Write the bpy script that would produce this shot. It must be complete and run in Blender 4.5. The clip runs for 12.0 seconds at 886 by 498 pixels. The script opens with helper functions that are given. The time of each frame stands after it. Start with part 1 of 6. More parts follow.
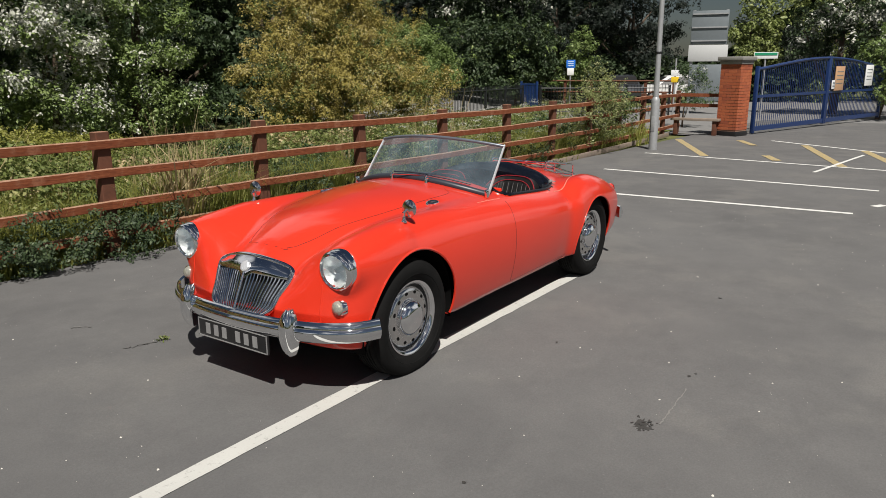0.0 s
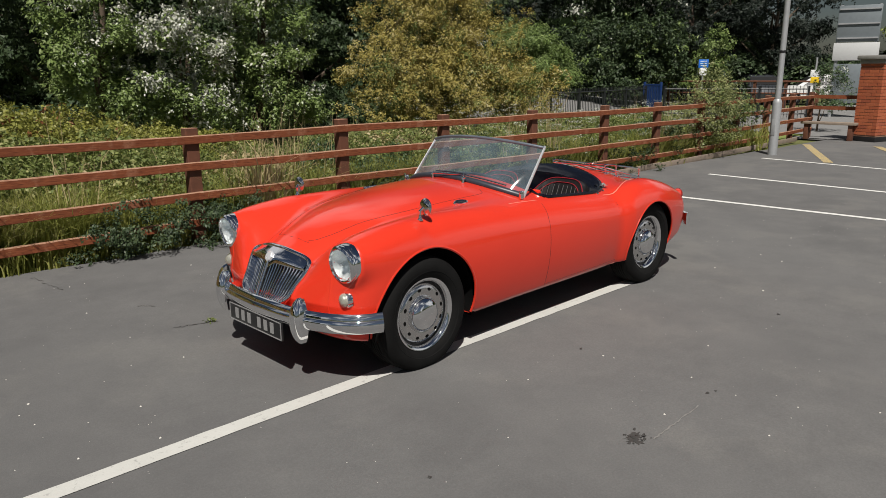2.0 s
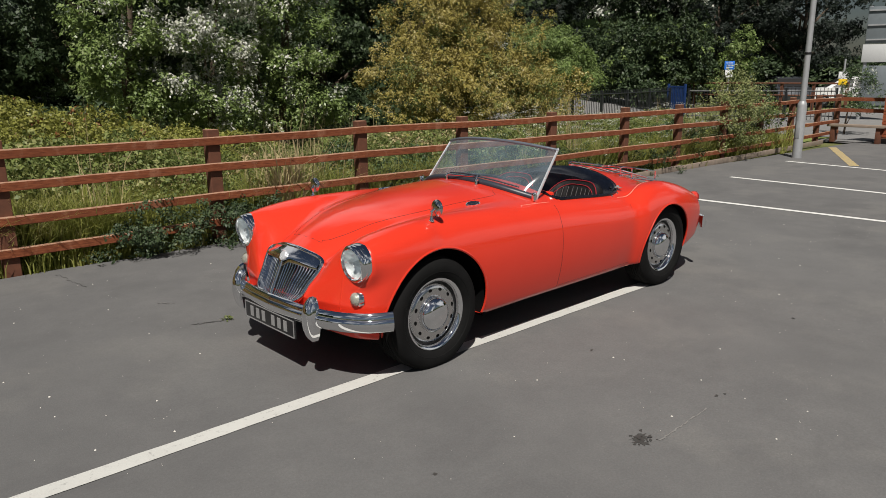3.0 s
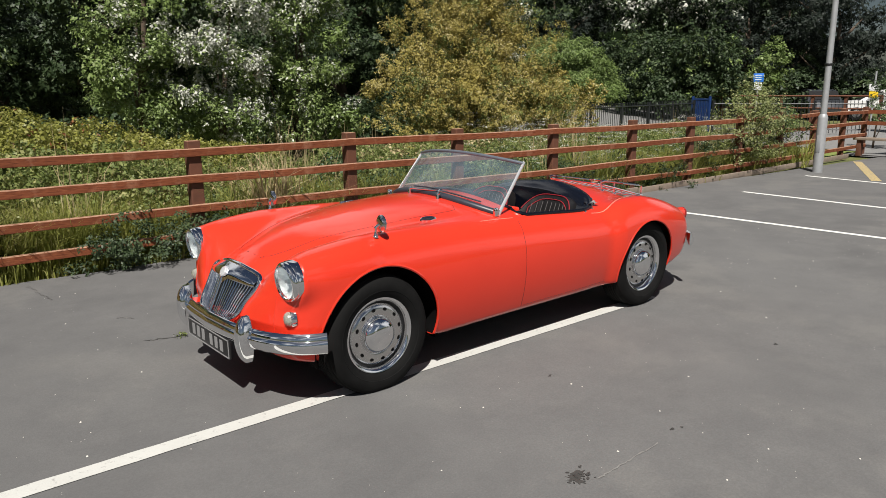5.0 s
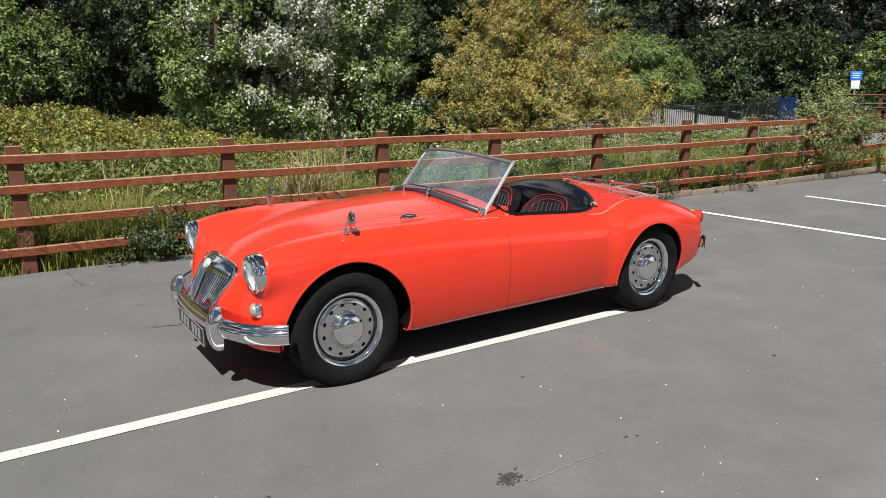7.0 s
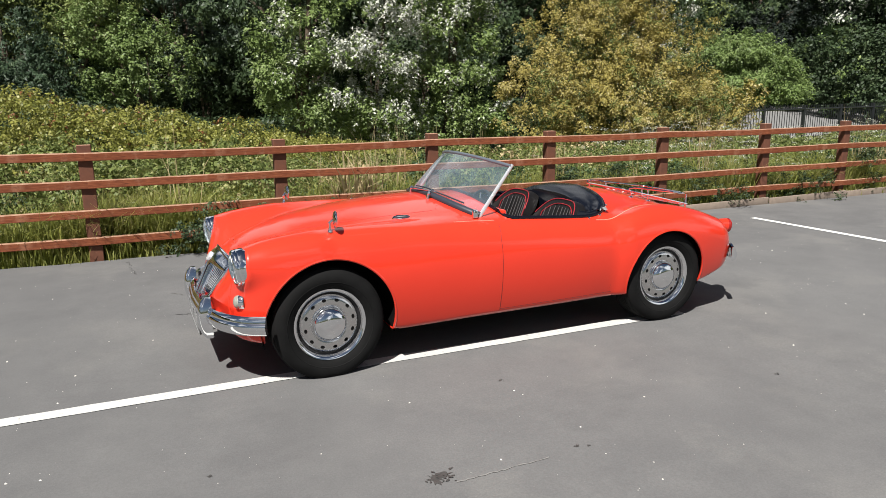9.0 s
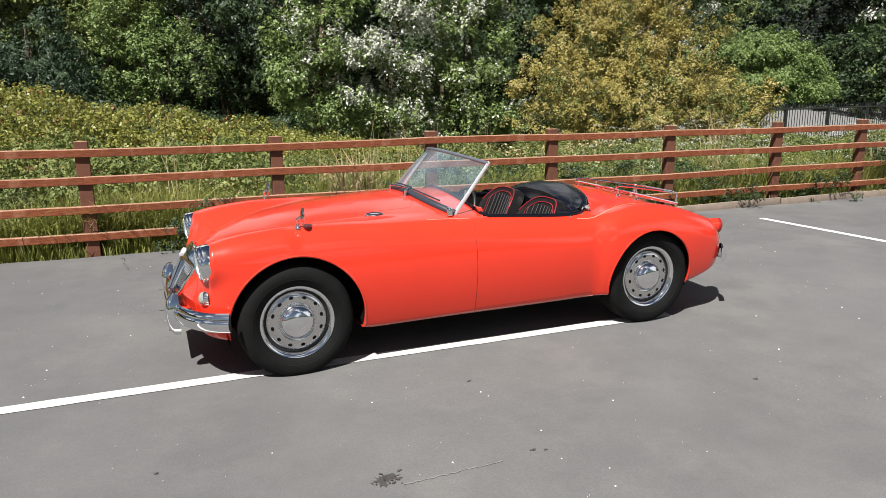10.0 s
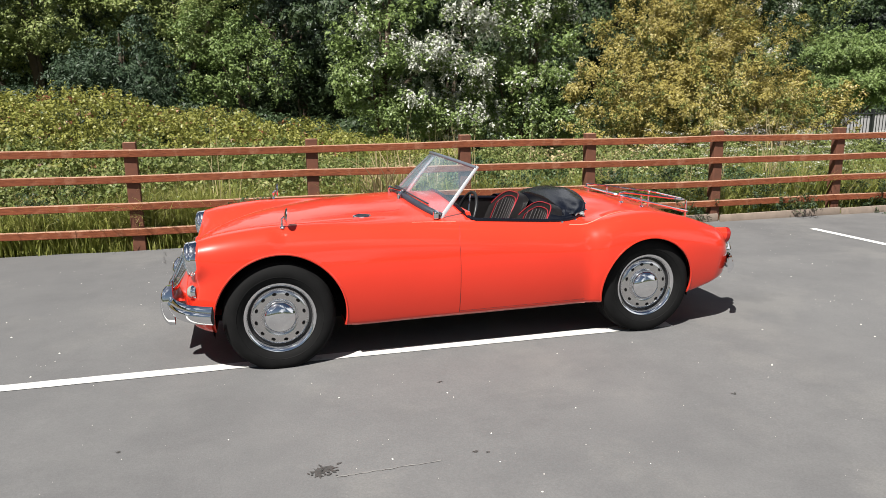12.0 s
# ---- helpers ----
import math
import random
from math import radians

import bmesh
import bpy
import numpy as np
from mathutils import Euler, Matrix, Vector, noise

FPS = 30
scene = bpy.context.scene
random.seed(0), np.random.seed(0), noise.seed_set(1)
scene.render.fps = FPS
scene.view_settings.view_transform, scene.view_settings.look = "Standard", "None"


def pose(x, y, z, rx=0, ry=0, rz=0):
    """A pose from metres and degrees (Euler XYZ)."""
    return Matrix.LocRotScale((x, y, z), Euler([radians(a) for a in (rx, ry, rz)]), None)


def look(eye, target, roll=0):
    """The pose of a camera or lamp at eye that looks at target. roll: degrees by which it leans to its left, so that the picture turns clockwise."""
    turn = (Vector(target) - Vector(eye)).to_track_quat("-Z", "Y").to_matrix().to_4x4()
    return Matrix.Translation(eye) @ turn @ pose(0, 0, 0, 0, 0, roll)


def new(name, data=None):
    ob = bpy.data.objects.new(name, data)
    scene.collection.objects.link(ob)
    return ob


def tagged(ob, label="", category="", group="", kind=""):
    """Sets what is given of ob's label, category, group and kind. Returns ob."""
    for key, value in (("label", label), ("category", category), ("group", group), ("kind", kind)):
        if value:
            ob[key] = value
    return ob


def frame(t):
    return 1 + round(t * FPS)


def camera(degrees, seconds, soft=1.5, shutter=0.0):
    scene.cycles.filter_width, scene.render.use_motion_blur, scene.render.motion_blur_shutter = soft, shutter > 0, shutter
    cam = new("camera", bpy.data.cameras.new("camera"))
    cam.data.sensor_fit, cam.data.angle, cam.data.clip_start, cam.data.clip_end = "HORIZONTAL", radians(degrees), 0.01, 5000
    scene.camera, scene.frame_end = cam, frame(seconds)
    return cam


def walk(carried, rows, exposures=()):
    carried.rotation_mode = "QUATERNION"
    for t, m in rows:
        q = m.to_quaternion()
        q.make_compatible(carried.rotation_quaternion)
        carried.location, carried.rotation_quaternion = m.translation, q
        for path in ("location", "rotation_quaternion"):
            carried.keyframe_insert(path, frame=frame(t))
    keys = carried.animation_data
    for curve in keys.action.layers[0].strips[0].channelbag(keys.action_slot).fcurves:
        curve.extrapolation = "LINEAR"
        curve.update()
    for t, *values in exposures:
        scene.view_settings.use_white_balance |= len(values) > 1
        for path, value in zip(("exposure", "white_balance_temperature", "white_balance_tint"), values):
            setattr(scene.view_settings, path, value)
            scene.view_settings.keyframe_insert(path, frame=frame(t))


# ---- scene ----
cam = camera(63.7, 12.0, soft=0.55)
PATH = [
    (0, (-2.926, -2.909, 1.63), (-1.332, -1.805, 1.142), -0.4),
    (0.5, (-2.826, -3.016, 1.638), (-1.292, -1.83, 1.147), -0.3),
    (1, (-2.689, -3.177, 1.632), (-1.226, -1.904, 1.141), -0.4),
    (1.5, (-2.625, -3.339, 1.639), (-1.217, -2.004, 1.154), -0.4),
    (2, (-2.57, -3.414, 1.63), (-1.204, -2.035, 1.145), -0.5),
    (2.5, (-2.566, -3.452, 1.631), (-1.23, -2.044, 1.147), -0.5),
    (3, (-2.554, -3.493, 1.636), (-1.234, -2.069, 1.156), -0.5),
    (5, (-2.073, -3.645, 1.613), (-0.812, -2.158, 1.167), -0.5),
    (5.5, (-1.94, -3.783, 1.616), (-0.753, -2.235, 1.172), -0.6),
    (6, (-1.816, -3.927, 1.616), (-0.686, -2.338, 1.172), -0.6),
    (6.5, (-1.708, -3.995, 1.603), (-0.607, -2.386, 1.158), -0.6),
    (8.5, (-1.16, -4.286, 1.605), (-0.268, -2.55, 1.168), -0.8),
    (9, (-0.998, -4.436, 1.604), (-0.193, -2.657, 1.168), -0.8),
    (9.5, (-0.842, -4.501, 1.585), (-0.073, -2.708, 1.147), -0.7),
    (10, (-0.678, -4.506, 1.579), (0.058, -2.699, 1.142), -0.8),
    (10.5, (-0.542, -4.525, 1.588), (0.136, -2.694, 1.152), -0.7),
    (11, (-0.417, -4.562, 1.583), (0.221, -2.717, 1.15), -0.7),
    (11.5, (-0.258, -4.647, 1.581), (0.314, -2.779, 1.152), -0.8),
    (12, (-0.123, -4.772, 1.587), (0.389, -2.886, 1.16), -0.8),
]
EXPOSURE = [(0.0, 0.18, 6550, 10), (1.0, 0.12, 6550, 10), (3.0, 0.08, 6550, 10), (5.0, 0.40, 6500, 10), (6.5, 0.53, 6450, 10), (8.5, 0.73, 6350, 10), (9.5, 0.78, 6350, 10), (10.5, 0.89, 6350, 10), (12.0, 0.92, 6350, 10)]
walk(cam, [(t, look(eye, target, roll)) for t, eye, target, roll in PATH], EXPOSURE)

# world, sun
SUN_FROM = Vector((-0.48, -0.47, 1.0)).normalized()
world = bpy.data.worlds.new("sky")
scene.world = world
world.use_nodes = True
wn = world.node_tree.nodes
sky = wn.new("ShaderNodeTexSky")
sky.sky_type = "NISHITA"
sky.sun_disc = False
sky.sun_elevation = math.asin(SUN_FROM.z)
sky.sun_rotation = math.atan2(SUN_FROM.x, SUN_FROM.y)
wn["Background"].inputs["Strength"].default_value = 0.0195
# broken white cloud over the blue
wl = world.node_tree.links
drift = wn.new("ShaderNodeTexNoise")
drift.inputs["Scale"].default_value, drift.inputs["Detail"].default_value, drift.inputs["Roughness"].default_value = 1.9, 4.0, 0.5
wl.new(wn.new("ShaderNodeTexCoord").outputs["Generated"], drift.inputs["Vector"])
cover = wn.new("ShaderNodeValToRGB")
cover.color_ramp.elements[0].position, cover.color_ramp.elements[1].position = 0.53, 0.64
wl.new(drift.outputs["Fac"], cover.inputs["Fac"])
clouds = wn.new("ShaderNodeMix")
clouds.data_type = "RGBA"
clouds.inputs[7].default_value = (27.0, 27.2, 27.5, 1)
wl.new(cover.outputs["Color"], clouds.inputs[0])
wl.new(sky.outputs["Color"], clouds.inputs[6])
wl.new(clouds.outputs[2], wn["Background"].inputs["Color"])
sun_data = bpy.data.lights.new("sun", "SUN")
sun_data.energy, sun_data.angle, sun_data.color = 5.0, radians(0.55), (1.0, 0.955, 0.89)
sun = new("sun", sun_data)
sun.matrix_world = look(SUN_FROM * 40, (0, 0, 0))


# ---------------------------------------------------------------- materials
class Mat:
    """A node material with a few shorthand calls."""

    def __init__(self, name, rough=0.6, metal=0.0, coat=0.0):
        self.m = bpy.data.materials.new(name)
        self.m.use_nodes = True
        self.t = self.m.node_tree
        self.b = self.t.nodes["Principled BSDF"]
        self.b.inputs["Roughness"].default_value = rough
        self.b.inputs["Metallic"].default_value = metal
        self.b.inputs["Coat Weight"].default_value = coat
        self.b.inputs["Coat Roughness"].default_value = 0.05
        self.co = self.t.nodes.new("ShaderNodeTexCoord").outputs["Object"]

    def link(self, a, b):
        self.t.links.new(a, b)

    def space(self):
        """World-space position, for surfaces made of many pieces."""
        self.co = self.t.nodes.new("ShaderNodeNewGeometry").outputs["Position"]
        return self

    def noise(self, scale, detail=4.0, rough=0.55, stretch=None):
        n = self.t.nodes.new("ShaderNodeTexNoise")
        n.inputs["Scale"].default_value = scale
        n.inputs["Detail"].default_value = detail
        n.inputs["Roughness"].default_value = rough
        co = self.co
        if stretch:
            mp = self.t.nodes.new("ShaderNodeMapping")
            mp.inputs["Scale"].default_value = stretch
            self.link(co, mp.inputs["Vector"])
            co = mp.outputs["Vector"]
        self.link(co, n.inputs["Vector"])
        return n.outputs["Fac"]

    def voronoi(self, scale, feature="F1"):
        n = self.t.nodes.new("ShaderNodeTexVoronoi")
        n.feature = feature
        n.inputs["Scale"].default_value = scale
        self.link(self.co, n.inputs["Vector"])
        return n.outputs["Distance"]

    def ramp(self, fac, stops):
        r = self.t.nodes.new("ShaderNodeValToRGB")
        while len(r.color_ramp.elements) < len(stops):
            r.color_ramp.elements.new(0.5)
        for e, (p, c) in zip(r.color_ramp.elements, stops):
            e.position = p
            e.color = (*c, 1) if len(c) == 3 else c
        self.link(fac, r.inputs["Fac"])
        return r.outputs["Color"]

    def mix(self, fac, a, b, mode="MIX"):
        n = self.t.nodes.new("ShaderNodeMix")
        n.data_type, n.blend_type = "RGBA", mode
        for sock, v in ((n.inputs[0], fac), (n.inputs[6], a), (n.inputs[7], b)):
            if isinstance(v, (int, float)):
                sock.default_value = v
            elif isinstance(v, tuple):
                sock.default_value = (*v, 1)
            else:
                self.link(v, sock)
        return n.outputs[2]

    def math(self, op, a, b=0.0):
        n = self.t.nodes.new("ShaderNodeMath")
        n.operation = op
        for sock, v in ((n.inputs[0], a), (n.inputs[1], b)):
            if isinstance(v, (int, float)):
                sock.default_value = v
            else:
                self.link(v, sock)
        return n.outputs[0]

    def colour(self, c):
        if isinstance(c, tuple):
            self.b.inputs["Base Color"].default_value = (*c, 1)
        else:
            self.link(c, self.b.inputs["Base Color"])
        return self

    def roughness(self, fac, lo, hi):
        r = self.t.nodes.new("ShaderNodeMapRange")
        r.inputs["To Min"].default_value, r.inputs["To Max"].default_value = lo, hi
        self.link(fac, r.inputs["Value"])
        self.link(r.outputs["Result"], self.b.inputs["Roughness"])
        return self

    def bump(self, height, strength=0.3, distance=0.01):
        n = self.t.nodes.new("ShaderNodeBump")
        n.inputs["Strength"].default_value, n.inputs["Distance"].default_value = strength, distance
        self.link(height, n.inputs["Height"])
        self.link(n.outputs["Normal"], self.b.inputs["Normal"])
        return self

    def random(self, island=True):
        if island:
            return self.t.nodes.new("ShaderNodeNewGeometry").outputs["Random Per Island"]
        return self.t.nodes.new("ShaderNodeObjectInfo").outputs["Random"]


def m_red():
    k = Mat("red_paint", 0.35, coat=0.85)
    n = k.noise(3.0, 3)
    k.colour(k.mix(n, (0.63, 0.034, 0.015), (0.70, 0.040, 0.018)))
    k.b.inputs["Coat Roughness"].default_value = 0.03
    k.b.inputs["Specular IOR Level"].default_value = 0.2
    k.b.inputs["Roughness"].default_value = 0.28
    k.bump(k.noise(6.0, 2), 0.015, 0.004)
    return k.m


def m_chrome(name="chrome", rough=0.03, col=(0.90, 0.91, 0.93)):
    k = Mat(name, rough, 1.0)
    n = k.noise(40, 4)
    k.colour(k.mix(n, col, tuple(c * 0.88 for c in col))).roughness(n, rough * 0.5, rough * 1.5)
    return k.m


def m_plain(name, col, rough=0.5, metal=0.0, vary=0.15, scale=25, bump=0.1):
    k = Mat(name, rough, metal)
    n = k.noise(scale, 5)
    k.colour(k.mix(n, tuple(c * (1 - vary) for c in col), tuple(min(1, c * (1 + vary)) for c in col)))
    k.roughness(n, rough * 0.8, min(1, rough * 1.25))
    k.bump(n, bump, 0.003)
    return k.m


def m_asphalt():
    k = Mat("asphalt", 0.9).space()
    big = k.noise(0.35, 5, 0.6)
    mid = k.noise(2.2, 6, 0.65)
    fine = k.noise(95, 3, 0.7)
    grit = k.voronoi(170)
    c = k.ramp(big, [(0.3, (0.108, 0.107, 0.107)), (0.7, (0.140, 0.139, 0.138))])
    c = k.mix(k.math("MULTIPLY", k.ramp(mid, [(0.38, (0, 0, 0)), (0.68, (1, 1, 1))]), 0.7), c, (0.158, 0.156, 0.153))
    # pale dusty patches and dull damp-dark ones, with soft ragged rims
    dusty = k.ramp(k.noise(0.9, 7, 0.62), [(0.53, (0, 0, 0)), (0.63, (1, 1, 1))])
    c = k.mix(k.math("MULTIPLY", dusty, 0.40), c, (0.188, 0.183, 0.172))
    dull = k.ramp(k.noise(0.65, 6, 0.6, (1, 1.6, 1)), [(0.34, (1, 1, 1)), (0.44, (0, 0, 0))])
    c = k.mix(k.math("MULTIPLY", dull, 0.40), c, (0.094, 0.093, 0.094))
    grain = k.ramp(fine, [(0.36, (0, 0, 0)), (0.64, (1, 1, 1))])
    c = k.mix(k.math("MULTIPLY", grain, 0.24), c, (0.060, 0.058, 0.057))
    c = k.mix(k.math("MULTIPLY", k.ramp(k.noise(7, 5, 0.7), [(0.55, (0, 0, 0)), (0.72, (1, 1, 1))]), 0.14), c, (0.080, 0.078, 0.077))
    specks = k.ramp(k.noise(60, 2, 0.5), [(0.70, (0, 0, 0)), (0.76, (1, 1, 1))])
    c = k.mix(k.math("MULTIPLY", specks, 0.16), c, (0.30, 0.29, 0.27))
    # the surface gets darker towards -x, along an uneven edge
    sep = k.t.nodes.new("ShaderNodeSeparateXYZ")
    k.link(k.co, sep.inputs[0])
    along = k.math("ADD", k.math("MULTIPLY", sep.outputs[0], -0.22), k.math("MULTIPLY", big, 0.8))
    darker_end = k.ramp(along, [(0.42, (0, 0, 0)), (0.90, (1, 1, 1))])
    c = k.mix(k.math("MULTIPLY", darker_end, 0.32), c, (0.080, 0.080, 0.081))
    k.colour(c).bump(k.math("ADD", grit, fine), 0.10, 0.004)
    k.b.inputs["Specular IOR Level"].default_value = 0.25
    return k.m


def m_line(name, col, wear):
    k = Mat(name, 0.7).space()
    worn = k.ramp(k.noise(30, 6, 0.75), [(wear, (0, 0, 0)), (wear + 0.12, (1, 1, 1))])
    c = k.mix(k.noise(4, 4), col, tuple(v * 0.85 for v in col))
    k.colour(k.mix(k.math("MULTIPLY", worn, 0.75), c, (0.19, 0.185, 0.18))).bump(k.noise(90, 3), 0.3, 0.004)
    return k.m


def m_wood():
    k = Mat("brown_stained_timber", 0.75)
    r = k.random(False)
    grain = k.noise(9, 6, 0.7, (1.2, 14, 14))
    c = k.ramp(grain, [(0.28, (0.05, 0.016, 0.009)), (0.42, (0.165, 0.048, 0.022)), (0.60, (0.25, 0.078, 0.034)), (0.82, (0.36, 0.15, 0.080))])
    c = k.mix(k.math("MULTIPLY", r, 0.4), c, (0.12, 0.036, 0.016))
    knots = k.ramp(k.noise(3.2, 3, 0.6, (1, 5, 5)), [(0.30, (1, 1, 1)), (0.40, (0, 0, 0))])
    c = k.mix(k.math("MULTIPLY", knots, 0.7), c, (0.055, 0.022, 0.012))
    pale = k.ramp(k.noise(5, 5, 0.7), [(0.54, (0, 0, 0)), (0.74, (1, 1, 1))])
    c = k.mix(k.math("MULTIPLY", pale, 0.5), c, (0.40, 0.22, 0.14))
    k.b.inputs["Specular IOR Level"].default_value = 0.2
    k.colour(c).bump(grain, 0.4, 0.006)
    return k.m


def m_weathered_sunlit():
    k = Mat("weathered_sunlit_timber", 0.85)
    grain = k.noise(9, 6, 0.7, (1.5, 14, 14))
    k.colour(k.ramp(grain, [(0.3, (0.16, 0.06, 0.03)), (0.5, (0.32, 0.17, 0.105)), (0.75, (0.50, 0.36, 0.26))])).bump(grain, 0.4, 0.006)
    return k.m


def m_leaf(name, a, b, c=None, gloss=0.5, thin=0.35):
    """Leaves: colour by island, some light let through."""
    k = Mat(name, gloss).space()
    a, b, c = (tuple((v[0] * 1.04, v[1], v[2] * 1.38)) for v in (a, b, c or b))
    stops = [(0.0, a), (0.68, b), (1.0, c)]
    drift = k.math("MULTIPLY", k.noise(1.7, 3), 0.95)
    col = k.ramp(k.math("ADD", k.math("MULTIPLY", k.random(), 0.58), k.math("SUBTRACT", drift, 0.22)), stops)
    col = k.mix(k.math("MULTIPLY", k.noise(0.9, 3), 0.42), col, tuple(v * 0.6 for v in a))
    k.colour(col)
    k.b.inputs["Specular IOR Level"].default_value = 0.32
    tr = k.t.nodes.new("ShaderNodeBsdfTranslucent")
    k.link(col, tr.inputs["Color"])
    ms = k.t.nodes.new("ShaderNodeMixShader")
    ms.inputs[0].default_value = thin * 0.65
    k.link(k.b.outputs[0], ms.inputs[1])
    k.link(tr.outputs[0], ms.inputs[2])
    k.link(ms.outputs[0], k.t.nodes["Material Output"].inputs["Surface"])
    return k.m


def m_glass(name="clear_glass", tint=(0.76, 0.86, 0.89), dust_sky=0.10):
    k = Mat(name, 0.02)
    k.colour(tint)
    tp = k.t.nodes.new("ShaderNodeBsdfTransparent")
    tp.inputs["Color"].default_value = (*tint, 1)
    gl = k.t.nodes.new("ShaderNodeBsdfGlossy")
    gl.inputs["Roughness"].default_value = 0.03
    fr = k.t.nodes.new("ShaderNodeFresnel")
    fr.inputs["IOR"].default_value = 1.5
    ms = k.t.nodes.new("ShaderNodeMixShader")
    k.link(fr.outputs[0], ms.inputs[0])
    k.link(tp.outputs[0], ms.inputs[1])
    k.link(gl.outputs[0], ms.inputs[2])
    # a pale blue film: dust, with the sky's reflection painted as diffuse colour
    df = k.t.nodes.new("ShaderNodeBsdfDiffuse")
    df.inputs["Color"].default_value = (0.45, 0.60, 0.72, 1)
    film = k.t.nodes.new("ShaderNodeMixShader")
    k.link(k.math("MULTIPLY", k.noise(5, 5, 0.6), dust_sky * 2), film.inputs[0])
    k.link(ms.outputs[0], film.inputs[1])
    k.link(df.outputs[0], film.inputs[2])
    ms = film
    k.link(ms.outputs[0], k.t.nodes["Material Output"].inputs["Surface"])
    return k.m


def m_earth():
    k = Mat("rough_grassland", 0.95).space()
    a = k.noise(0.5, 6, 0.6)
    b = k.noise(14, 5, 0.7)
    c = k.ramp(a, [(0.3, (0.09, 0.11, 0.03)), (0.55, (0.16, 0.17, 0.05)), (0.75, (0.25, 0.22, 0.09))])
    k.colour(k.mix(k.math("MULTIPLY", b, 0.6), c, (0.035, 0.045, 0.014))).bump(b, 0.8, 0.05)
    return k.m


def m_brick():
    k = Mat("orange_brick", 0.85)
    r = k.random(False)
    c = k.ramp(r, [(0.0, (0.36, 0.085, 0.032)), (0.5, (0.44, 0.12, 0.045)), (1.0, (0.30, 0.075, 0.035))])
    n = k.noise(30, 5, 0.7)
    k.colour(k.mix(k.math("MULTIPLY", n, 0.4), c, (0.22, 0.06, 0.03))).bump(n, 0.4, 0.004)
    return k.m


RED = m_red()
CHROME = m_chrome()
CHROME_DULL = m_chrome("worn_chrome", 0.16, (0.70, 0.70, 0.70))
SILVER = m_plain("silver_wheel_paint", (0.66, 0.655, 0.65), 0.16, 1.0, 0.06, 30, 0.01)
RUBBER = m_plain("tyre_rubber", (0.007, 0.007, 0.007), 0.8, 0, 0.5, 18, 0.2)
RUBBER.node_tree.nodes["Principled BSDF"].inputs["Specular IOR Level"].default_value = 0.14
BLACK = m_plain("black_enamel", (0.010, 0.010, 0.011), 0.45, 0, 0.3, 20, 0.05)
VINYL = m_plain("black_vinyl", (0.004, 0.005, 0.009), 0.24, 0, 0.3, 60, 0.08)
LEATHER = m_plain("black_leather", (0.007, 0.006, 0.006), 0.42, 0, 0.3, 45, 0.4)
PIPING = m_plain("red_piping", (0.30, 0.014, 0.022), 0.45)
PLEAT = m_plain("pale_stitching", (0.11, 0.10, 0.10), 0.6)
# pale red, with the highlight of sill edge and beads in its colour
BEAD = m_plain("pale_highlight_bead", (0.66, 0.25, 0.19), 0.4)
SEAL = m_plain("grey_rubber_seal", (0.028, 0.033, 0.045), 0.4)
GLASS = m_glass()
LENS = m_glass("headlamp_glass", (0.96, 0.98, 1.0))
REFLECTOR = m_plain("lamp_reflector", (0.80, 0.83, 0.82), 0.42, 0.75, 0.15, 70, 0.5)
UNDERSEAL = m_plain("black_underseal", (0.004, 0.004, 0.004), 0.95, 0, 0.3, 20, 0.05)
UNDERSEAL.node_tree.nodes["Principled BSDF"].inputs["Specular IOR Level"].default_value = 0.1
AMBER = m_plain("red_lamp_lens", (0.33, 0.012, 0.010), 0.15, 0, 0.1, 20, 0.02)
WHITE_LENS = m_plain("clear_lamp_lens", (0.42, 0.42, 0.36), 0.08, 0.45, 0.4, 90, 0.8)
SLATE = m_plain("dull_grey_trim", (0.13, 0.15, 0.18), 0.3, 0.3, 0.2, 20, 0.05)
CRUMPLED = m_plain("clear_crumpled_plastic", (0.42, 0.43, 0.42), 0.12, 0.5, 0.4, 40, 0.3)
BRIGHT = m_chrome("bright_plate", 0.10, (0.90, 0.91, 0.94))
ALLOY = m_plain("polished_alloy", (0.84, 0.85, 0.87), 0.25, 0.55, 0.05, 30, 0.02)
PLATE = m_plain("black_plate", (0.012, 0.012, 0.013), 0.35)
PLATE_BAR = m_plain("silver_bars", (0.42, 0.42, 0.42), 0.35, 0.5)
ASPHALT = m_asphalt()
LANE = m_plain("pale_lane_surface", (0.19, 0.187, 0.183), 0.9, 0, 0.15, 3, 0.2)
# near-black base colour carries the shade inside the wood
WOODS_SHADE = m_plain("far_woodland_shade", (0.006, 0.010, 0.004), 0.95, 0, 0.6, 1.2, 1.0)
WOODS_SHADE.node_tree.nodes["Principled BSDF"].inputs["Specular IOR Level"].default_value = 0.0
FRESH_LINE = m_line("bright_line_paint", (0.72, 0.72, 0.69), 0.62)
LINE = m_line("white_line_paint", (0.54, 0.54, 0.51), 0.57)
YELLOW = m_line("faded_yellow_paint", (0.50, 0.38, 0.16), 0.46)
WOOD = m_wood()
# weathered top faces, paler still for sunlight painted into the colour
PALE_WOOD = m_weathered_sunlit()
EDGING = m_plain("weathered_edging", (0.24, 0.19, 0.15), 0.9, 0, 0.35, 10, 0.4)
POST_WOOD = m_plain("dark_post_timber", (0.115, 0.042, 0.022), 0.85, 0, 0.45, 14, 0.5)
EARTH = m_earth()
LAWN = m_plain("short_grass", (0.17, 0.21, 0.05), 0.95, 0, 0.35, 9, 0.8)
STEEL = m_plain("galvanised_steel", (0.36, 0.37, 0.38), 0.5, 0.35, 0.12, 12, 0.05)
BLUE = m_plain("blue_gate_paint", (0.009, 0.030, 0.115), 0.4, 0, 0.2, 15)
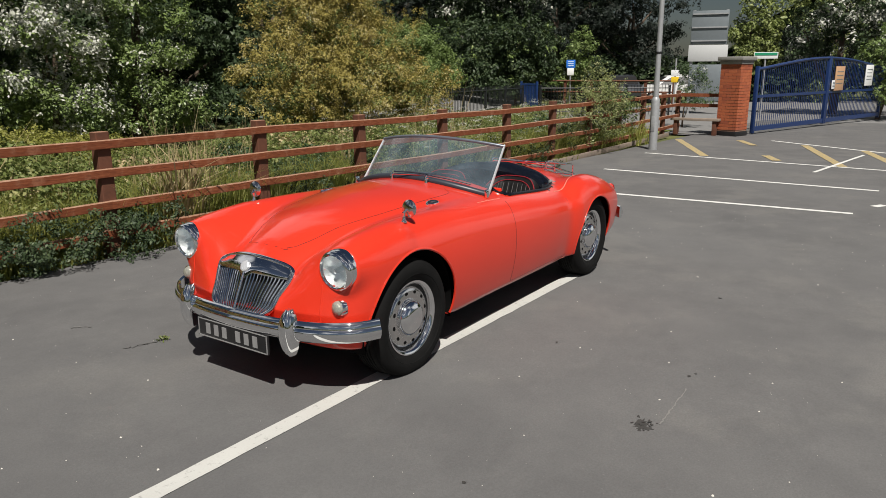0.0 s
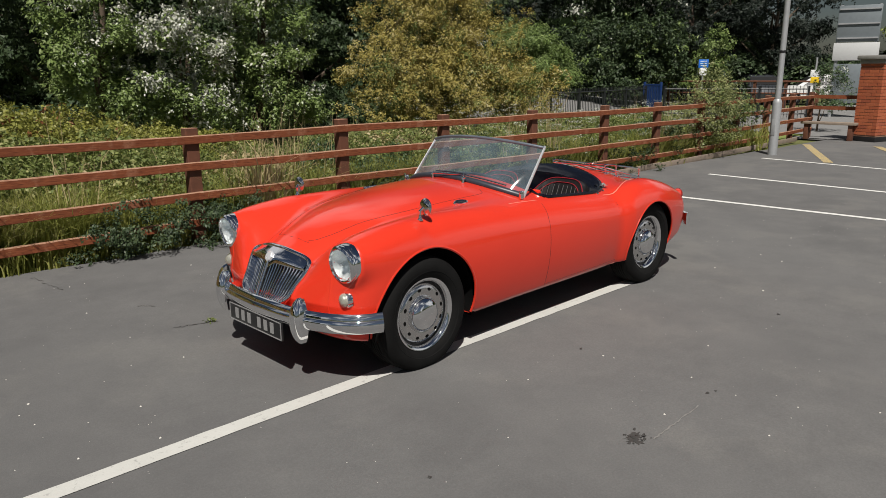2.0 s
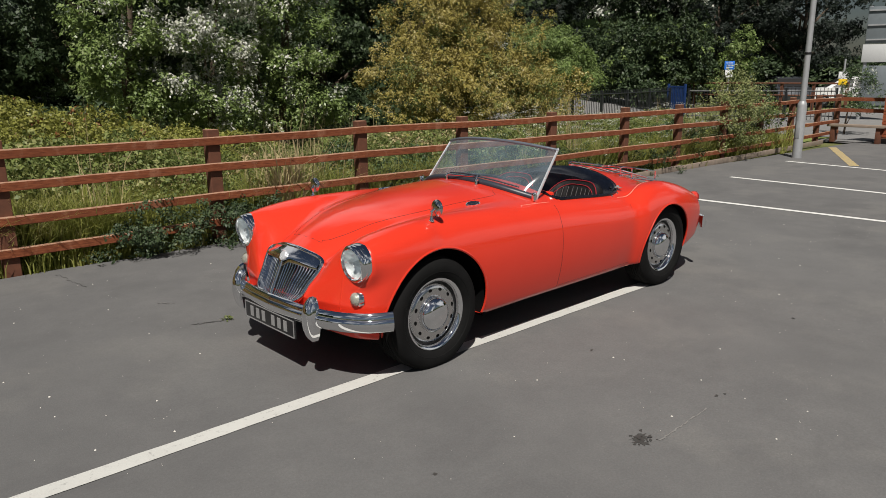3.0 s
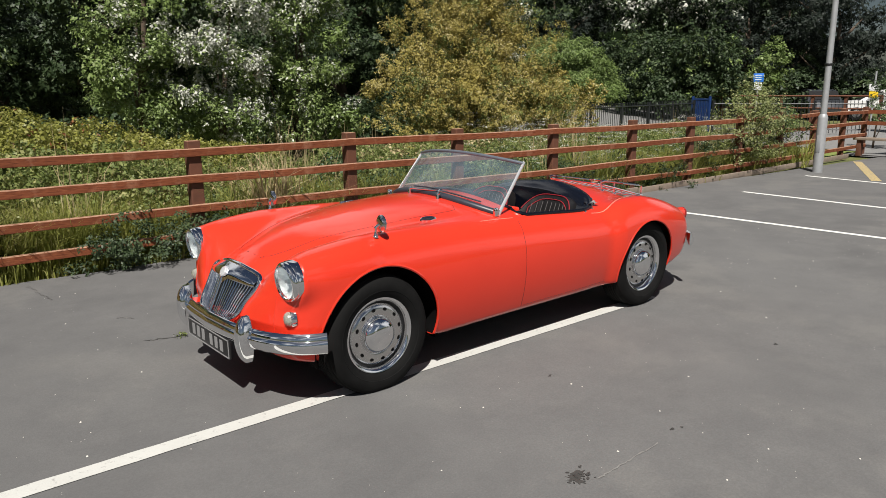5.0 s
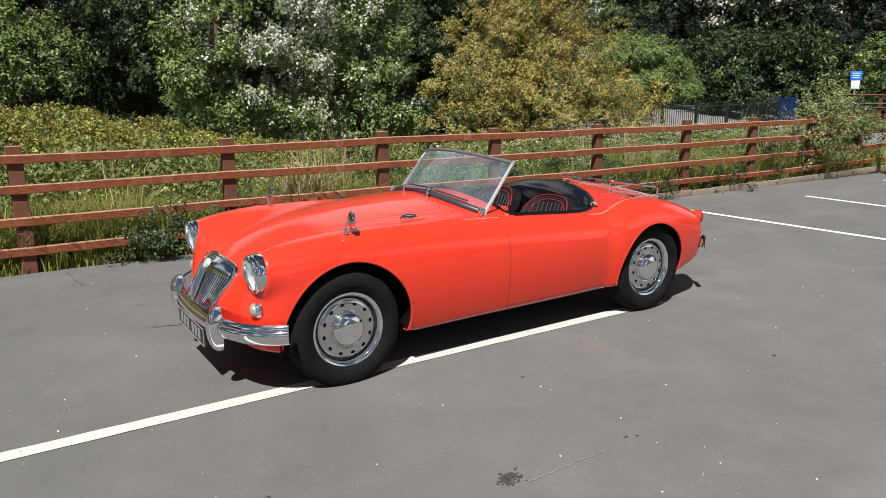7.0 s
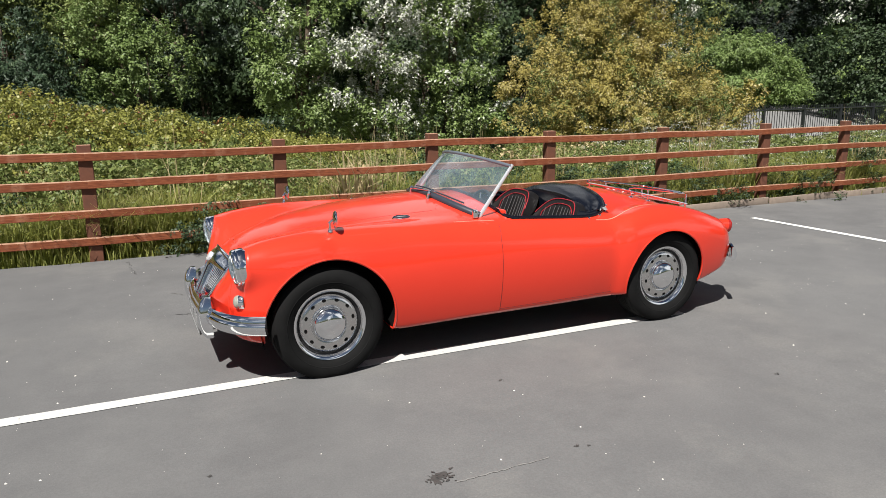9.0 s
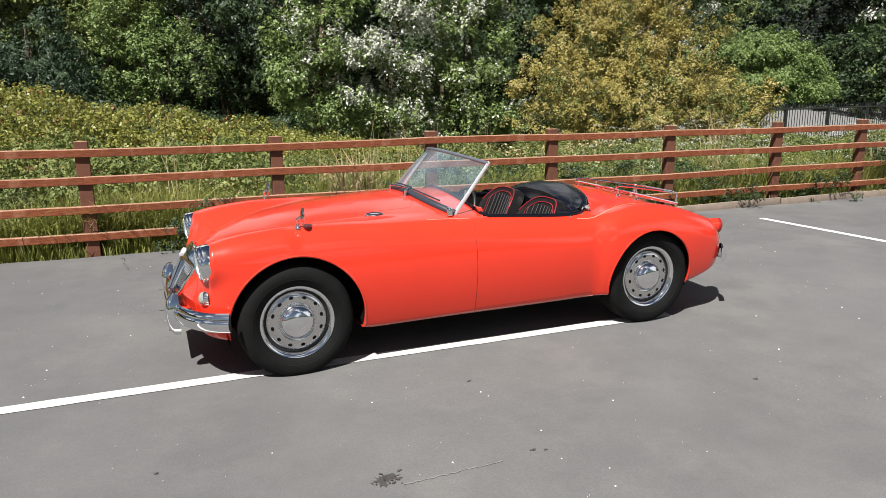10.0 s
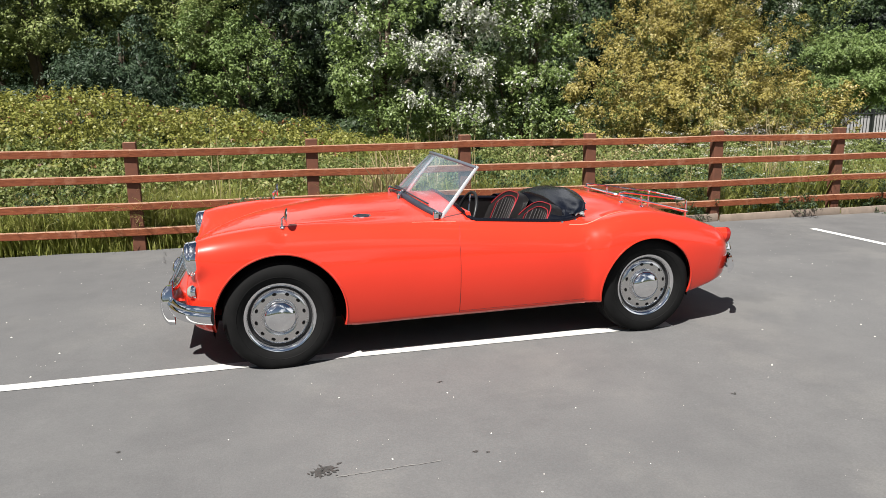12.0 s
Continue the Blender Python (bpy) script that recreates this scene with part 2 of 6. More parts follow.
RAILING = m_plain("black_railing_paint", (0.012, 0.014, 0.016), 0.5)
BRICK = m_brick()
MORTAR = m_plain("mortar", (0.27, 0.15, 0.10), 0.95, 0, 0.2, 40, 0.4)
STONE = m_plain("grey_coping_stone", (0.22, 0.215, 0.20), 0.9, 0, 0.25, 12, 0.4)
DULL_WHITE = m_plain("dull_white_sheet", (0.50, 0.51, 0.51), 0.6, 0, 0.08)
WHITE = m_plain("white_sheet", (0.75, 0.76, 0.76), 0.5, 0, 0.05)
GREY_SHEET = m_plain("grey_sheet_metal", (0.17, 0.195, 0.21), 0.5, 0.2, 0.1, 8)
SIGN_BLUE = m_plain("sign_blue", (0.02, 0.16, 0.62), 0.4, 0, 0.05)
SIGN_GREEN = m_plain("sign_green", (0.02, 0.25, 0.13), 0.4, 0, 0.05)
SIGN_YELLOW = m_plain("sign_yellow", (0.75, 0.50, 0.02), 0.4, 0, 0.05)
SIGN_TAN = m_plain("tan_notice", (0.50, 0.30, 0.17), 0.6, 0, 0.06)
BARK = m_plain("bark", (0.09, 0.065, 0.045), 0.95, 0, 0.4, 18, 0.9)
L_WHITE = m_leaf("whitebeam_leaves", (0.10, 0.16, 0.034), (0.215, 0.30, 0.068), (0.42, 0.49, 0.20), 0.36, 0.35)
L_BLOSSOM = m_leaf("pale_leaf_undersides", (0.44, 0.47, 0.28), (0.60, 0.63, 0.41), (0.74, 0.76, 0.54), 0.6, 0.2)
L_GOLD = m_leaf("golden_leaves", (0.19, 0.165, 0.028), (0.42, 0.37, 0.074), (0.70, 0.64, 0.30), 0.55, 0.34)
L_GREEN = m_leaf("green_leaves", (0.075, 0.125, 0.024), (0.19, 0.275, 0.06), (0.36, 0.44, 0.14), 0.5, 0.3)
L_MID = m_leaf("woodland_leaves", (0.10, 0.14, 0.028), (0.24, 0.30, 0.066), (0.44, 0.48, 0.15), 0.5, 0.34)
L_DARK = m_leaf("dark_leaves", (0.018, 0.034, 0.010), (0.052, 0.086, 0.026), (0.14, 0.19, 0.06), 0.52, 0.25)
L_YEW = m_leaf("yew_needles", (0.018, 0.036, 0.014), (0.050, 0.085, 0.032), (0.12, 0.18, 0.065), 0.5, 0.15)
L_HOLLY = m_leaf("holly_leaves", (0.03, 0.05, 0.022), (0.09, 0.13, 0.058), (0.30, 0.35, 0.25), 0.28, 0.15)
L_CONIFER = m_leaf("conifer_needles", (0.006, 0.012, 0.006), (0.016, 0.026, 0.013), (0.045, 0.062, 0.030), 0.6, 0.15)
L_BRAMBLE = m_leaf("bramble_leaves", (0.09, 0.112, 0.020), (0.31, 0.325, 0.050), (0.50, 0.48, 0.13), 0.45, 0.45)
L_RUSSET = m_leaf("russet_bramble_leaves", (0.10, 0.040, 0.012), (0.22, 0.095, 0.028), (0.36, 0.20, 0.07), 0.45, 0.25)
L_GRASS = m_leaf("long_grass", (0.21, 0.26, 0.048), (0.45, 0.48, 0.09), (0.66, 0.58, 0.25), 0.6, 0.85)
L_STRAW = m_leaf("straw", (0.36, 0.29, 0.11), (0.50, 0.42, 0.17), (0.60, 0.53, 0.25), 0.7, 0.3)
L_WEED = m_leaf("weed_leaves", (0.026, 0.055, 0.016), (0.085, 0.14, 0.04), (0.25, 0.32, 0.11), 0.45, 0.28)
L_SHRUB = m_leaf("pale_shrub_leaves", (0.12, 0.15, 0.04), (0.29, 0.33, 0.095), (0.54, 0.54, 0.26), 0.5, 0.32)
L_MIXED = m_leaf("mixed_weed_leaves", (0.07, 0.105, 0.024), (0.22, 0.275, 0.056), (0.52, 0.51, 0.17), 0.5, 0.5)


# ---------------------------------------------------------------- mesh helpers
def gz(x):
    """Height of the gently falling ground."""
    return -0.006 * (x - 1.6)


def mesh_of(name, verts, faces, mat, smooth=True):
    me = bpy.data.meshes.new(name)
    me.from_pydata([tuple(map(float, v)) for v in verts], [], [tuple(map(int, f)) for f in faces])
    me.materials.append(mat)
    if smooth:
        me.polygons.foreach_set("use_smooth", [True] * len(me.polygons))
    me.update()
    return me


def mesh_from(name, bm, mat, smooth=True, angle=40):
    me = bpy.data.meshes.new(name)
    bm.to_mesh(me)
    bm.free()
    me.materials.append(mat)
    if smooth:
        me.polygons.foreach_set("use_smooth", [True] * len(me.polygons))
        me.set_sharp_from_angle(angle=radians(angle))
    return me


def part(name, bm, mat, parent=None, label="", smooth=True, angle=40, at=None):
    """Links a bmesh (or a mesh) as one object, under a thing if one is given."""
    me = bm if isinstance(bm, bpy.types.Mesh) else mesh_from(name, bm, mat, smooth, angle)
    ob = new(name, me)
    if parent is not None:
        ob.parent = parent
    if at is not None:
        ob.matrix_basis = at
    if label:
        tagged(ob, label)
    return ob


def thing(name, label, category, at=None, group="", kind=""):
    ob = new(name)
    if at is not None:
        ob.matrix_basis = at
    return tagged(ob, label, category, group, kind)


def box(bm, size, at=(0, 0, 0), bevel=0.0, turn=None):
    m = Matrix.Translation(at)
    if turn is not None:
        m = m @ turn
    r = bmesh.ops.create_cube(bm, size=1.0, matrix=m @ Matrix.Diagonal((*size, 1)))
    if bevel:
        edges = {e for v in r["verts"] for e in v.link_edges}
        bmesh.ops.bevel(bm, geom=list(edges), offset=bevel, segments=2, affect="EDGES", profile=0.5)
    return bm


def new_box(size, at=(0, 0, 0), bevel=0.0, turn=None):
    return box(bmesh.new(), size, at, bevel, turn)


def tube(points, r, sides=8, closed=False, bm=None):
    """A round bar along a line of points; r may be one radius or one for each point."""
    bm = bm or bmesh.new()
    pts = [Vector(p) for p in points]
    n = len(pts)
    rad = r if isinstance(r, (list, tuple)) else [r] * n
    rings, up = [], None
    for i, p in enumerate(pts):
        a = pts[(i - 1) % n] if closed or i else p
        b = pts[(i + 1) % n] if closed or i < n - 1 else p
        d = (b - a).normalized()
        if up is None:
            up = Vector((0, 0, 1)) if abs(d.z) < 0.9 else Vector((1, 0, 0))
        s = d.cross(up).normalized()
        up = s.cross(d).normalized()
        rings.append([bm.verts.new(p + (s * math.cos(k) + up * math.sin(k)) * rad[i]) for k in [2 * math.pi * j / sides for j in range(sides)]])
    for i in range(n if closed else n - 1):
        a, b = rings[i], rings[(i + 1) % n]
        for j in range(sides):
            bm.faces.new((a[j], a[(j + 1) % sides], b[(j + 1) % sides], b[j]))
    if not closed:
        bm.faces.new(rings[0][::-1])
        bm.faces.new(rings[-1])
    return bm


def lathe(profile, steps=64, axis="y", bm=None, closed=False, cap=False):
    """Turns (radius, height) pairs round an axis."""
    bm = bm or bmesh.new()
    rings = []
    for r, h in profile:
        ring = []
        for j in range(steps):
            a = 2 * math.pi * j / steps
            c, s = r * math.cos(a), r * math.sin(a)
            ring.append(bm.verts.new({"y": (c, h, s), "x": (h, c, s), "z": (c, s, h)}[axis]))
        rings.append(ring)
    n = len(rings)
    for i in range(n if closed else n - 1):
        a, b = rings[i], rings[(i + 1) % n]
        for j in range(steps):
            bm.faces.new((a[j], a[(j + 1) % steps], b[(j + 1) % steps], b[j]))
    if cap and not closed:
        for ring, r in ((rings[0], profile[0][0]), (rings[-1], profile[-1][0])):
            if r > 1e-6:
                bm.faces.new(ring)
    bmesh.ops.remove_doubles(bm, verts=bm.verts, dist=1e-6)
    bmesh.ops.recalc_face_normals(bm, faces=bm.faces)
    return bm


def sweep(path, section, bm=None):
    """Sweeps a closed section of (out, up) along a level path with outward normals."""
    bm = bm or bmesh.new()
    rings = []
    for p, out in path:
        p, out = Vector(p), Vector(out).normalized()
        rings.append([bm.verts.new(p + out * o + Vector((0, 0, u))) for o, u in section])
    k = len(section)
    for a, b in zip(rings, rings[1:]):
        for j in range(k):
            bm.faces.new((a[j], a[(j + 1) % k], b[(j + 1) % k], b[j]))
    bm.faces.new(rings[0])
    bm.faces.new(rings[-1])
    bmesh.ops.recalc_face_normals(bm, faces=bm.faces)
    return bm


def keyed(x, keys):
    """A smooth curve through (x, value) keys."""
    xs = np.array([k[0] for k in keys], float)
    ys = np.array([k[1] for k in keys], float)
    x = np.clip(np.asarray(x, float), xs[0], xs[-1])
    d = np.diff(ys) / np.diff(xs)
    m = np.concatenate([[d[0]], (d[1:] + d[:-1]) / 2, [d[-1]]])
    for i in range(1, len(m) - 1):
        if d[i - 1] * d[i] <= 0:
            m[i] = 0.0
    i = np.clip(np.searchsorted(xs, x) - 1, 0, len(xs) - 2)
    h = xs[i + 1] - xs[i]
    t = (x - xs[i]) / h
    return (2 * t**3 - 3 * t**2 + 1) * ys[i] + (t**3 - 2 * t**2 + t) * h * m[i] + (-2 * t**3 + 3 * t**2) * ys[i + 1] + (t**3 - t**2) * h * m[i + 1]


def smax(a, b, k):
    h = np.clip(0.5 + 0.5 * (a - b) / k, 0, 1)
    return b * (1 - h) + a * h + k * h * (1 - h)


# ---------------------------------------------------------------- the car body, as one smooth solid
FW, RW = (0.0, 0.319), (2.388, 0.316)
ARCH_F, ARCH_R = (0.01, 0.320, 0.382), (2.384, 0.312, 0.337)
CENTRE = [(-0.62, 0.58), (-0.55, 0.648), (-0.48, 0.690), (-0.39, 0.735), (-0.25, 0.792), (-0.1, 0.836), (0.2, 0.880), (0.45, 0.904), (0.9, 0.922),
          (1.1, 0.915), (1.6, 0.900), (2.05, 0.888), (2.29, 0.862), (2.5, 0.818), (2.81, 0.722), (3.0, 0.640), (3.15, 0.52)]
CROWN = [(-0.52, 0.72), (-0.45, 0.772), (-0.3, 0.815), (-0.1, 0.843), (0.1, 0.853), (0.4, 0.850), (0.7, 0.832), (1.0, 0.808), (1.4, 0.778), (1.7, 0.748), (1.92, 0.735),
         (2.02, 0.752), (2.12, 0.782), (2.25, 0.806), (2.4, 0.808), (2.55, 0.788), (2.75, 0.738), (2.95, 0.668), (3.1, 0.612)]
CROWN_Y = [(-0.5, 0.565), (0.0, 0.585), (0.6, 0.60), (1.0, 0.60), (1.9, 0.60), (2.1, 0.615), (2.5, 0.60), (3.1, 0.565)]
WIDTH = [(-0.5, 0.665), (-0.3, 0.708), (0.0, 0.722), (0.4, 0.716), (0.8, 0.712), (1.3, 0.715), (1.75, 0.714), (1.91, 0.710), (1.965, 0.716), (2.03, 0.738), (2.10, 0.750), (2.4, 0.750), (2.7, 0.728), (3.1, 0.66)]
BOTTOM = [(-0.62, 0.285), (-0.36, 0.25), (0.3, 0.23), (0.5, 0.222), (1.0, 0.224), (1.95, 0.222), (2.6, 0.222), (2.72, 0.235), (3.0, 0.31), (3.15, 0.36)]
BONNET_K = [(-0.6, 1.5), (-0.4, 1.15), (-0.1, 0.55), (0.4, 0.34), (0.9, 0.32), (2.0, 0.42), (2.5, 0.38), (3.1, 0.30)]


def top_of(x, y):
    ay = np.abs(y)
    b = keyed(x, CENTRE) - keyed(x, BONNET_K) * ay**2
    dy = ay - keyed(x, CROWN_Y)
    w = keyed(x, CROWN) - np.where(dy < 0, 1.7, 1.2) * dy**2
    return smax(b, w, 0.05)


def inside(x, y, z):
    """Negative inside the body."""
    ay = np.abs(y)
    zz = (z - 0.54) / 0.32
    side = ay - (keyed(x, WIDTH) - np.where(zz < 0, 0.055, 0.075) * zz**2)
    lean = np.where(z > 0.45, 0.42 * (z - 0.45), 0.35 * (0.45 - z))
    fade = np.clip(1 - ay / 0.9, 0.2, 1)
    front = (-0.597 + 0.110 * (ay / 0.6) ** 2.1 + lean * fade) - x
    rz = z - 0.46
    rear = x - (3.165 - 0.15 * (ay / 0.7) ** 3.0 - np.where(rz > 0, 0.9, 1.3) * rz**2)
    f = smax(z - top_of(x, y), side, 0.15)
    f = smax(f, front, 0.13)
    f = smax(f, rear, 0.10)
    # headlamp pods, running back into the wing crowns
    px = np.clip(x, -0.43, -0.05)
    pod = np.sqrt((x - px) ** 2 + (ay - 0.578) ** 2 + (z - (0.682 + 0.10 * (px + 0.43))) ** 2) - (0.104 - 0.045 * (px + 0.43))
    pod = np.maximum(pod, -0.441 - x)
    f = -smax(-f, -pod, 0.07)
    return smax(f, keyed(x, BOTTOM) - z, 0.025)


def cast(o, d, far=1.6):
    """From points inside, along directions, to the skin of the body."""
    o, d = np.asarray(o, float), np.asarray(d, float)
    lo = np.zeros(len(o))
    hi = np.full(len(o), far)
    for _ in range(34):
        mid = (lo + hi) / 2
        p = o + d * mid[:, None]
        out = inside(p[:, 0], p[:, 1], p[:, 2]) > 0
        hi = np.where(out, mid, hi)
        lo = np.where(out, lo, mid)
    return o + d * hi[:, None]


def on_top(x, y, lift=0.0):
    p = cast([(x, y, 0.45)], [(0, 0, 1)])[0]
    return Vector((p[0], p[1], p[2] + lift))


def on_side(x, z, s=-1, lift=0.0):
    p = cast([(x, 0, z)], [(0, s, 0)])[0]
    return Vector((p[0], p[1] + s * lift, p[2]))


def on_front(y, z, lift=0.0):
    p = cast([(0.2, y, z)], [(-1, 0, 0)])[0]
    return Vector((p[0] - lift, p[1], p[2]))


COCKPIT_BACK = 2.11
GRILLE = [(0.415, 0.175), (0.43, 0.205), (0.52, 0.245), (0.59, 0.276), (0.615, 0.277), (0.641, 0.240), (0.663, 0.165), (0.679, 0.06), (0.683, 0.0)]


def cockpit_gap(x, y):
    """Negative within the cockpit opening, seen from above."""
    ay = np.abs(y)
    f = (1.13 + 0.25 * ay**2) - x
    r = np.where(x > 1.72, (np.maximum(0, (x - 1.72) / (COCKPIT_BACK - 1.72)) ** 3 + (ay / 0.565) ** 3) ** (1 / 3) - 1, ay / 0.565 - 1) * 0.4
    return np.maximum(f, r)


def cockpit_rim(n=70):
    """The opening's edge, from front centre round to front centre."""
    half = []
    for i in range(16):
        y = 0.53 * i / 15
        half.append((1.13 + 0.25 * y * y, y))
    half += [(x, 0.565) for x in np.linspace(1.24, 1.72, 10)]
    for i in range(1, 21):
        a = math.pi / 2 * i / 20
        half.append((1.72 + (COCKPIT_BACK - 1.72) * math.sin(a) ** (2 / 3), 0.565 * max(0.0, math.cos(a)) ** (2 / 3)))
    return half + [(x, -y) for x, y in half[-2:0:-1]]


def body_mesh():
    nx, nd, nt = 250, 60, 420
    th = np.linspace(0, 2 * np.pi, nt, endpoint=False)
    xa, xb, zs = -0.12, 2.72, 0.47
    rows = [(xa, -a) for a in np.linspace(np.pi / 2, 0, nd, endpoint=False)] + [(x, 0.0) for x in np.linspace(xa, xb, nx)] + [(xb, a) for a in np.linspace(0, np.pi / 2, nd + 1)[1:]]
    o, d = [], []
    for x, a in rows:
        o.append(np.stack([np.full(nt, x), np.zeros(nt), np.full(nt, zs)], 1))
        d.append(np.stack([np.full(nt, np.sin(a)), np.cos(a) * np.sin(th), np.cos(a) * np.cos(th)], 1))
    p = cast(np.concatenate(o), np.concatenate(d))
    # draw the nearest points on to the wheel openings' circles and the cockpit's edge
    for cx, cz, r in (ARCH_F, ARCH_R):
        dx, dz = p[:, 0] - cx, p[:, 2] - cz
        q = np.hypot(dx, dz)
        near = (np.abs(q - r) < 0.008) & (np.abs(p[:, 1]) > 0.4)
        p[near, 0] = cx + dx[near] / q[near] * r
        p[near, 2] = cz + dz[near] / q[near] * r
    n = len(rows)
    i, j = np.meshgrid(np.arange(n - 1), np.arange(nt), indexing="ij")
    a = i * nt + j
    b = i * nt + (j + 1) % nt
    faces = np.stack([a, b, b + nt, a + nt], -1).reshape(-1, 4)
    c = p[faces].mean(1)
    drop = np.zeros(len(faces), bool)
    for cx, cz, r in (ARCH_F, ARCH_R):
        drop |= (np.hypot(c[:, 0] - cx, c[:, 2] - cz) < r) & (np.abs(c[:, 1]) > 0.4)
    drop |= (cockpit_gap(c[:, 0], c[:, 1]) < 0) & (c[:, 2] > 0.62)
    drop |= (c[:, 0] < -0.40) & (np.hypot(np.abs(c[:, 1]) - 0.578, c[:, 2] - 0.682) < 0.082)
    drop |= (c[:, 0] < -0.40) & (c[:, 2] > 0.44) & (c[:, 2] < 0.646) & (np.abs(c[:, 1]) < keyed(c[:, 2], GRILLE) - 0.012)
    faces = faces[~drop]
    used = np.unique(faces)
    remap = np.full(len(p), -1)
    remap[used] = np.arange(len(used))
    return mesh_of("body", p[used], remap[faces], RED)


car = thing("sports_car", "bright red open classic sports car with chrome trim on asphalt", "car")
body = part("body", body_mesh(), RED, car, "glossy red curved steel body")


def strip(points, r, mat, name, parent=car, label="", sides=6, closed=False):
    return part(name, tube(points, r, sides, closed), mat, parent, label)


# rolled edges of the wheel openings, and the dark wells behind them
for s in (-1, 1):
    for cx, cz, r in (ARCH_F, ARCH_R):
        a0 = math.asin((0.238 - cz) / r)
        a1 = math.pi - a0
        pts = [on_side(cx + r * math.cos(a), max(0.235, cz + r * math.sin(a)), s, -0.004) for a in np.linspace(a0, a1, 60)]
        strip(pts, 0.0078, RED, "arch_lip")
        bm = bmesh.new()
        arc = [(cx + (r + 0.012) * math.cos(a), cz + (r + 0.012) * math.sin(a)) for a in np.linspace(-0.25, math.pi + 0.25, 40)]
        arc = [(arc[0][0], 0.21)] + arc + [(arc[-1][0], 0.21 if cx > 1 else 0.27)]
        outer = [bm.verts.new((x, s * 0.66, z)) for x, z in arc]
        inner = [bm.verts.new((x, s * 0.36, z)) for x, z in arc]
        for k in range(len(arc) - 1):
            bm.faces.new((outer[k], outer[k + 1], inner[k + 1], inner[k]))
        bm.faces.new(inner)
        part("wheel_well", bm, UNDERSEAL, car)

# underside
part("underbody", new_box((2.9, 0.86, 0.16), (1.15, 0, 0.29), 0.02), UNDERSEAL, car)
part("underbody", new_box((1.45, 1.20, 0.10), (1.2, 0, 0.265), 0.02), UNDERSEAL, car)

# seams: bonnet, doors, boot, wing joints
def bonnet_edge(s):
    pts = []
    for i in range(50):
        u = i / 49
        x = -0.40 + 1.22 * u**1.6
        w = float(keyed(x, [(-0.40, 0.0), (-0.397, 0.085), (-0.375, 0.140), (-0.31, 0.190), (-0.1, 0.266), (0.05, 0.312), (0.2, 0.345), (0.5, 0.385), (0.74, 0.40), (0.80, 0.375), (0.82, 0.33)]))
        pts.append(on_top(x, s * max(0.001, w), -0.0012))
    return pts


for s in (-1, 1):
    strip(bonnet_edge(s), 0.0021, BLACK, "bonnet_seam")
    door = [on_side(1.092 + 0.02 * max(0, z - 0.70) / 0.08, z, s, -0.0012) for z in np.linspace(0.785, 0.25, 30)]
    strip(door, 0.0021, BLACK, "door_seam")
    strip([on_side(x, 0.256, s, -0.0012) for x in np.linspace(1.092, 1.95, 30)], 0.0016, BLACK, "door_seam")
    strip([on_side(1.935, z, s, -0.0022) for z in np.linspace(0.69, 0.25, 24)], 0.0024, BLACK, "door_seam")
    # the sill edge's highlight, painted as a thin pale strip
    strip([on_side(x, 0.2285, s, 0.0) for x in np.linspace(0.42, 1.96, 40)], 0.0038, BEAD, "sill_strip", label="pale strip painting the highlight on the sill edge")
    strip([on_front(s * (0.50 - 0.02 * (0.60 - z)), z, -0.001) for z in np.linspace(0.60, 0.37, 12)], 0.0035, RED, "wing_seam")
    # bead along the rear wing, curling up behind the cockpit
    bead = [on_top(x, s * y, -0.001) for x, y in ((1.86, 0.598), (1.93, 0.603), (1.98, 0.606), (2.03, 0.600), (2.08, 0.588), (2.13, 0.574), (2.18, 0.560), (2.25, 0.546), (2.35, 0.535), (2.5, 0.525), (2.65, 0.515), (2.8, 0.505), (2.92, 0.495))]
    strip(bead, 0.0036, BEAD, "wing_bead", label="pale bead")
    strip([on_top(x, s * 0.578, -0.0015) for x in np.linspace(0.82, 1.10, 16)], 0.0026, BEAD, "wing_seam")

# ---------------------------------------------------------------- lamps, grille, bumpers
def lamp(y, s):
    """A headlamp in its chrome rim."""
    c = Vector((-0.474, s * 0.578, 0.682))
    turn = Matrix.Rotation(radians(-5), 4, "Y")
    at = Matrix.Translation(c) @ turn
    h = part("headlamp", lathe([(0.098, 0.065), (0.1035, 0.040), (0.1035, 0.010), (0.1015, 0.006), (0.1025, 0.002), (0.101, -0.012), (0.095, -0.020), (0.087, -0.024), (0.082, -0.021), (0.080, -0.010)], 56, "x"), CHROME, car, "round headlamp with a chrome rim", at=at)
    glass = part("lens", lathe([(0.082, -0.016), (0.07, -0.027), (0.05, -0.035), (0.025, -0.039), (0.0001, -0.0405)], 48, "x"), LENS, h)
    glass.visible_shadow = False
    part("reflector", lathe([(0.082, -0.008), (0.06, 0.018), (0.03, 0.036), (0.0001, 0.04)], 48, "x"), REFLECTOR, h)
    part("bulb_cap", lathe([(0.0001, -0.012), (0.012, -0.010), (0.014, 0.01), (0.014, 0.05)], 20, "x"), CHROME_DULL, h)
    return h


for s in (-1, 1):
    lamp(0, s)
    c = on_front(s * 0.583, 0.493)
    at = Matrix.Translation((c.x + 0.004, c.y, c.z)) @ Matrix.Rotation(radians(16 * s), 4, "Z")
    q = part("side_lamp", lathe([(0.043, 0.03), (0.043, 0.006), (0.041, 0.002), (0.037, 0.001)], 36, "x"), CHROME, car, "small round chrome side lamp", at=at)
    part("lens", lathe([(0.038, 0.003), (0.036, -0.010), (0.030, -0.020), (0.018, -0.027), (0.0001, -0.029)], 32, "x"), WHITE_LENS, q)


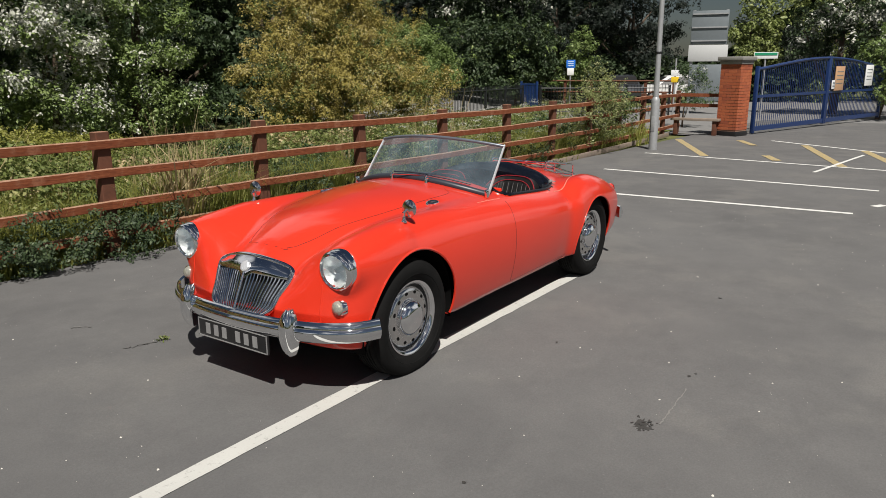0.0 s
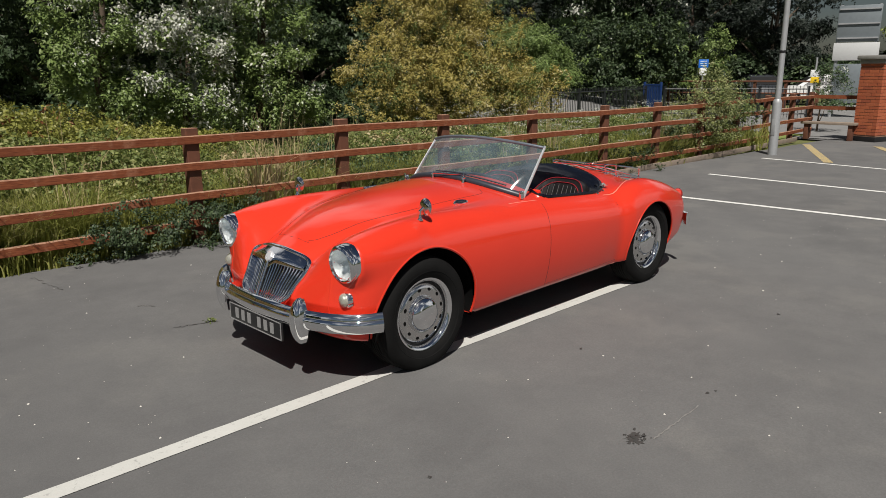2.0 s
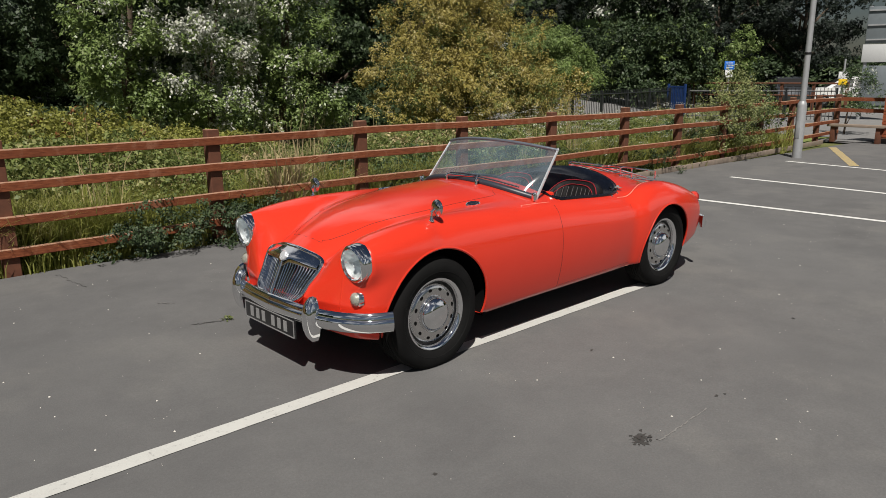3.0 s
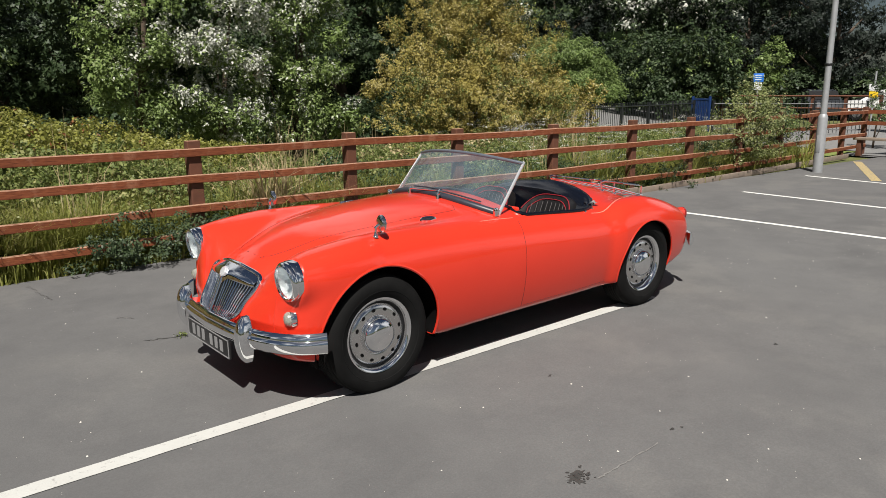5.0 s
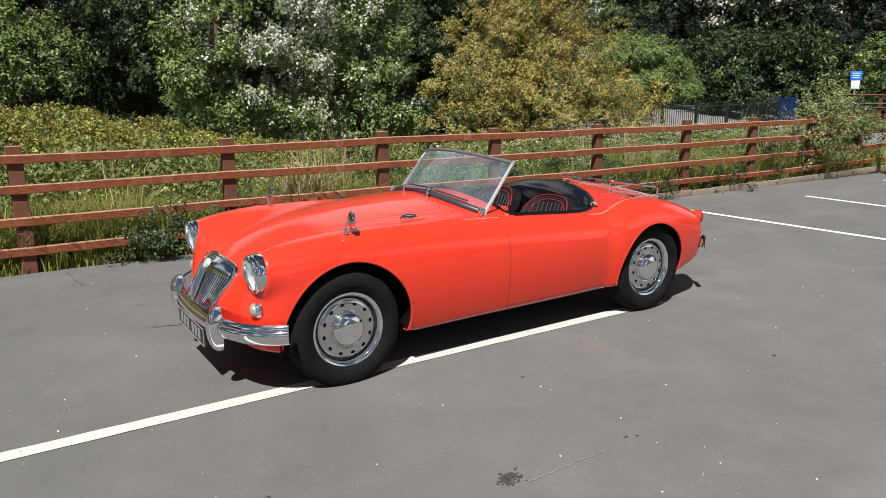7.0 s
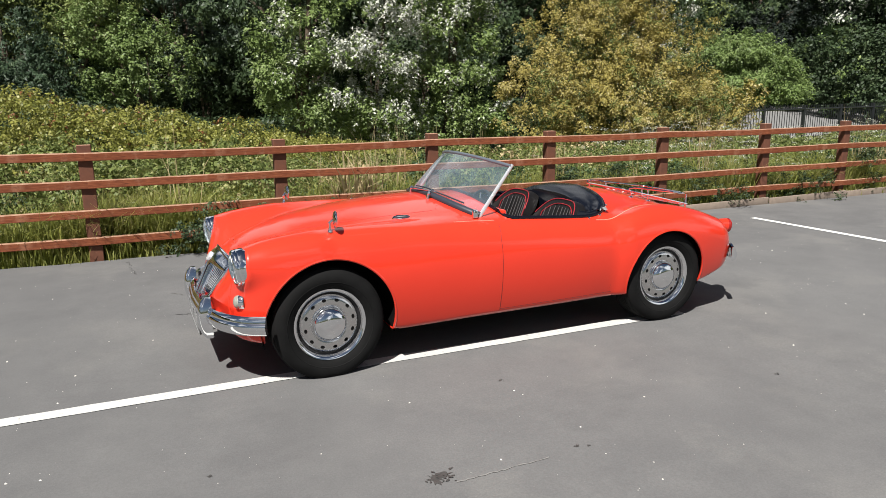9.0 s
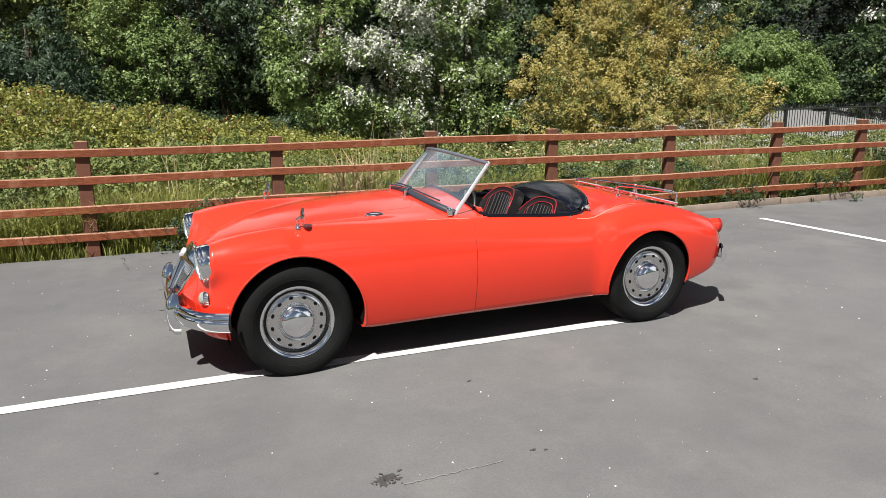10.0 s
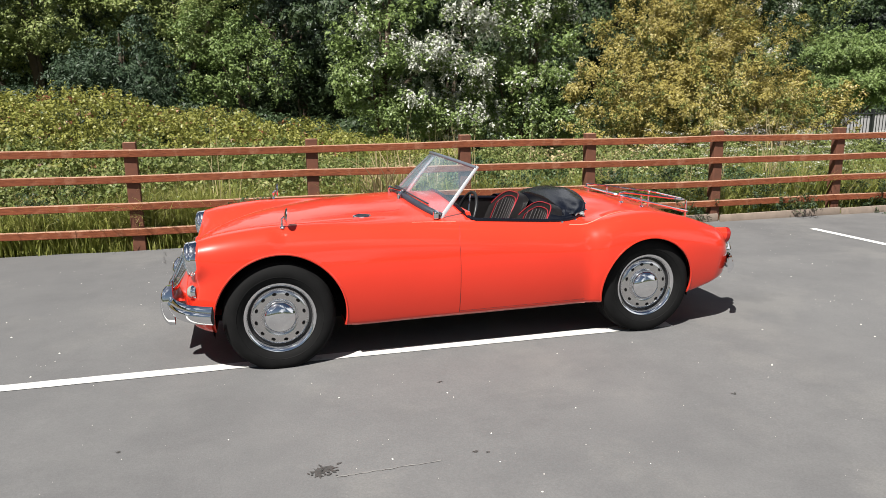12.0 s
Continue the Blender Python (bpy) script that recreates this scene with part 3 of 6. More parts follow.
def grille_x(y, z):
    """The grille's face: a shallow ridge below, lying on the nose of the body at its top."""
    ridge = -0.622 + 0.47 * (z - 0.435) + (0.06 + 0.45 * (z - 0.43)) * abs(y) + 0.35 * y * y
    skin = on_front(y, z).x - 0.004 - 0.020 * max(0.0, 1 - abs(y) / 0.26)
    w = min(1.0, max(0.0, (z - 0.57) / 0.12))
    return ridge + (min(skin, ridge + 0.05) - ridge) * w * w * (3 - 2 * w)


def grille_half(z):
    """Half width of the grille at a height."""
    return float(keyed(z, GRILLE))


grille = thing("grille", "", "")
grille.parent = car
bm = bmesh.new()
zs = np.concatenate([np.linspace(0.415, 0.612, 20), np.linspace(0.619, 0.6797, 18)])
outer = [(grille_half(z), z) for z in zs]
loop = outer + [(-y, z) for y, z in outer[::-1]]
pts = [(grille_x(y, z) - 0.008, y, z) for y, z in loop]
part("surround", tube(pts, 0.0135, 10, True), CHROME, grille)
# broad plated header, coming to a point under the badge
bm = bmesh.new()
cols = []
for i in range(41):
    y = -0.266 + 0.532 * i / 40
    hi = max(z for z in zs if grille_half(z) >= abs(y) - 1e-6)
    lo = 0.612 - 0.020 * abs(y) / 0.27 - 0.040 * max(0, 1 - abs(y) / 0.055) ** 1.3
    lo = min(lo, hi - 0.004)
    cols.append([bm.verts.new((grille_x(y, lo + (hi - lo) * k / 4) - 0.018 - 0.010 * math.sin(math.pi * k / 4), y, lo + (hi - lo) * k / 4)) for k in range(5)])
for a, b in zip(cols, cols[1:]):
    for k in range(4):
        bm.faces.new((a[k], a[k + 1], b[k + 1], b[k]))
part("header", bm, BRIGHT, grille)
bm = bmesh.new()
back = [[bm.verts.new((grille_x(y, z) + 0.035, y, z)) for y in np.linspace(-grille_half(z), grille_half(z), 13)] for z in zs]
for a, b in zip(back, back[1:]):
    for k in range(12):
        bm.faces.new((a[k], a[k + 1], b[k + 1], b[k]))
part("backing", bm, BLACK, grille)
part("centre_bar", tube([(grille_x(0, z) - 0.020, 0, z) for z in np.linspace(0.425, 0.622, 8)], 0.0085, 10), CHROME, grille)
for s in (-1, 1):
    for k in range(12):
        u = (k + 1) / 12.7
        pts = [(grille_x(s * u * grille_half(z), z) - 0.010, s * u * grille_half(z), z) for z in np.linspace(0.423, 0.622, 6)]
        part("slat", tube(pts, 0.0044, 8), CHROME, grille)
part("badge", lathe([(0.0001, -0.005), (0.025, -0.004), (0.031, 0.0), (0.031, 0.016)], 8, "x"), ALLOY, grille, "small pale octagonal badge", angle=20, at=Matrix.Translation((grille_x(0, 0.640) - 0.034, 0, 0.640)) @ Matrix.Rotation(radians(32), 4, "Y"))


def bumper_path(front=True, n=48):
    rows = []
    for i in range(n + 1):
        y = -0.745 + 1.49 * i / n
        if front:
            x = float(keyed(abs(y), [(0, -0.648), (0.3, -0.630), (0.5, -0.585), (0.62, -0.525), (0.70, -0.450), (0.745, -0.365)]))
        else:
            x = float(keyed(abs(y), [(0, 3.165), (0.3, 3.155), (0.5, 3.125), (0.6, 3.09), (0.66, 3.04), (0.745, 2.99)]))
        rows.append(Vector((x, y, 0)))
    out = []
    for i, p in enumerate(rows):
        t = rows[min(n, i + 1)] - rows[max(0, i - 1)]
        o = Vector((-t.y, t.x, 0)) if front else Vector((t.y, -t.x, 0))
        out.append((p, o))
    return out


SECTION = [(-0.004, 0.046), (0.006, 0.054), (0.015, 0.046), (0.021, 0.032), (0.023, 0.020), (0.031, 0.010), (0.034, -0.004), (0.032, -0.020), (0.025, -0.036), (0.014, -0.050), (0.004, -0.055), (-0.004, -0.050), (-0.006, 0.0)]
bump_f = part("front_bumper", sweep([(p + Vector((0, 0, 0.382 + 0.004 * (abs(p.y) / 0.7) ** 2)), o) for p, o in bumper_path()], SECTION), CHROME, car, "curved chrome bumper", angle=28)
bump_r = part("rear_bumper", sweep([(p + Vector((0, 0, 0.405)), o) for p, o in bumper_path(False) if abs(p.y) < 0.69], SECTION), CHROME, car, "curved chrome bumper", angle=28)


def overrider(parent, x, y, z0, z1, sgn):
    bm = bmesh.new()
    rings = []
    for i in range(13):
        u = i / 12
        z = z0 + (z1 - z0) * u
        e = math.sin(math.pi * min(1, max(0, u * 0.94 + 0.03)))
        w = 0.045 * e**0.5
        dpt = 0.078 * e**0.35
        ring = []
        for k in range(14):
            a = math.pi * k / 13
            ring.append(bm.verts.new((x + sgn * dpt * max(0.0, math.sin(a)) ** 0.35, y + w * math.cos(a), z)))
        rings.append(ring)
    for a, b in zip(rings, rings[1:]):
        for k in range(13):
            bm.faces.new((a[k], a[k + 1], b[k + 1], b[k]))
    bm.faces.new(rings[0])
    bm.faces.new(rings[-1])
    bmesh.ops.recalc_face_normals(bm, faces=bm.faces)
    return part("overrider", bm, CHROME, parent)


for s in (-1, 1):
    overrider(bump_f, -0.606, s * 0.39, 0.250, 0.492, -1)
    overrider(bump_r, 3.150, s * 0.42, 0.31, 0.53, 1)
    part("bracket", new_box((0.16, 0.035, 0.02), (-0.57, s * 0.36, 0.37), 0.004), BLACK, bump_f)
    part("bracket", new_box((0.16, 0.035, 0.02), (3.07, s * 0.40, 0.40), 0.004), BLACK, bump_r)

# apron that closes the space between bumper and body
bm = bmesh.new()
edge = [(bm.verts.new((p.x + 0.004, p.y, 0.352)), bm.verts.new((p.x + 0.26, p.y * 0.97, 0.335))) for p, o in bumper_path() if abs(p.y) < 0.60]
for (a, b), (c, d) in zip(edge, edge[1:]):
    bm.faces.new((a, b, d, c))
part("apron", bm, RED, car, "red splash apron behind the bumper")
plate = part("number_plate", new_box((0.012, 0.55, 0.105), (-0.662, 0.005, 0.288), 0.003), PLATE, car, "black plate with pale bars")
border = bmesh.new()
for dz in (-0.048, 0.048):
    box(border, (0.003, 0.54, 0.005), (-0.6695, 0.005, 0.288 + dz))
for dy in (-0.268, 0.268):
    box(border, (0.003, 0.005, 0.10), (-0.6695, 0.005 + dy, 0.288))
part("border", border, PLATE_BAR, plate)
for k in range(6):
    y = 0.195 - k * 0.066 - (0.04 if k > 2 else 0)
    part("bar", new_box((0.003, 0.034, 0.060), (-0.6695, y, 0.288), 0.0), PLATE_BAR, plate)

# tail lamps on small plinths
for s in (-1, 1):
    c = Vector((3.045, s * 0.562, 0.594))
    at = Matrix.Translation(c) @ Matrix.Rotation(radians(8), 4, "Y") @ Matrix.Diagonal((1.15, 1.0, 1.35, 1))
    q = part("tail_lamp", lathe([(0.0001, -0.20), (0.018, -0.16), (0.033, -0.07), (0.039, 0.0), (0.040, 0.010)], 28, "x"), RED, car, "red tail lamp on a red plinth", at=at)
    part("lens", lathe([(0.040, 0.010), (0.041, 0.030), (0.038, 0.036), (0.020, 0.041), (0.0001, 0.042)], 28, "x"), AMBER, q)
    part("lens", lathe([(0.020, 0.0), (0.020, 0.02), (0.012, 0.03), (0.0001, 0.034)], 20, "x"), WHITE_LENS, q, at=Matrix.Translation((0.02, 0, -0.055)))


# ---------------------------------------------------------------- wheels
def wheel(x, y, z, s):
    """s: -1 for the side that faces -y. Built facing -y."""
    at = Matrix.Translation((x, y, z)) @ (Matrix.Identity(4) if s < 0 else Matrix.Rotation(math.pi, 4, "Z"))
    disc = [(0.0001, 0.006), (0.090, -0.002), (0.104, -0.010), (0.120, -0.013), (0.140, -0.0115), (0.158, -0.008), (0.170, 0.004), (0.178, 0.022)]
    w = part("wheel", lathe(disc, 96, "y"), SILVER, car, "silver steel wheel with a chrome cap", at=at)
    rim = [(0.176, 0.03), (0.184, 0.012), (0.186, -0.012), (0.192, -0.022), (0.200, -0.028), (0.208, -0.030), (0.212, -0.024), (0.212, -0.012), (0.205, 0.0), (0.20, 0.12), (0.17, 0.12)]
    part("rim", lathe(rim, 96, "y"), CHROME, w, angle=35)
    # black ring painting the shade in the groove between disc and rim
    part("rim_gap", lathe([(0.1705, 0.0035), (0.176, 0.010), (0.1845, 0.010)], 90, "y"), BLACK, w)
    tyre = [(0.203, -0.020), (0.214, -0.030), (0.228, -0.040), (0.252, -0.049), (0.278, -0.049), (0.300, -0.041), (0.314, -0.030), (0.3175, -0.023), (0.3175, -0.016), (0.3235, -0.010), (0.325, 0.0)]
    for k in range(1, 6):
        r0 = 0.325 + 0.003 * math.sin(math.pi * k / 6)
        yy = k * 0.02
        tyre += [(r0, yy - 0.006), (r0 - 0.006, yy - 0.004), (r0 - 0.006, yy - 0.001), (r0, yy + 0.001)]
    tyre += [(0.326, 0.116), (0.31, 0.135), (0.25, 0.150), (0.203, 0.130)]
    rubber = lathe(tyre, 110, "y")
    floor_z = gz(x) + 0.001 - z
    for v in rubber.verts:
        # the tyre flattens and bulges where it carries the car
        if v.co.z < floor_z + 0.05:
            k = (floor_z + 0.05 - v.co.z) / 0.05
            v.co.y -= 0.007 * min(1.0, k) * (1 if v.co.y < 0.05 else -1)
        v.co.z = max(v.co.z, floor_z)
    t = part("tyre", rubber, RUBBER, w, "black tyre with a worn tread")
    part("sidewall_ring", lathe([(0.2455, -0.0462), (0.249, -0.0495), (0.2525, -0.0475)], 90, "y"), RUBBER, t)
    cap = [(0.0001, -0.062), (0.02, -0.0612), (0.04, -0.0588), (0.060, -0.0545), (0.075, -0.048), (0.086, -0.0405), (0.0935, -0.032), (0.098, -0.023), (0.1005, -0.014), (0.1005, 0.0)]
    part("hubcap", lathe(cap, 72, "y"), CHROME, w, "domed chrome hubcap")
    # flat black ovals paint the shade of the open slots
    for k in range(12):
        a = 2 * math.pi * (k + 0.35) / 12
        c = (0.1405 * math.cos(a), -0.0122, 0.1405 * math.sin(a))
        oval = Matrix.Translation(c) @ Matrix.Rotation(-a, 4, "Y") @ Matrix.Diagonal((0.82, 1, 1.12, 1))
        part("slot", lathe([(0.0001, 0.0002), (0.0095, 0.0002), (0.0105, -0.0006), (0.0118, 0.001)], 14, "y"), UNDERSEAL, w, at=oval)
    return w


wheel(FW[0], -0.648, FW[1], -1)
wheel(FW[0], 0.648, FW[1], 1)
wheel(RW[0], -0.655, RW[1], -1)
wheel(RW[0], 0.655, RW[1], 1)

# ---------------------------------------------------------------- windscreen, wipers, mirrors, badges
def ws_low(y):
    u = (y / 0.53) ** 2
    x = 0.868 + 0.155 * (0.55 * u + 0.45 * u * u)
    return on_top(x, y, 0.012)


def ws_high(y):
    u = (y / 0.53) ** 2
    return Vector((1.125 + 0.130 * u, y * 0.965, 1.180 - 0.052 * u))


ys = [-0.535 + 1.07 * i / 40 for i in range(41)]
low, high = [ws_low(y) for y in ys], [ws_high(y) for y in ys]
screen = part("windscreen_frame", tube(high, 0.0115, 10), SLATE, car, "slim chrome windscreen frame")
seal = tube([p + Vector((-0.006, 0, -0.004)) for p in low], 0.024, 10)
part("base_seal", seal, SEAL, screen, "dark rubber seal at the foot of the screen")
part("base_trim", tube([p + Vector((-0.012, 0, 0.008)) for p in low], 0.0045, 8), SLATE, screen)
bm = bmesh.new()
grid = [[bm.verts.new(a.lerp(b, k / 8) + Vector((-0.010 * math.sin(math.pi * k / 8), 0, 0))) for k in range(9)] for a, b in zip(low, high)]
for a, b in zip(grid, grid[1:]):
    for k in range(8):
        bm.faces.new((a[k], a[k + 1], b[k + 1], b[k]))
pane = part("glass", bm, GLASS, screen, "clear curved windscreen glass")
pane.visible_shadow = False
for s in (0, -1):
    a, b = low[s], high[s]
    d = (b - a).normalized()
    side = -1 if s == 0 else 1
    bm = tube([a - d * 0.02, a.lerp(b, 0.5), b + d * 0.012], [0.0095, 0.0085, 0.0070] if s == 0 else [0.010, 0.008, 0.006], 10)
    for v in bm.verts:
        ref = a + d * (v.co - a).dot(d)
        off = v.co - ref
        v.co = ref + Vector((off.x * 1.5, off.y * 0.62, off.z * 1.5))
    part("stanchion", bm, ALLOY, screen, "polished windscreen side pillar")
    foot = on_top(a.x - 0.02, a.y - 0.0, 0.006)
    part("clamp", new_box((0.035, 0.022, 0.055), foot + Vector((-0.028, side * 0.018, 0.018)), 0.008), CHROME, screen)
# wipers
for y0, y1 in ((-0.10, 0.20), (0.18, -0.18)):
    y0 = y0 - 0.08
    p0 = ws_low(y0) + Vector((-0.055, 0, -0.005))
    p1 = ws_low((y0 + y1) / 2 - 0.16) + Vector((-0.01, 0, 0.034))
    wip = part("wiper", tube([p0 + Vector((0, 0, -0.012)), p0 + Vector((0, 0, 0.022)), p0 + Vector((0.008, -0.01, 0.03))], 0.012, 10), CHROME, car, "chrome wiper arm and blade")
    part("arm", tube([p0 + Vector((0, 0, 0.026)), p1], 0.004, 6), CHROME, wip)
    q0, q1 = ws_low(y0 - 0.26) + Vector((0.0, 0, 0.035)), ws_low(y0 + 0.02) + Vector((-0.004, 0, 0.03))
    part("blade", tube([q0, (q0 + q1) / 2 + Vector((-0.012, 0, 0.006)), q1], 0.005, 6), SEAL, wip)

# wing mirrors
for s in (-1, 1):
    b = on_top(0.045, s * 0.597)
    mir = part("wing_mirror", lathe([(0.016, 0.0), (0.016, 0.005), (0.009, 0.012), (0.006, 0.035), (0.008, 0.046), (0.010, 0.054)], 20, "z"), CHROME, car, "round chrome wing mirror on a stalk", at=Matrix.Translation(b))
    part("arm", tube([(-0.004, 0, 0.050), (0.008, s * 0.006, 0.062), (0.018, s * 0.012, 0.070)], 0.0075, 10), CHROME, mir)
    head = Matrix.Translation((0.024, s * 0.014, 0.072)) @ Matrix.Rotation(radians(3 * s), 4, "Z") @ Matrix.Rotation(radians(4), 4, "Y")
    shell = part("shell", lathe([(0.0001, -0.010), (0.02, -0.009), (0.040, -0.004), (0.0485, 0.003), (0.049, 0.007), (0.046, 0.008)], 40, "x"), CHROME_DULL, mir, at=head)
    part("glass", lathe([(0.0001, 0.0085), (0.045, 0.0080)], 40, "x"), CHROME, shell)
# oval shroud badges
for s in (-1, 1):
    c = on_top(0.537, s * 0.435)
    n = (on_top(0.537, s * 0.435 + 0.01) - on_top(0.537, s * 0.435 - 0.01)).normalized()
    roll = math.atan2(n.z, n.y)
    at = Matrix.Translation(c) @ Matrix.Rotation(roll, 4, "X") @ Matrix.Rotation(radians(0.8), 4, "Y") @ Matrix.Diagonal((1.0, 0.46, 1.0, 1))
    bd = part("shroud_badge", lathe([(0.0001, 0.004), (0.045, 0.0035), (0.052, 0.007), (0.058, 0.004), (0.060, -0.004)], 40, "z"), CHROME, car, "oval chrome and black badge", at=at)
    part("inlay", lathe([(0.0001, 0.0055), (0.046, 0.005)], 36, "z"), PLATE, bd)
    part("bars", new_box((0.055, 0.018, 0.003), (0, 0, 0.0065), 0.0), CHROME, bd)

# ---------------------------------------------------------------- cockpit
rim = cockpit_rim()
rim3 = [on_top(x, y, 0.0) for x, y in rim]
strip([p + Vector((0, 0, 0.003)) for p in rim3], 0.0135, VINYL, "cockpit_edging", label="black padded cockpit edge", sides=8, closed=True)
bm = bmesh.new()
up = [bm.verts.new(p + Vector((0, 0, -0.004))) for p in rim3]
dn = [bm.verts.new((1.6 + (p.x - 1.6) * 0.98, p.y * 1.02, 0.34)) for p in rim3]
for k in range(len(up)):
    bm.faces.new((up[k], up[(k + 1) % len(up)], dn[(k + 1) % len(up)], dn[k]))
bm.faces.new(dn)
part("cockpit_tub", bm, LEATHER, car, "black trimmed cockpit")
bm = new_box((0.03, 1.06, 0.16), (1.215, 0, 0.775), 0.01, Matrix.Rotation(radians(-12), 4, "Y"))
part("dashboard", bm, RED, car, "red painted dashboard")
for y, r in ((0.18, 0.055), (0.36, 0.055), (0.02, 0.03)):
    part("gauge", lathe([(0.0001, 0.008), (r * 0.85, 0.008), (r, 0.012), (r, 0.0)], 28, "x"), PLATE, car, at=Matrix.Translation((1.232, y, 0.79)))


def seat(y):
    """A bucket backrest with pleats and piping, on a cushion."""
    n, m = 25, 17
    st = part("seat", new_box((0.46, 0.44, 0.14), (1.56, y, 0.44), 0.05), LEATHER, car, "black leather bucket seat with red piping")

    def at(u, v, depth=0.0):
        # u across -1..1, v up 0..1
        top = 0.842 - 0.135 * abs(u) ** 4.0
        z = 0.46 + (top - 0.46) * v
        lean = 0.42 * (z - 0.46)
        wrap = -0.075 * abs(u) ** 2.4
        return Vector((1.675 + lean + wrap + depth, y + 0.258 * u * (1 - 0.08 * v), z))

    bm = bmesh.new()
    front = [[bm.verts.new(at(-1 + 2 * i / (n - 1), j / (m - 1), -0.012 * abs(math.sin(i / (n - 1) * math.pi * 9)) if 0.12 < i / (n - 1) < 0.88 and j < m - 2 else 0)) for j in range(m)] for i in range(n)]
    back = [[bm.verts.new(at((-1 + 2 * i / (n - 1)) * 1.03, j / (m - 1), 0.085 if 0 < i < n - 1 else 0.06) + Vector((0, 0, 0.0 if j < m - 1 else -0.02))) for j in range(m)] for i in range(n)]
    for i in range(n - 1):
        for j in range(m - 1):
            bm.faces.new((front[i][j], front[i + 1][j], front[i + 1][j + 1], front[i][j + 1]))
            bm.faces.new((back[i][j], back[i][j + 1], back[i + 1][j + 1], back[i + 1][j]))
        bm.faces.new((front[i][-1], front[i + 1][-1], back[i + 1][-1], back[i][-1]))
    for j in range(m - 1):
        for i in (0, n - 1):
            bm.faces.new((front[i][j], front[i][j + 1], back[i][j + 1], back[i][j]))
    bmesh.ops.recalc_face_normals(bm, faces=bm.faces)
    br = part("backrest", bm, LEATHER, st, angle=60)
    us = np.linspace(-1, 1, 41)
    part("piping", tube([at(u, 0.0 if abs(u) == 1 else 1.0, -0.004) for u in us[1:-1]], 0.0034, 8), PIPING, br, "red edge piping")
    part("piping", tube([at(-0.74, v, -0.010) for v in (0.2, 0.4, 0.6, 0.75)] + [at(u * 0.74, 0.92 - 0.10 * abs(u) ** 3, -0.010) for u in us] + [at(0.74, v, -0.010) for v in (0.75, 0.6, 0.4, 0.2)], 0.0030, 8), PIPING, br)
    for k in range(9):
        u = -0.66 + 1.32 * k / 8
        part("pleat", tube([at(u, v, -0.013) for v in np.linspace(0.15, 0.87, 8)], 0.0020, 5), PLEAT, br, "pale pleat line")
    return st


seat(-0.29)
seat(0.31)
# folded hood under its black cover
bm = bmesh.new()
rows = []
for i in range(41):
    a = -math.pi / 2 + math.pi * i / 40
    ca, sa = max(0.0, math.cos(a)) ** (2 / 3), math.copysign(abs(math.sin(a)) ** (2 / 3), math.sin(a))
    rim_p = on_top(1.72 + (COCKPIT_BACK - 1.72 + 0.005) * ca, 0.570 * sa, 0.007)
    front_p = Vector((1.868 + 0.03 * (1 - abs(sa)), 0.500 * sa, 0.862 - 0.105 * abs(sa) ** 3))
    row = []
    for k in range(16):
        u = k / 15
        p = rim_p.lerp(front_p, u)
        p.z += 0.030 * math.sin(math.pi * min(1.0, u * 1.05)) ** 0.7 + 0.012 * abs(sa) ** 4 * math.sin(9 * u)
        p.z += 0.010 * noise.noise((p.x * 11, p.y * 7, 0)) + (0.004 + 0.012 * abs(sa) ** 6) * noise.noise((p.x * 26, p.y * 22, 4))
        row.append(bm.verts.new(p))
    row.append(bm.verts.new(front_p + Vector((-0.004, 0, -0.03))))
    row.append(bm.verts.new(front_p + Vector((0.03, 0, -0.35))))
    rows.append(row)
for a, b in zip(rows, rows[1:]):
    for k in range(17):
        bm.faces.new((a[k], a[k + 1], b[k + 1], b[k]))
bmesh.ops.recalc_face_normals(bm, faces=bm.faces)
hood = part("hood_cover", bm, VINYL, car, "black vinyl cover over the folded hood")
for i in range(13):
    a = -1.45 + 2.9 * i / 12
    p = on_top(1.72 + (COCKPIT_BACK + 0.016 - 1.72) * math.cos(a) ** (2 / 3), 0.582 * math.copysign(abs(math.sin(a)) ** (2 / 3), math.sin(a)), 0.003)
    part("stud", lathe([(0.0001, 0.006), (0.005, 0.005), (0.008, 0.0), (0.008, -0.004)], 12, "z"), CHROME, hood, at=Matrix.Translation(p))
# crumpled plastic of the folded rear window, at the hood's near end
bm = bmesh.new()
cr = random.Random(12)
fold = [[bm.verts.new((1.90 + 0.018 * i + cr.uniform(-0.008, 0.008), -0.545 + 0.017 * j + cr.uniform(-0.006, 0.006), 0.795 + 0.006 * j - 0.0035 * j * j * 0.6 + cr.uniform(-0.010, 0.014))) for j in range(5)] for i in range(7)]
for a, b in zip(fold, fold[1:]):
    for k in range(4):
        bm.faces.new((a[k], a[k + 1], b[k + 1], b[k]))
part("rear_window_fold", bm, CRUMPLED, hood, "crumpled clear plastic rear window", smooth=False)
# steering wheel on the far side
at = Matrix.Translation((1.42, 0.30, 0.665)) @ Matrix.Rotation(radians(-68), 4, "Y")
ring = [(0.205 * math.cos(a), 0.205 * math.sin(a), 0) for a in np.linspace(0, 2 * math.pi, 48, endpoint=False)]
sw = part("steering_wheel", tube(ring, 0.012, 10, True), BLACK, car, "black rimmed steering wheel", at=at)
for a in (0.3, math.pi - 0.3, -math.pi / 2):
    part("spoke", tube([(0, 0, -0.03), (0.2 * math.cos(a), 0.2 * math.sin(a), 0)], 0.006, 6), CHROME, sw)
part("column", tube([(0, 0, 0.0), (0, 0, -0.25)], 0.022, 10), BLACK, sw)

# ---------------------------------------------------------------- luggage rack
rack = thing("luggage_rack", "", "")
rack.parent = car


def deck(x, y, lift):
    return on_top(x, y, lift)


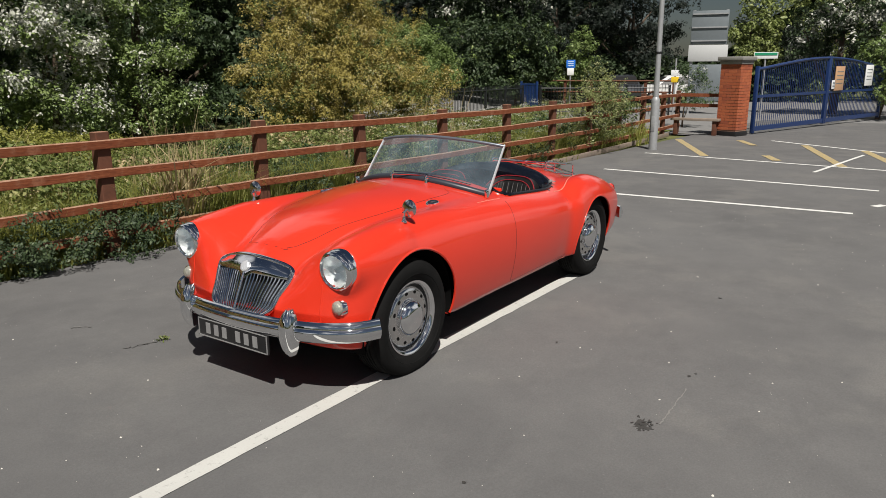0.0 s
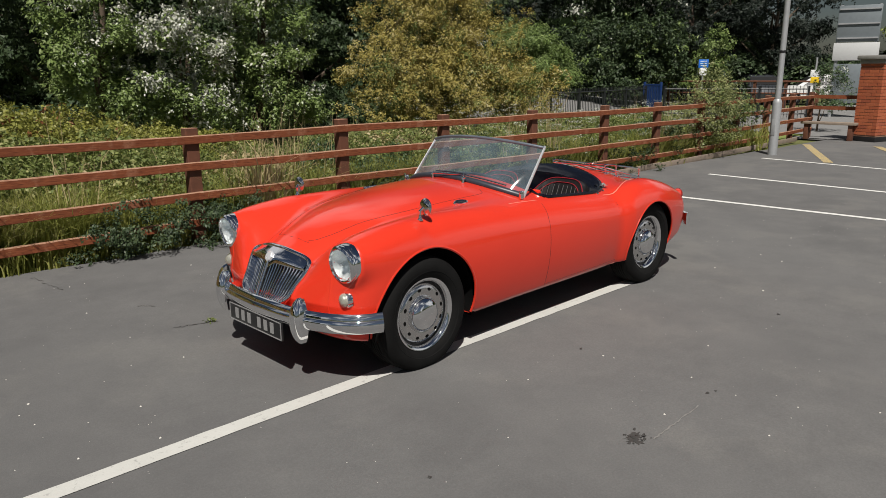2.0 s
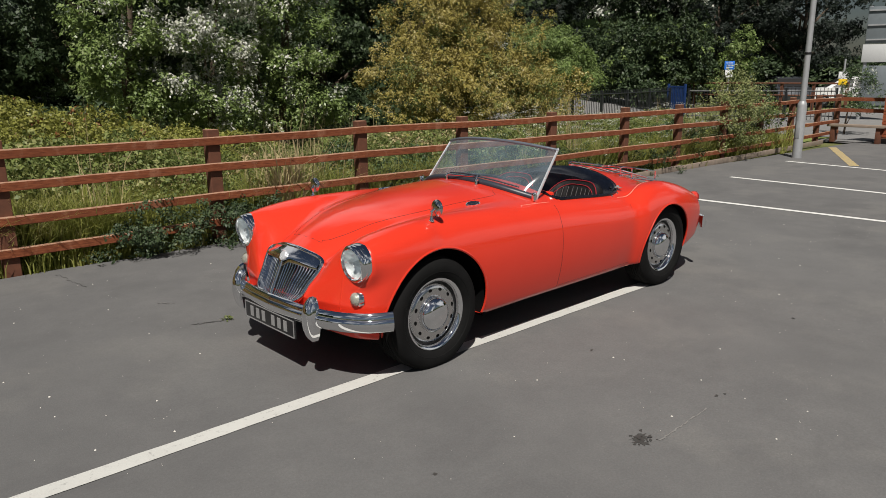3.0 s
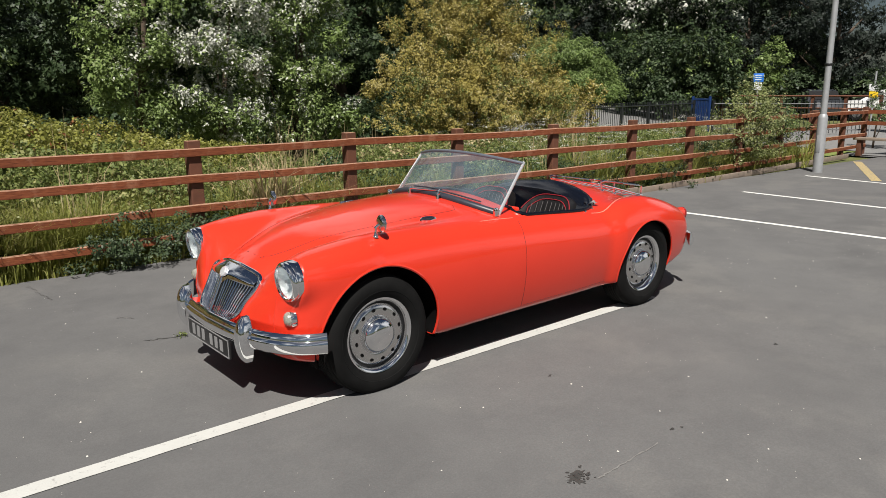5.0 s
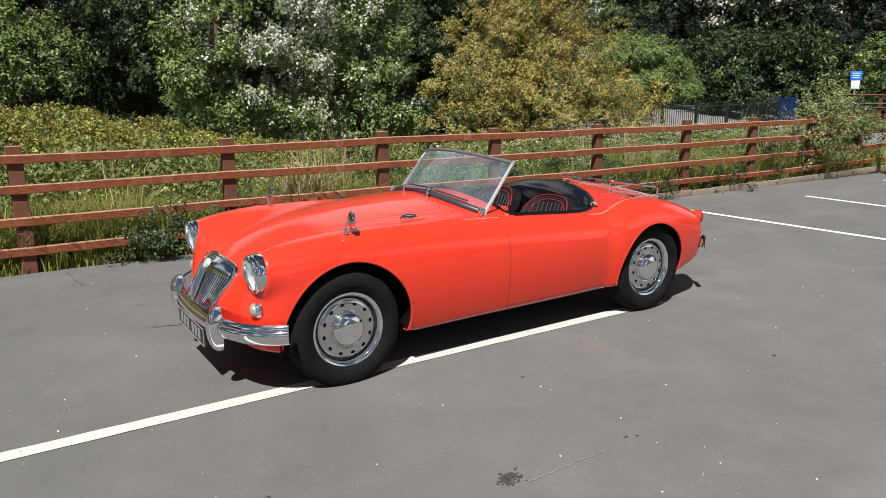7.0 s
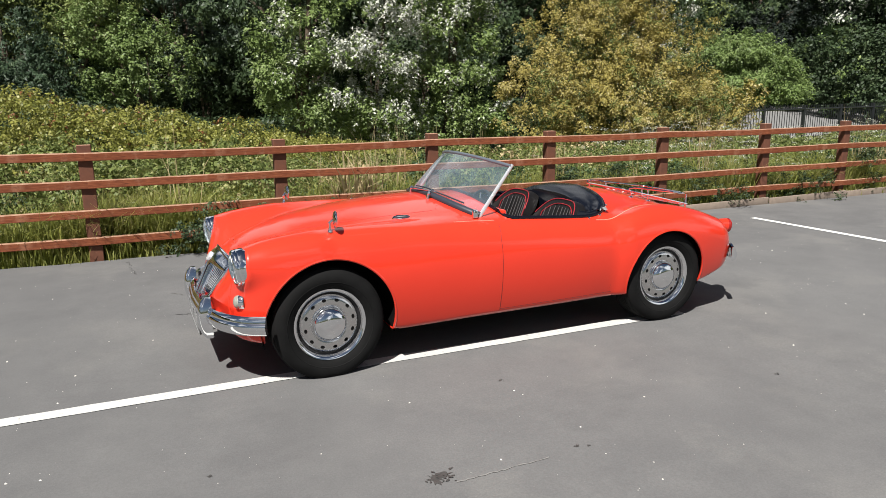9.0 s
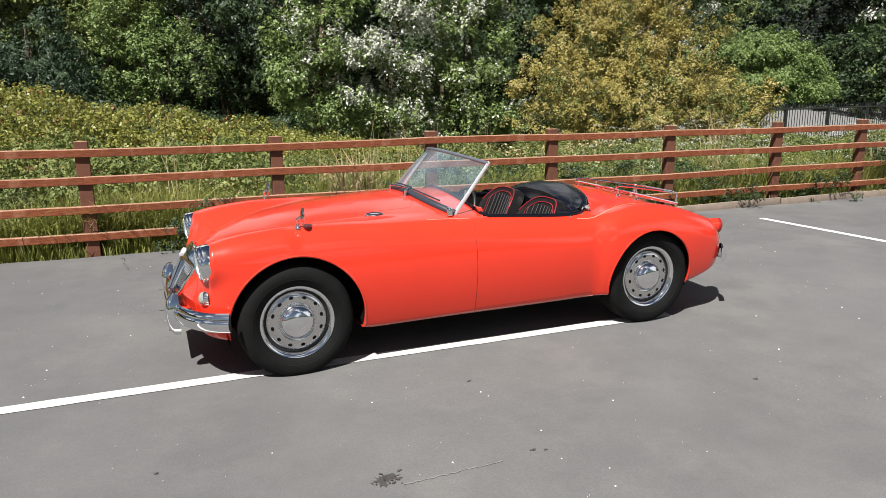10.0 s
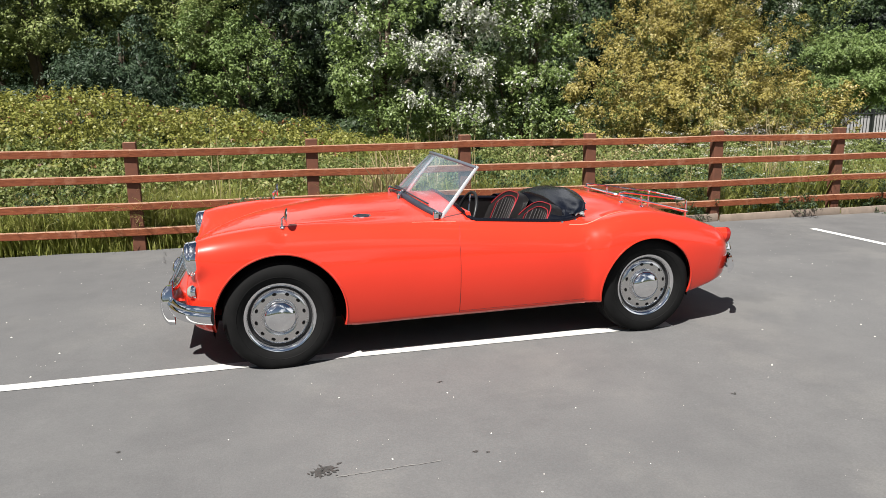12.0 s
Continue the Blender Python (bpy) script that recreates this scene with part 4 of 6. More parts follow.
def rack_at(x, y, lift=0.0):
    """A place on the rack's flat frame, which spans the falling boot lid."""
    return Vector((x, y, 0.868 - 0.255 * (x - 2.36) + lift))


RW_ = 0.26
for y in np.linspace(-0.17, 0.17, 4):
    part("slat", tube([rack_at(x, y) for x in np.linspace(2.37, 2.95, 7)], 0.0050, 8), CHROME, rack)
corner = [(2.46, -RW_), (2.40, -RW_ + 0.012), (2.365, -RW_ + 0.05)]
frame_line = [(2.96, -RW_), (2.70, -RW_), (2.55, -RW_)] + corner + [(2.36, y) for y in np.linspace(-0.16, 0.16, 5)] + [(x, -y) for x, y in corner[::-1]] + [(2.55, RW_), (2.70, RW_), (2.96, RW_)]
part("frame", tube([rack_at(x, y, 0.004) for x, y in frame_line], 0.0070, 8), CHROME, rack, "flat chrome rack frame")
for x in (2.58, 2.95):
    part("cross_bar", tube([rack_at(x, y, -0.006) for y in np.linspace(-RW_, RW_, 9)], 0.0060, 8), CHROME, rack)
hoop = [rack_at(2.40, -RW_ + 0.01), rack_at(2.405, -RW_, 0.022), rack_at(2.44, -RW_, 0.034)] + [rack_at(x, -RW_, 0.036 + 0.095 * (x - 2.45)) for x in np.linspace(2.52, 2.90, 5)] + [rack_at(2.945, -RW_ + 0.02, 0.084), rack_at(2.965, -RW_ + 0.055, 0.086)]
hoop += [rack_at(2.967, y, 0.086) for y in np.linspace(-0.16, 0.16, 5)] + [Vector((p.x, -p.y, p.z)) for p in hoop[::-1]]
part("hoop", tube(hoop, 0.0070, 8), CHROME, rack, "raised chrome hoop rail")
for s in (-1, 1):
    for x, lift in ((2.95, 0.08), (2.58, 0.04), (2.42, 0.0)):
        y = s * (RW_ - 0.005)
        part("leg", tube([deck(x, y, -0.002), rack_at(x, y, lift)], 0.0065, 8), CHROME, rack)
        part("foot", lathe([(0.02, 0.0), (0.018, 0.006), (0.009, 0.009)], 14, "z"), CHROME, rack, at=Matrix.Translation(deck(x, y, 0)))


# ---------------------------------------------------------------- ground
def sheet(name, x0, x1, y0f, y1f, nx, ny, lift, mat, label, category, wave=0.0, rise=(0.0, 0.0)):
    verts, faces = [], []
    for i in range(nx + 1):
        x = x0 + (x1 - x0) * i / nx
        for j in range(ny + 1):
            a, b = y0f(x), y1f(x)
            y = a + (b - a) * j / ny
            verts.append((x, y, gz(x) + lift + rise[0] + (rise[1] - rise[0]) * j / ny + wave * noise.noise((x * 0.35, y * 0.35, 0))))
    for i in range(nx):
        for j in range(ny):
            k = i * (ny + 1) + j
            faces.append((k, k + ny + 1, k + ny + 2, k + 1))
    ob = new(name, mesh_of(name, verts, faces, mat))
    return tagged(ob, label, category, kind="structure")


def fence_y(x):
    return 3.13 - 0.037 * x


sheet("ground", -400, 500, lambda x: -400, lambda x: 500, 30, 30, -0.05, EARTH, "rough grassland of mixed green and dry grass", "grass")
sheet("car_park_surface", -26, 24, lambda x: -24, lambda x: fence_y(x) - 0.05 + 0.05 * noise.noise((x * 1.7, 0, 0)), 160, 40, 0.0, ASPHALT, "worn grey asphalt with pale stains and grit", "asphalt", 0.0)


def flat(name, p, q, width, mat, label, lift=0.004, ends=0):
    """A painted line on the ground from p to q."""
    p, q = Vector((*p, 0)), Vector((*q, 0))
    d = (q - p).normalized()
    s = Vector((-d.y, d.x, 0)) * width / 2
    n = max(2, int((q - p).length / 0.12))
    verts, faces = [], []
    for i in range(n + 1):
        c = p.lerp(q, i / n)
        for k in (1, -1):
            w = s * (k * (1 + 0.12 * noise.noise((c.x * 9, c.y * 7, k * 5))))
            verts.append((c.x + w.x, c.y + w.y, gz(c.x) + lift))
    for i in range(n):
        faces.append((2 * i, 2 * i + 1, 2 * i + 3, 2 * i + 2))
    return tagged(new(name, mesh_of(name, verts, faces, mat)), label, "road marking", kind="structure")


W = "worn white painted parking line on asphalt"
flat("bay_line", (-6.0, -0.49), (2.63, -0.612), 0.097, LINE, W)
flat("bay_line", (6.22, 2.02), (6.47, -2.2), 0.09, FRESH_LINE, W)
flat("bay_line", (8.66, 1.75), (8.52, -2.32), 0.09, FRESH_LINE, W)
flat("bay_line", (11.5, 2.02), (10.75, -4.6), 0.09, FRESH_LINE, W)
flat("bay_line", (15.75, 0.40), (12.6, -4.2), 0.10, FRESH_LINE, W)
flat("bay_line", (10.1, -1.29), (13.4, -1.73), 0.06, FRESH_LINE, W, 0.007)
flat("bay_mark", (7.12, -2.36), (7.30, -2.46), 0.10, FRESH_LINE, "worn white painted mark on asphalt", 0.004)
Y = "faded yellow hatch line on asphalt"
flat("hatch_line", (14.94, 2.39), (11.6, 0.86), 0.16, YELLOW, Y)
flat("hatch_line", (14.9, -0.45), (11.15, -1.6), 0.16, YELLOW, Y, 0.006)
flat("hatch_line", (14.3, -1.67), (11.0, -2.6), 0.16, YELLOW, Y)
flat("hatch_line", (15.4, 1.05), (14.3, 0.5), 0.16, YELLOW, Y, 0.007)
flat("hatch_line", (12.3, -0.13), (11.5, -0.48), 0.16, YELLOW, Y, 0.007)


# spills, grit and cracks on the asphalt
OIL = m_plain("dried_oil", (0.05, 0.048, 0.045), 0.6, 0, 0.3, 30)
SCUFF = m_plain("pale_scuff", (0.185, 0.18, 0.172), 0.9, 0, 0.2, 30)
GRIT = m_plain("pale_grit", (0.58, 0.56, 0.51), 0.9, 0, 0.3, 30)


def splash(x, y, r, seed, arms=7):
    """A ragged dark spill: blots of several sizes, thin on the ground."""
    q = random.Random(seed)
    v, f = [], []
    for b in range(arms):
        a, d = q.uniform(0, 6.28), r * q.random() ** 0.6 * 0.75
        cx, cy, w = x + d * math.cos(a), y + 0.6 * d * math.sin(a), r * q.uniform(0.04, 0.13)
        if b < 2:
            cx, cy, w = x + 0.25 * r * (b - 0.5), y + 0.1 * r * b, r * 0.42
        n, o, turn = 18, len(v), q.uniform(0, 3.14)
        z = gz(cx) + 0.0022 + 0.0003 * b
        v.append((cx, cy, z))
        for k in range(n):
            t = 2 * math.pi * k / n
            e = w * (q.uniform(0.25, 1.25) if b < 2 else q.uniform(0.6, 1.1))
            px, py = e * math.cos(t), e * 0.5 * math.sin(t)
            v.append((cx + px * math.cos(turn) - py * math.sin(turn), cy + px * math.sin(turn) + py * math.cos(turn), z))
        f += [(o, o + k + 1, o + (k + 1) % n + 1) for k in range(n)]
    ob = new("oil_spill", mesh_of("oil_spill", v, f, OIL))
    return tagged(ob, "small dark dried oil spill on the asphalt", "stain", kind="structure")


splash(0.09, -1.95, 0.13, 3, 16)
splash(0.17, -1.90, 0.03, 4)
splash(0.78, -1.965, 0.035, 5, 4)
splash(0.83, -1.985, 0.022, 6, 4)
splash(0.83, -1.15, 0.035, 7, 5)
splash(-0.78, -1.52, 0.03, 8)
splash(2.30, -1.75, 0.04, 9)
rg = np.random.default_rng(77)
pts, fcs = [], []
for k in range(750):
    x, y = rg.uniform(-3.2, 6), rg.uniform(-2.9, 2.6)
    if abs(y + 0.3) < 0.5 and -0.8 < x < 3.2:
        continue
    s = 0.0016 + 0.0055 * rg.random() ** 4
    a = rg.random() * 6.28
    b = len(pts)
    for j in range(5):
        t = a + j * 1.2566
        pts.append((x + s * math.cos(t) * (0.7 + 0.6 * rg.random()), y + s * math.sin(t), gz(x)))
    pts.append((x, y, gz(x) + s * 0.9))
    fcs += [(b + j, b + (j + 1) % 5, b + 5) for j in range(5)]
tagged(new("grit", mesh_of("grit", pts, fcs, GRIT, False)), "pale grit scattered on the asphalt", "grit", kind="stuff")


def crack(p, q, seed, mat, name, label, w=0.006, stray=0.018):
    r = random.Random(seed)
    line = []
    for i in range(25):
        u = i / 24
        x = p[0] + (q[0] - p[0]) * u + r.uniform(-stray, stray)
        y = p[1] + (q[1] - p[1]) * u + r.uniform(-stray, stray)
        line.append((x, y))
    v, f = [], []
    for i, (x, y) in enumerate(line):
        k = w * r.uniform(0.2, 1.0)
        v += [(x - k * 0.4, y - k, gz(x) + 0.0028), (x + k * 0.4, y + k, gz(x) + 0.0028)]
        if i:
            f.append((2 * i - 2, 2 * i - 1, 2 * i + 1, 2 * i))
    return tagged(new(name, mesh_of(name, v, f, mat)), label, "crack", kind="structure")


CRACK = "thin dark crack in the asphalt"
crack((-0.713, 0.95), (-0.472, 0.884), 1, OIL, "crack", CRACK, 0.005)
crack((-1.013, 2.963), (-0.958, 2.356), 2, OIL, "crack", CRACK, 0.005)
crack((-0.703, 1.578), (-0.628, 1.495), 4, SCUFF, "crack", "thin pale crack in the asphalt", 0.005)
crack((0.15, -2.009), (0.607, -2.0), 3, SCUFF, "scratch", "pale scratch across the asphalt", 0.0045, 0.004)

# ---------------------------------------------------------------- post and rail fence
POSTS = [(-8.6, 3.42), (-6.75, 3.36), (-4.9, 3.29), (-3.08, 3.23), (-1.28, 3.16), (0.56, 3.12), (2.28, 3.03), (3.81, 2.95), (5.50, 2.87), (7.32, 2.86), (8.90, 2.82), (10.6, 2.84), (12.3, 2.88), (14.0, 2.94), (15.7, 3.0), (17.2, 3.08)]
rng = random.Random(5)
fence = thing("post_and_rail_fence", "brown stained timber fence with square posts and four rails", "fence", kind="structure")


def timber(size):
    """A sawn board or post with softened, uneven edges."""
    bm = new_box(size, bevel=0.006)
    return bm


post_mesh = mesh_from("post", timber((0.125, 0.10, 1.26)), POST_WOOD, False)
# weathered post tops, in the same pale wood as the rails' sunlit edges
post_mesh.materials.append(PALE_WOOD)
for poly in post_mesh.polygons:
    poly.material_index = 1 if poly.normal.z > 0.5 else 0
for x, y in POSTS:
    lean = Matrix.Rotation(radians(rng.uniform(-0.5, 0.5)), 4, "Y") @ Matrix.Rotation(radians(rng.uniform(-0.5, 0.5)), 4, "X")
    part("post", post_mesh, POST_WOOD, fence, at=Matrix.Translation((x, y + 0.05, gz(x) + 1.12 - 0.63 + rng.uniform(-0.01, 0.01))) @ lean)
RAILS = (1.015, 0.745, 0.475, 0.205)
JOG = [[rng.uniform(-0.012, 0.012) for _ in RAILS] for _ in POSTS]
for n_, ((xa, ya), (xb, yb)) in enumerate(zip(POSTS, POSTS[1:])):
    for m_, h in enumerate(RAILS):
        a = Vector((xa, ya - 0.012, gz(xa) + h + JOG[n_][m_]))
        b = Vector((xb, yb - 0.012, gz(xb) + h + JOG[n_ + 1][m_]))
        d = b - a
        L = d.length
        bm = bmesh.new()
        n = 14
        sag = rng.uniform(-0.008, 0.004)
        rows = []
        for i in range(n + 1):
            u = i / n
            e = 0.002 * noise.noise((a.x + u * 5, h * 9, 0))
            rows.append([bm.verts.new((u * L - L / 2, yy, zz + sag * math.sin(math.pi * u) + e)) for yy, zz in ((-0.019, -0.035), (-0.015, -0.039), (0.015, -0.039), (0.019, -0.035), (0.019, 0.035), (0.015, 0.039), (-0.012, 0.039), (-0.019, 0.031 + 0.004 * noise.noise((a.x * 3 + u * 9, h * 5, 2))))])
        # rail tops are pale: weathering plus painted sunlight
        for p, q in zip(rows, rows[1:]):
            for k in range(8):
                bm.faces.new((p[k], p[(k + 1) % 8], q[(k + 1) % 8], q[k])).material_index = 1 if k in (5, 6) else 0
        bm.faces.new(rows[0])
        bm.faces.new(rows[-1])
        bmesh.ops.recalc_face_normals(bm, faces=bm.faces)
        at = Matrix.Translation((a + b) / 2) @ d.to_track_quat("X", "Z").to_matrix().to_4x4()
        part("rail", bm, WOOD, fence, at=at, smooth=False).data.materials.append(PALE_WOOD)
# low timber edging at the foot of the far stretch
for (xa, ya), (xb, yb) in list(zip(POSTS, POSTS[1:]))[7:14]:
    part("edging_board", new_box((xb - xa - 0.01, 0.03, 0.10), ((xa + xb) / 2, (ya + yb) / 2 - 0.10, gz(xa) + 0.035), 0.004), EDGING, fence)


# ---------------------------------------------------------------- leaves
def leaf_mesh(name, centres, normals, sizes, mat, seed, ratio=0.6, along=None, corners=4):
    """Many small folded leaves, joined into one mesh."""
    r = np.random.default_rng(seed)
    n = len(centres)
    nn = normals / np.maximum(1e-6, np.linalg.norm(normals, axis=1, keepdims=True))
    t = r.normal(size=(n, 3)) * (1.0 if along is None else 0.35)
    if along is not None:
        t += along
    t -= nn * (t * nn).sum(1, keepdims=True)
    t /= np.maximum(1e-6, np.linalg.norm(t, axis=1, keepdims=True))
    b = np.cross(nn, t)
    s = sizes[:, None]
    v = np.empty((n, corners, 3))
    if corners == 4:
        v[:, 0] = centres - t * s * 0.5
        v[:, 1] = centres + b * s * ratio * 0.5 + nn * s * 0.12
        v[:, 2] = centres + t * s * 0.5 - nn * s * 0.10
        v[:, 3] = centres - b * s * ratio * 0.5 + nn * s * 0.12
    else:
        v[:, 0] = centres - t * s * 0.35 - b * s * ratio * 0.6
        v[:, 1] = centres - t * s * 0.35 + b * s * ratio * 0.6
        v[:, 2] = centres + t * s * 0.65
    me = bpy.data.meshes.new(name)
    me.vertices.add(corners * n)
    me.vertices.foreach_set("co", v.reshape(-1))
    me.loops.add(corners * n)
    me.loops.foreach_set("vertex_index", np.arange(corners * n))
    me.polygons.add(n)
    me.polygons.foreach_set("loop_start", np.arange(0, corners * n, corners))
    me.update(calc_edges=True)
    me.materials.append(mat)
    return me


def clumps(centre, radii, count, rc, seed, shell=0.55, low=-1.0, split=0.22):
    """Centres of leaf clumps in an uneven crown."""
    r = np.random.default_rng(seed)
    rad = np.array(radii)
    boughs = []
    while len(boughs) < max(12, int(count * split)):
        d = r.normal(size=3)
        d /= np.linalg.norm(d)
        if d[2] < low or (d[1] > 0.3 and r.random() < 0.65):
            continue
        k = shell + (1 - shell) * r.random() ** 0.6
        bumpy = 1 + 0.30 * noise.noise(Vector(d * 1.9) + Vector((seed, 0, 0)))
        boughs.append((np.array(centre) + d * rad * k * bumpy, d, r.uniform(0.6, 1.3)))
    out = []
    while len(out) < count:
        c, d, k = boughs[int(r.integers(len(boughs)))]
        e = r.normal(size=3)
        e /= np.linalg.norm(e)
        e = e + d * 0.5
        # boughs are flat below and rounded above
        e[2] = max(e[2], -0.15) * 0.75
        out.append(c + e * rc * 1.2 * k)
    return np.array(out)


def foliage(cl, per, rc, size, seed, centre, up=0.5, flat=0.8):
    """Leaves scattered round clump centres: places, normals, sizes."""
    r = np.random.default_rng(seed)
    tuft = 8
    per_tuft = max(1, per // tuft)
    m = len(cl) * per_tuft
    base = np.repeat(cl, per_tuft, 0)
    d = r.normal(size=(m, 3))
    d /= np.linalg.norm(d, axis=1, keepdims=True)
    rad = rc * (0.6 + 0.8 * np.repeat(r.random(len(cl)), per_tuft))
    c = base + d * (rad * r.random(m) ** 0.45)[:, None] * np.array([1, 1, flat])
    out = c - np.array(centre)
    out /= np.linalg.norm(out, axis=1, keepdims=True)
    axis = d * 0.5 + out * 0.6 + np.array([0, 0, up]) + r.normal(size=(m, 3)) * 0.35
    axis /= np.linalg.norm(axis, axis=1, keepdims=True)
    # each tuft is a rosette of leaves round its shoot
    n = m * tuft
    axis = np.repeat(axis, tuft, 0)
    e = r.normal(size=(n, 3))
    e -= axis * (e * axis).sum(1, keepdims=True) * 0.7
    e /= np.linalg.norm(e, axis=1, keepdims=True)
    s = size * (0.55 + 0.9 * r.random(n))
    p = np.repeat(c, tuft, 0) + e * (s * 0.75)[:, None] + axis * (size * 1.3 * (r.random(n) - 0.5))[:, None]
    nrm = axis + e * 0.35 + r.normal(size=(n, 3)) * 0.3
    return p, nrm, s, e


def limbs(x, y, z0, height, spread, r0, seed, count=7):
    """A tapered trunk with limbs."""
    r = random.Random(seed)
    bm = bmesh.new()
    pts = [(x + 0.06 * math.sin(i * 1.3 + seed), y + 0.06 * math.cos(i * 1.7), z0 - 0.1 + height * i / 7) for i in range(8)]
    tube(pts, [r0 * (1 - 0.11 * i) for i in range(8)], 9, bm=bm)
    for k in range(count):
        h = height * (0.2 + 0.7 * k / count)
        a = k * 2.4 + seed
        L = spread * r.uniform(0.6, 1.0)
        q = [(x, y, z0 + h), (x + L * 0.45 * math.cos(a), y + L * 0.45 * math.sin(a), z0 + h + L * 0.35), (x + L * math.cos(a + 0.2), y + L * math.sin(a + 0.2), z0 + h + L * 0.8)]
        tube(q, [r0 * 0.45, r0 * 0.3, r0 * 0.1], 7, bm=bm)
    return bm


def tree(name, x, y, centre_h, radii, mat, label, category, n_clumps, per, rc, leaf, seed, trunk_r=0.12, low=-1.0, extra=None, up=0.5, shell=0.5, split=0.22, corners=4):
    z0 = gz(x) - 0.05
    ob = thing(name, label, category, Matrix.Translation((x, y, z0)))
    part("trunk", limbs(0, 0, 0, centre_h, min(radii) * 0.8, trunk_r, seed), BARK, ob)
    c = (0, 0, centre_h)
    cl = clumps(c, radii, n_clumps, rc, seed, shell, low, split)
    cl = cl[cl[:, 2] > rc * 0.35]
    p, nrm, s, e = foliage(cl, per, rc, leaf, seed + 1, c, up)
    keep = p[:, 2] > 0.02
    part("crown", leaf_mesh("crown", p[keep], nrm[keep], s[keep], mat, seed, 0.55, e[keep], corners), mat, ob)
    if extra:
        mat2, share, size2, lab2 = extra
        r = np.random.default_rng(seed + 9)
        far_out = np.linalg.norm((cl - np.array(c)) / np.array(radii), axis=1)
        outer = cl[far_out > 0.6]
        few = outer[r.random(len(outer)) < share * 0.3]
        sets = [foliage(outer, int(per * share * 0.5), rc * 1.12, size2, seed + 3, c, up), foliage(few, int(per * 0.5), rc * 1.05, size2, seed + 5, c, up)]
        p, nrm, s, e = (np.concatenate(q) for q in zip(*sets))
        part("pale_leaves", leaf_mesh("pale_leaves", p, nrm, s, mat2, seed + 4, 0.5, e, corners), mat2, ob, lab2)
    return ob


# ---------------------------------------------------------------- trees and shrubs behind the fence
def sprays(lobes, per_m2, count, length, thick, leaf, seed, lift, droop=0.0, back=0.35, inner=0.25, bough=0.34, gaps=2.6):
    """Leafy twigs on the boughs of a crown of several lobes (x, y, z, radius across, radius up): leaf places, normals, sizes, ways, the twig and the lobe of each."""
    r = np.random.default_rng(seed)
    cs, ds, ks = [], [], []
    for n_lobe, (x, y, z, ra, ru) in enumerate(lobes):
        area = 4 * math.pi * ra * (ra + ru) / 2 * 0.6
        n_bough = max(5, int(area / (bough * bough * gaps)))
        d = r.normal(size=(n_bough * 4 + 20, 3))
        d /= np.linalg.norm(d, axis=1, keepdims=True)
        d = d[(d[:, 1] < back) & (d[:, 2] > -0.7)][:n_bough]
        bumpy = np.array([1 + 0.30 * noise.noise(Vector(q * 2.3) + Vector((seed * 3.1 + n_lobe * 7.7, 0, 0))) for q in d])
        k = 0.72 + 0.34 * r.random(len(d))
        hub = np.array([x, y, z]) + d * np.array([ra, ra * 0.85, ru]) * (k * bumpy)[:, None]
        rb = bough * (0.6 + 0.75 * r.random(len(d)))
        pick = r.integers(0, len(d), int(per_m2 * area * (1 - inner)))
        e = r.normal(size=(len(pick), 3))
        e /= np.linalg.norm(e, axis=1, keepdims=True)
        e = e + d[pick] * 0.45 + np.array([0, 0, 0.25])
        # boughs are flat below and rounded above
        e[:, 2] = np.maximum(e[:, 2], -0.2) * 0.72
        cs.append(hub[pick] + e * (rb[pick] * (0.45 + 0.55 * r.random(len(pick))))[:, None])
        ds.append(e * 0.6 + d[pick] * 0.6)
        # thin dark filling within
        f = r.normal(size=(int(per_m2 * area * inner), 3))
        f /= np.linalg.norm(f, axis=1, keepdims=True)
        cs.append(np.array([x, y, z]) + f * np.array([ra, ra * 0.85, ru]) * (0.35 + 0.35 * r.random(len(f)))[:, None])
        ds.append(f)
        ks.append(np.full(len(pick) + len(f), n_lobe))
    c, d = np.concatenate(cs), np.concatenate(ds)
    d /= np.maximum(1e-6, np.linalg.norm(d, axis=1, keepdims=True))
    m = len(c)
    way = d * 0.7 + np.array([0, 0, lift]) + r.normal(size=(m, 3)) * 0.35
    way /= np.linalg.norm(way, axis=1, keepdims=True)
    size = 0.6 + 0.8 * r.random(m)
    n = m * count
    which = np.repeat(np.arange(m), count)
    u = r.random(n)
    L = length * size[which]
    off = r.normal(size=(n, 3))
    off -= way[which] * (off * way[which]).sum(1, keepdims=True)
    p = c[which] + way[which] * ((u - 0.3) * L)[:, None] + off * (thick * size[which] * (1.15 - 0.8 * u))[:, None]
    p[:, 2] -= droop * L * u**2
    nrm = d[which] * 0.45 + np.array([0, 0, 0.6]) + off * 0.35 + r.normal(size=(n, 3)) * 0.40
    along = way[which] * 0.6 + off * 0.8
    s = leaf * (0.55 + 0.85 * r.random(n))
    return p, nrm, s, along, which, np.concatenate(ks)[which]


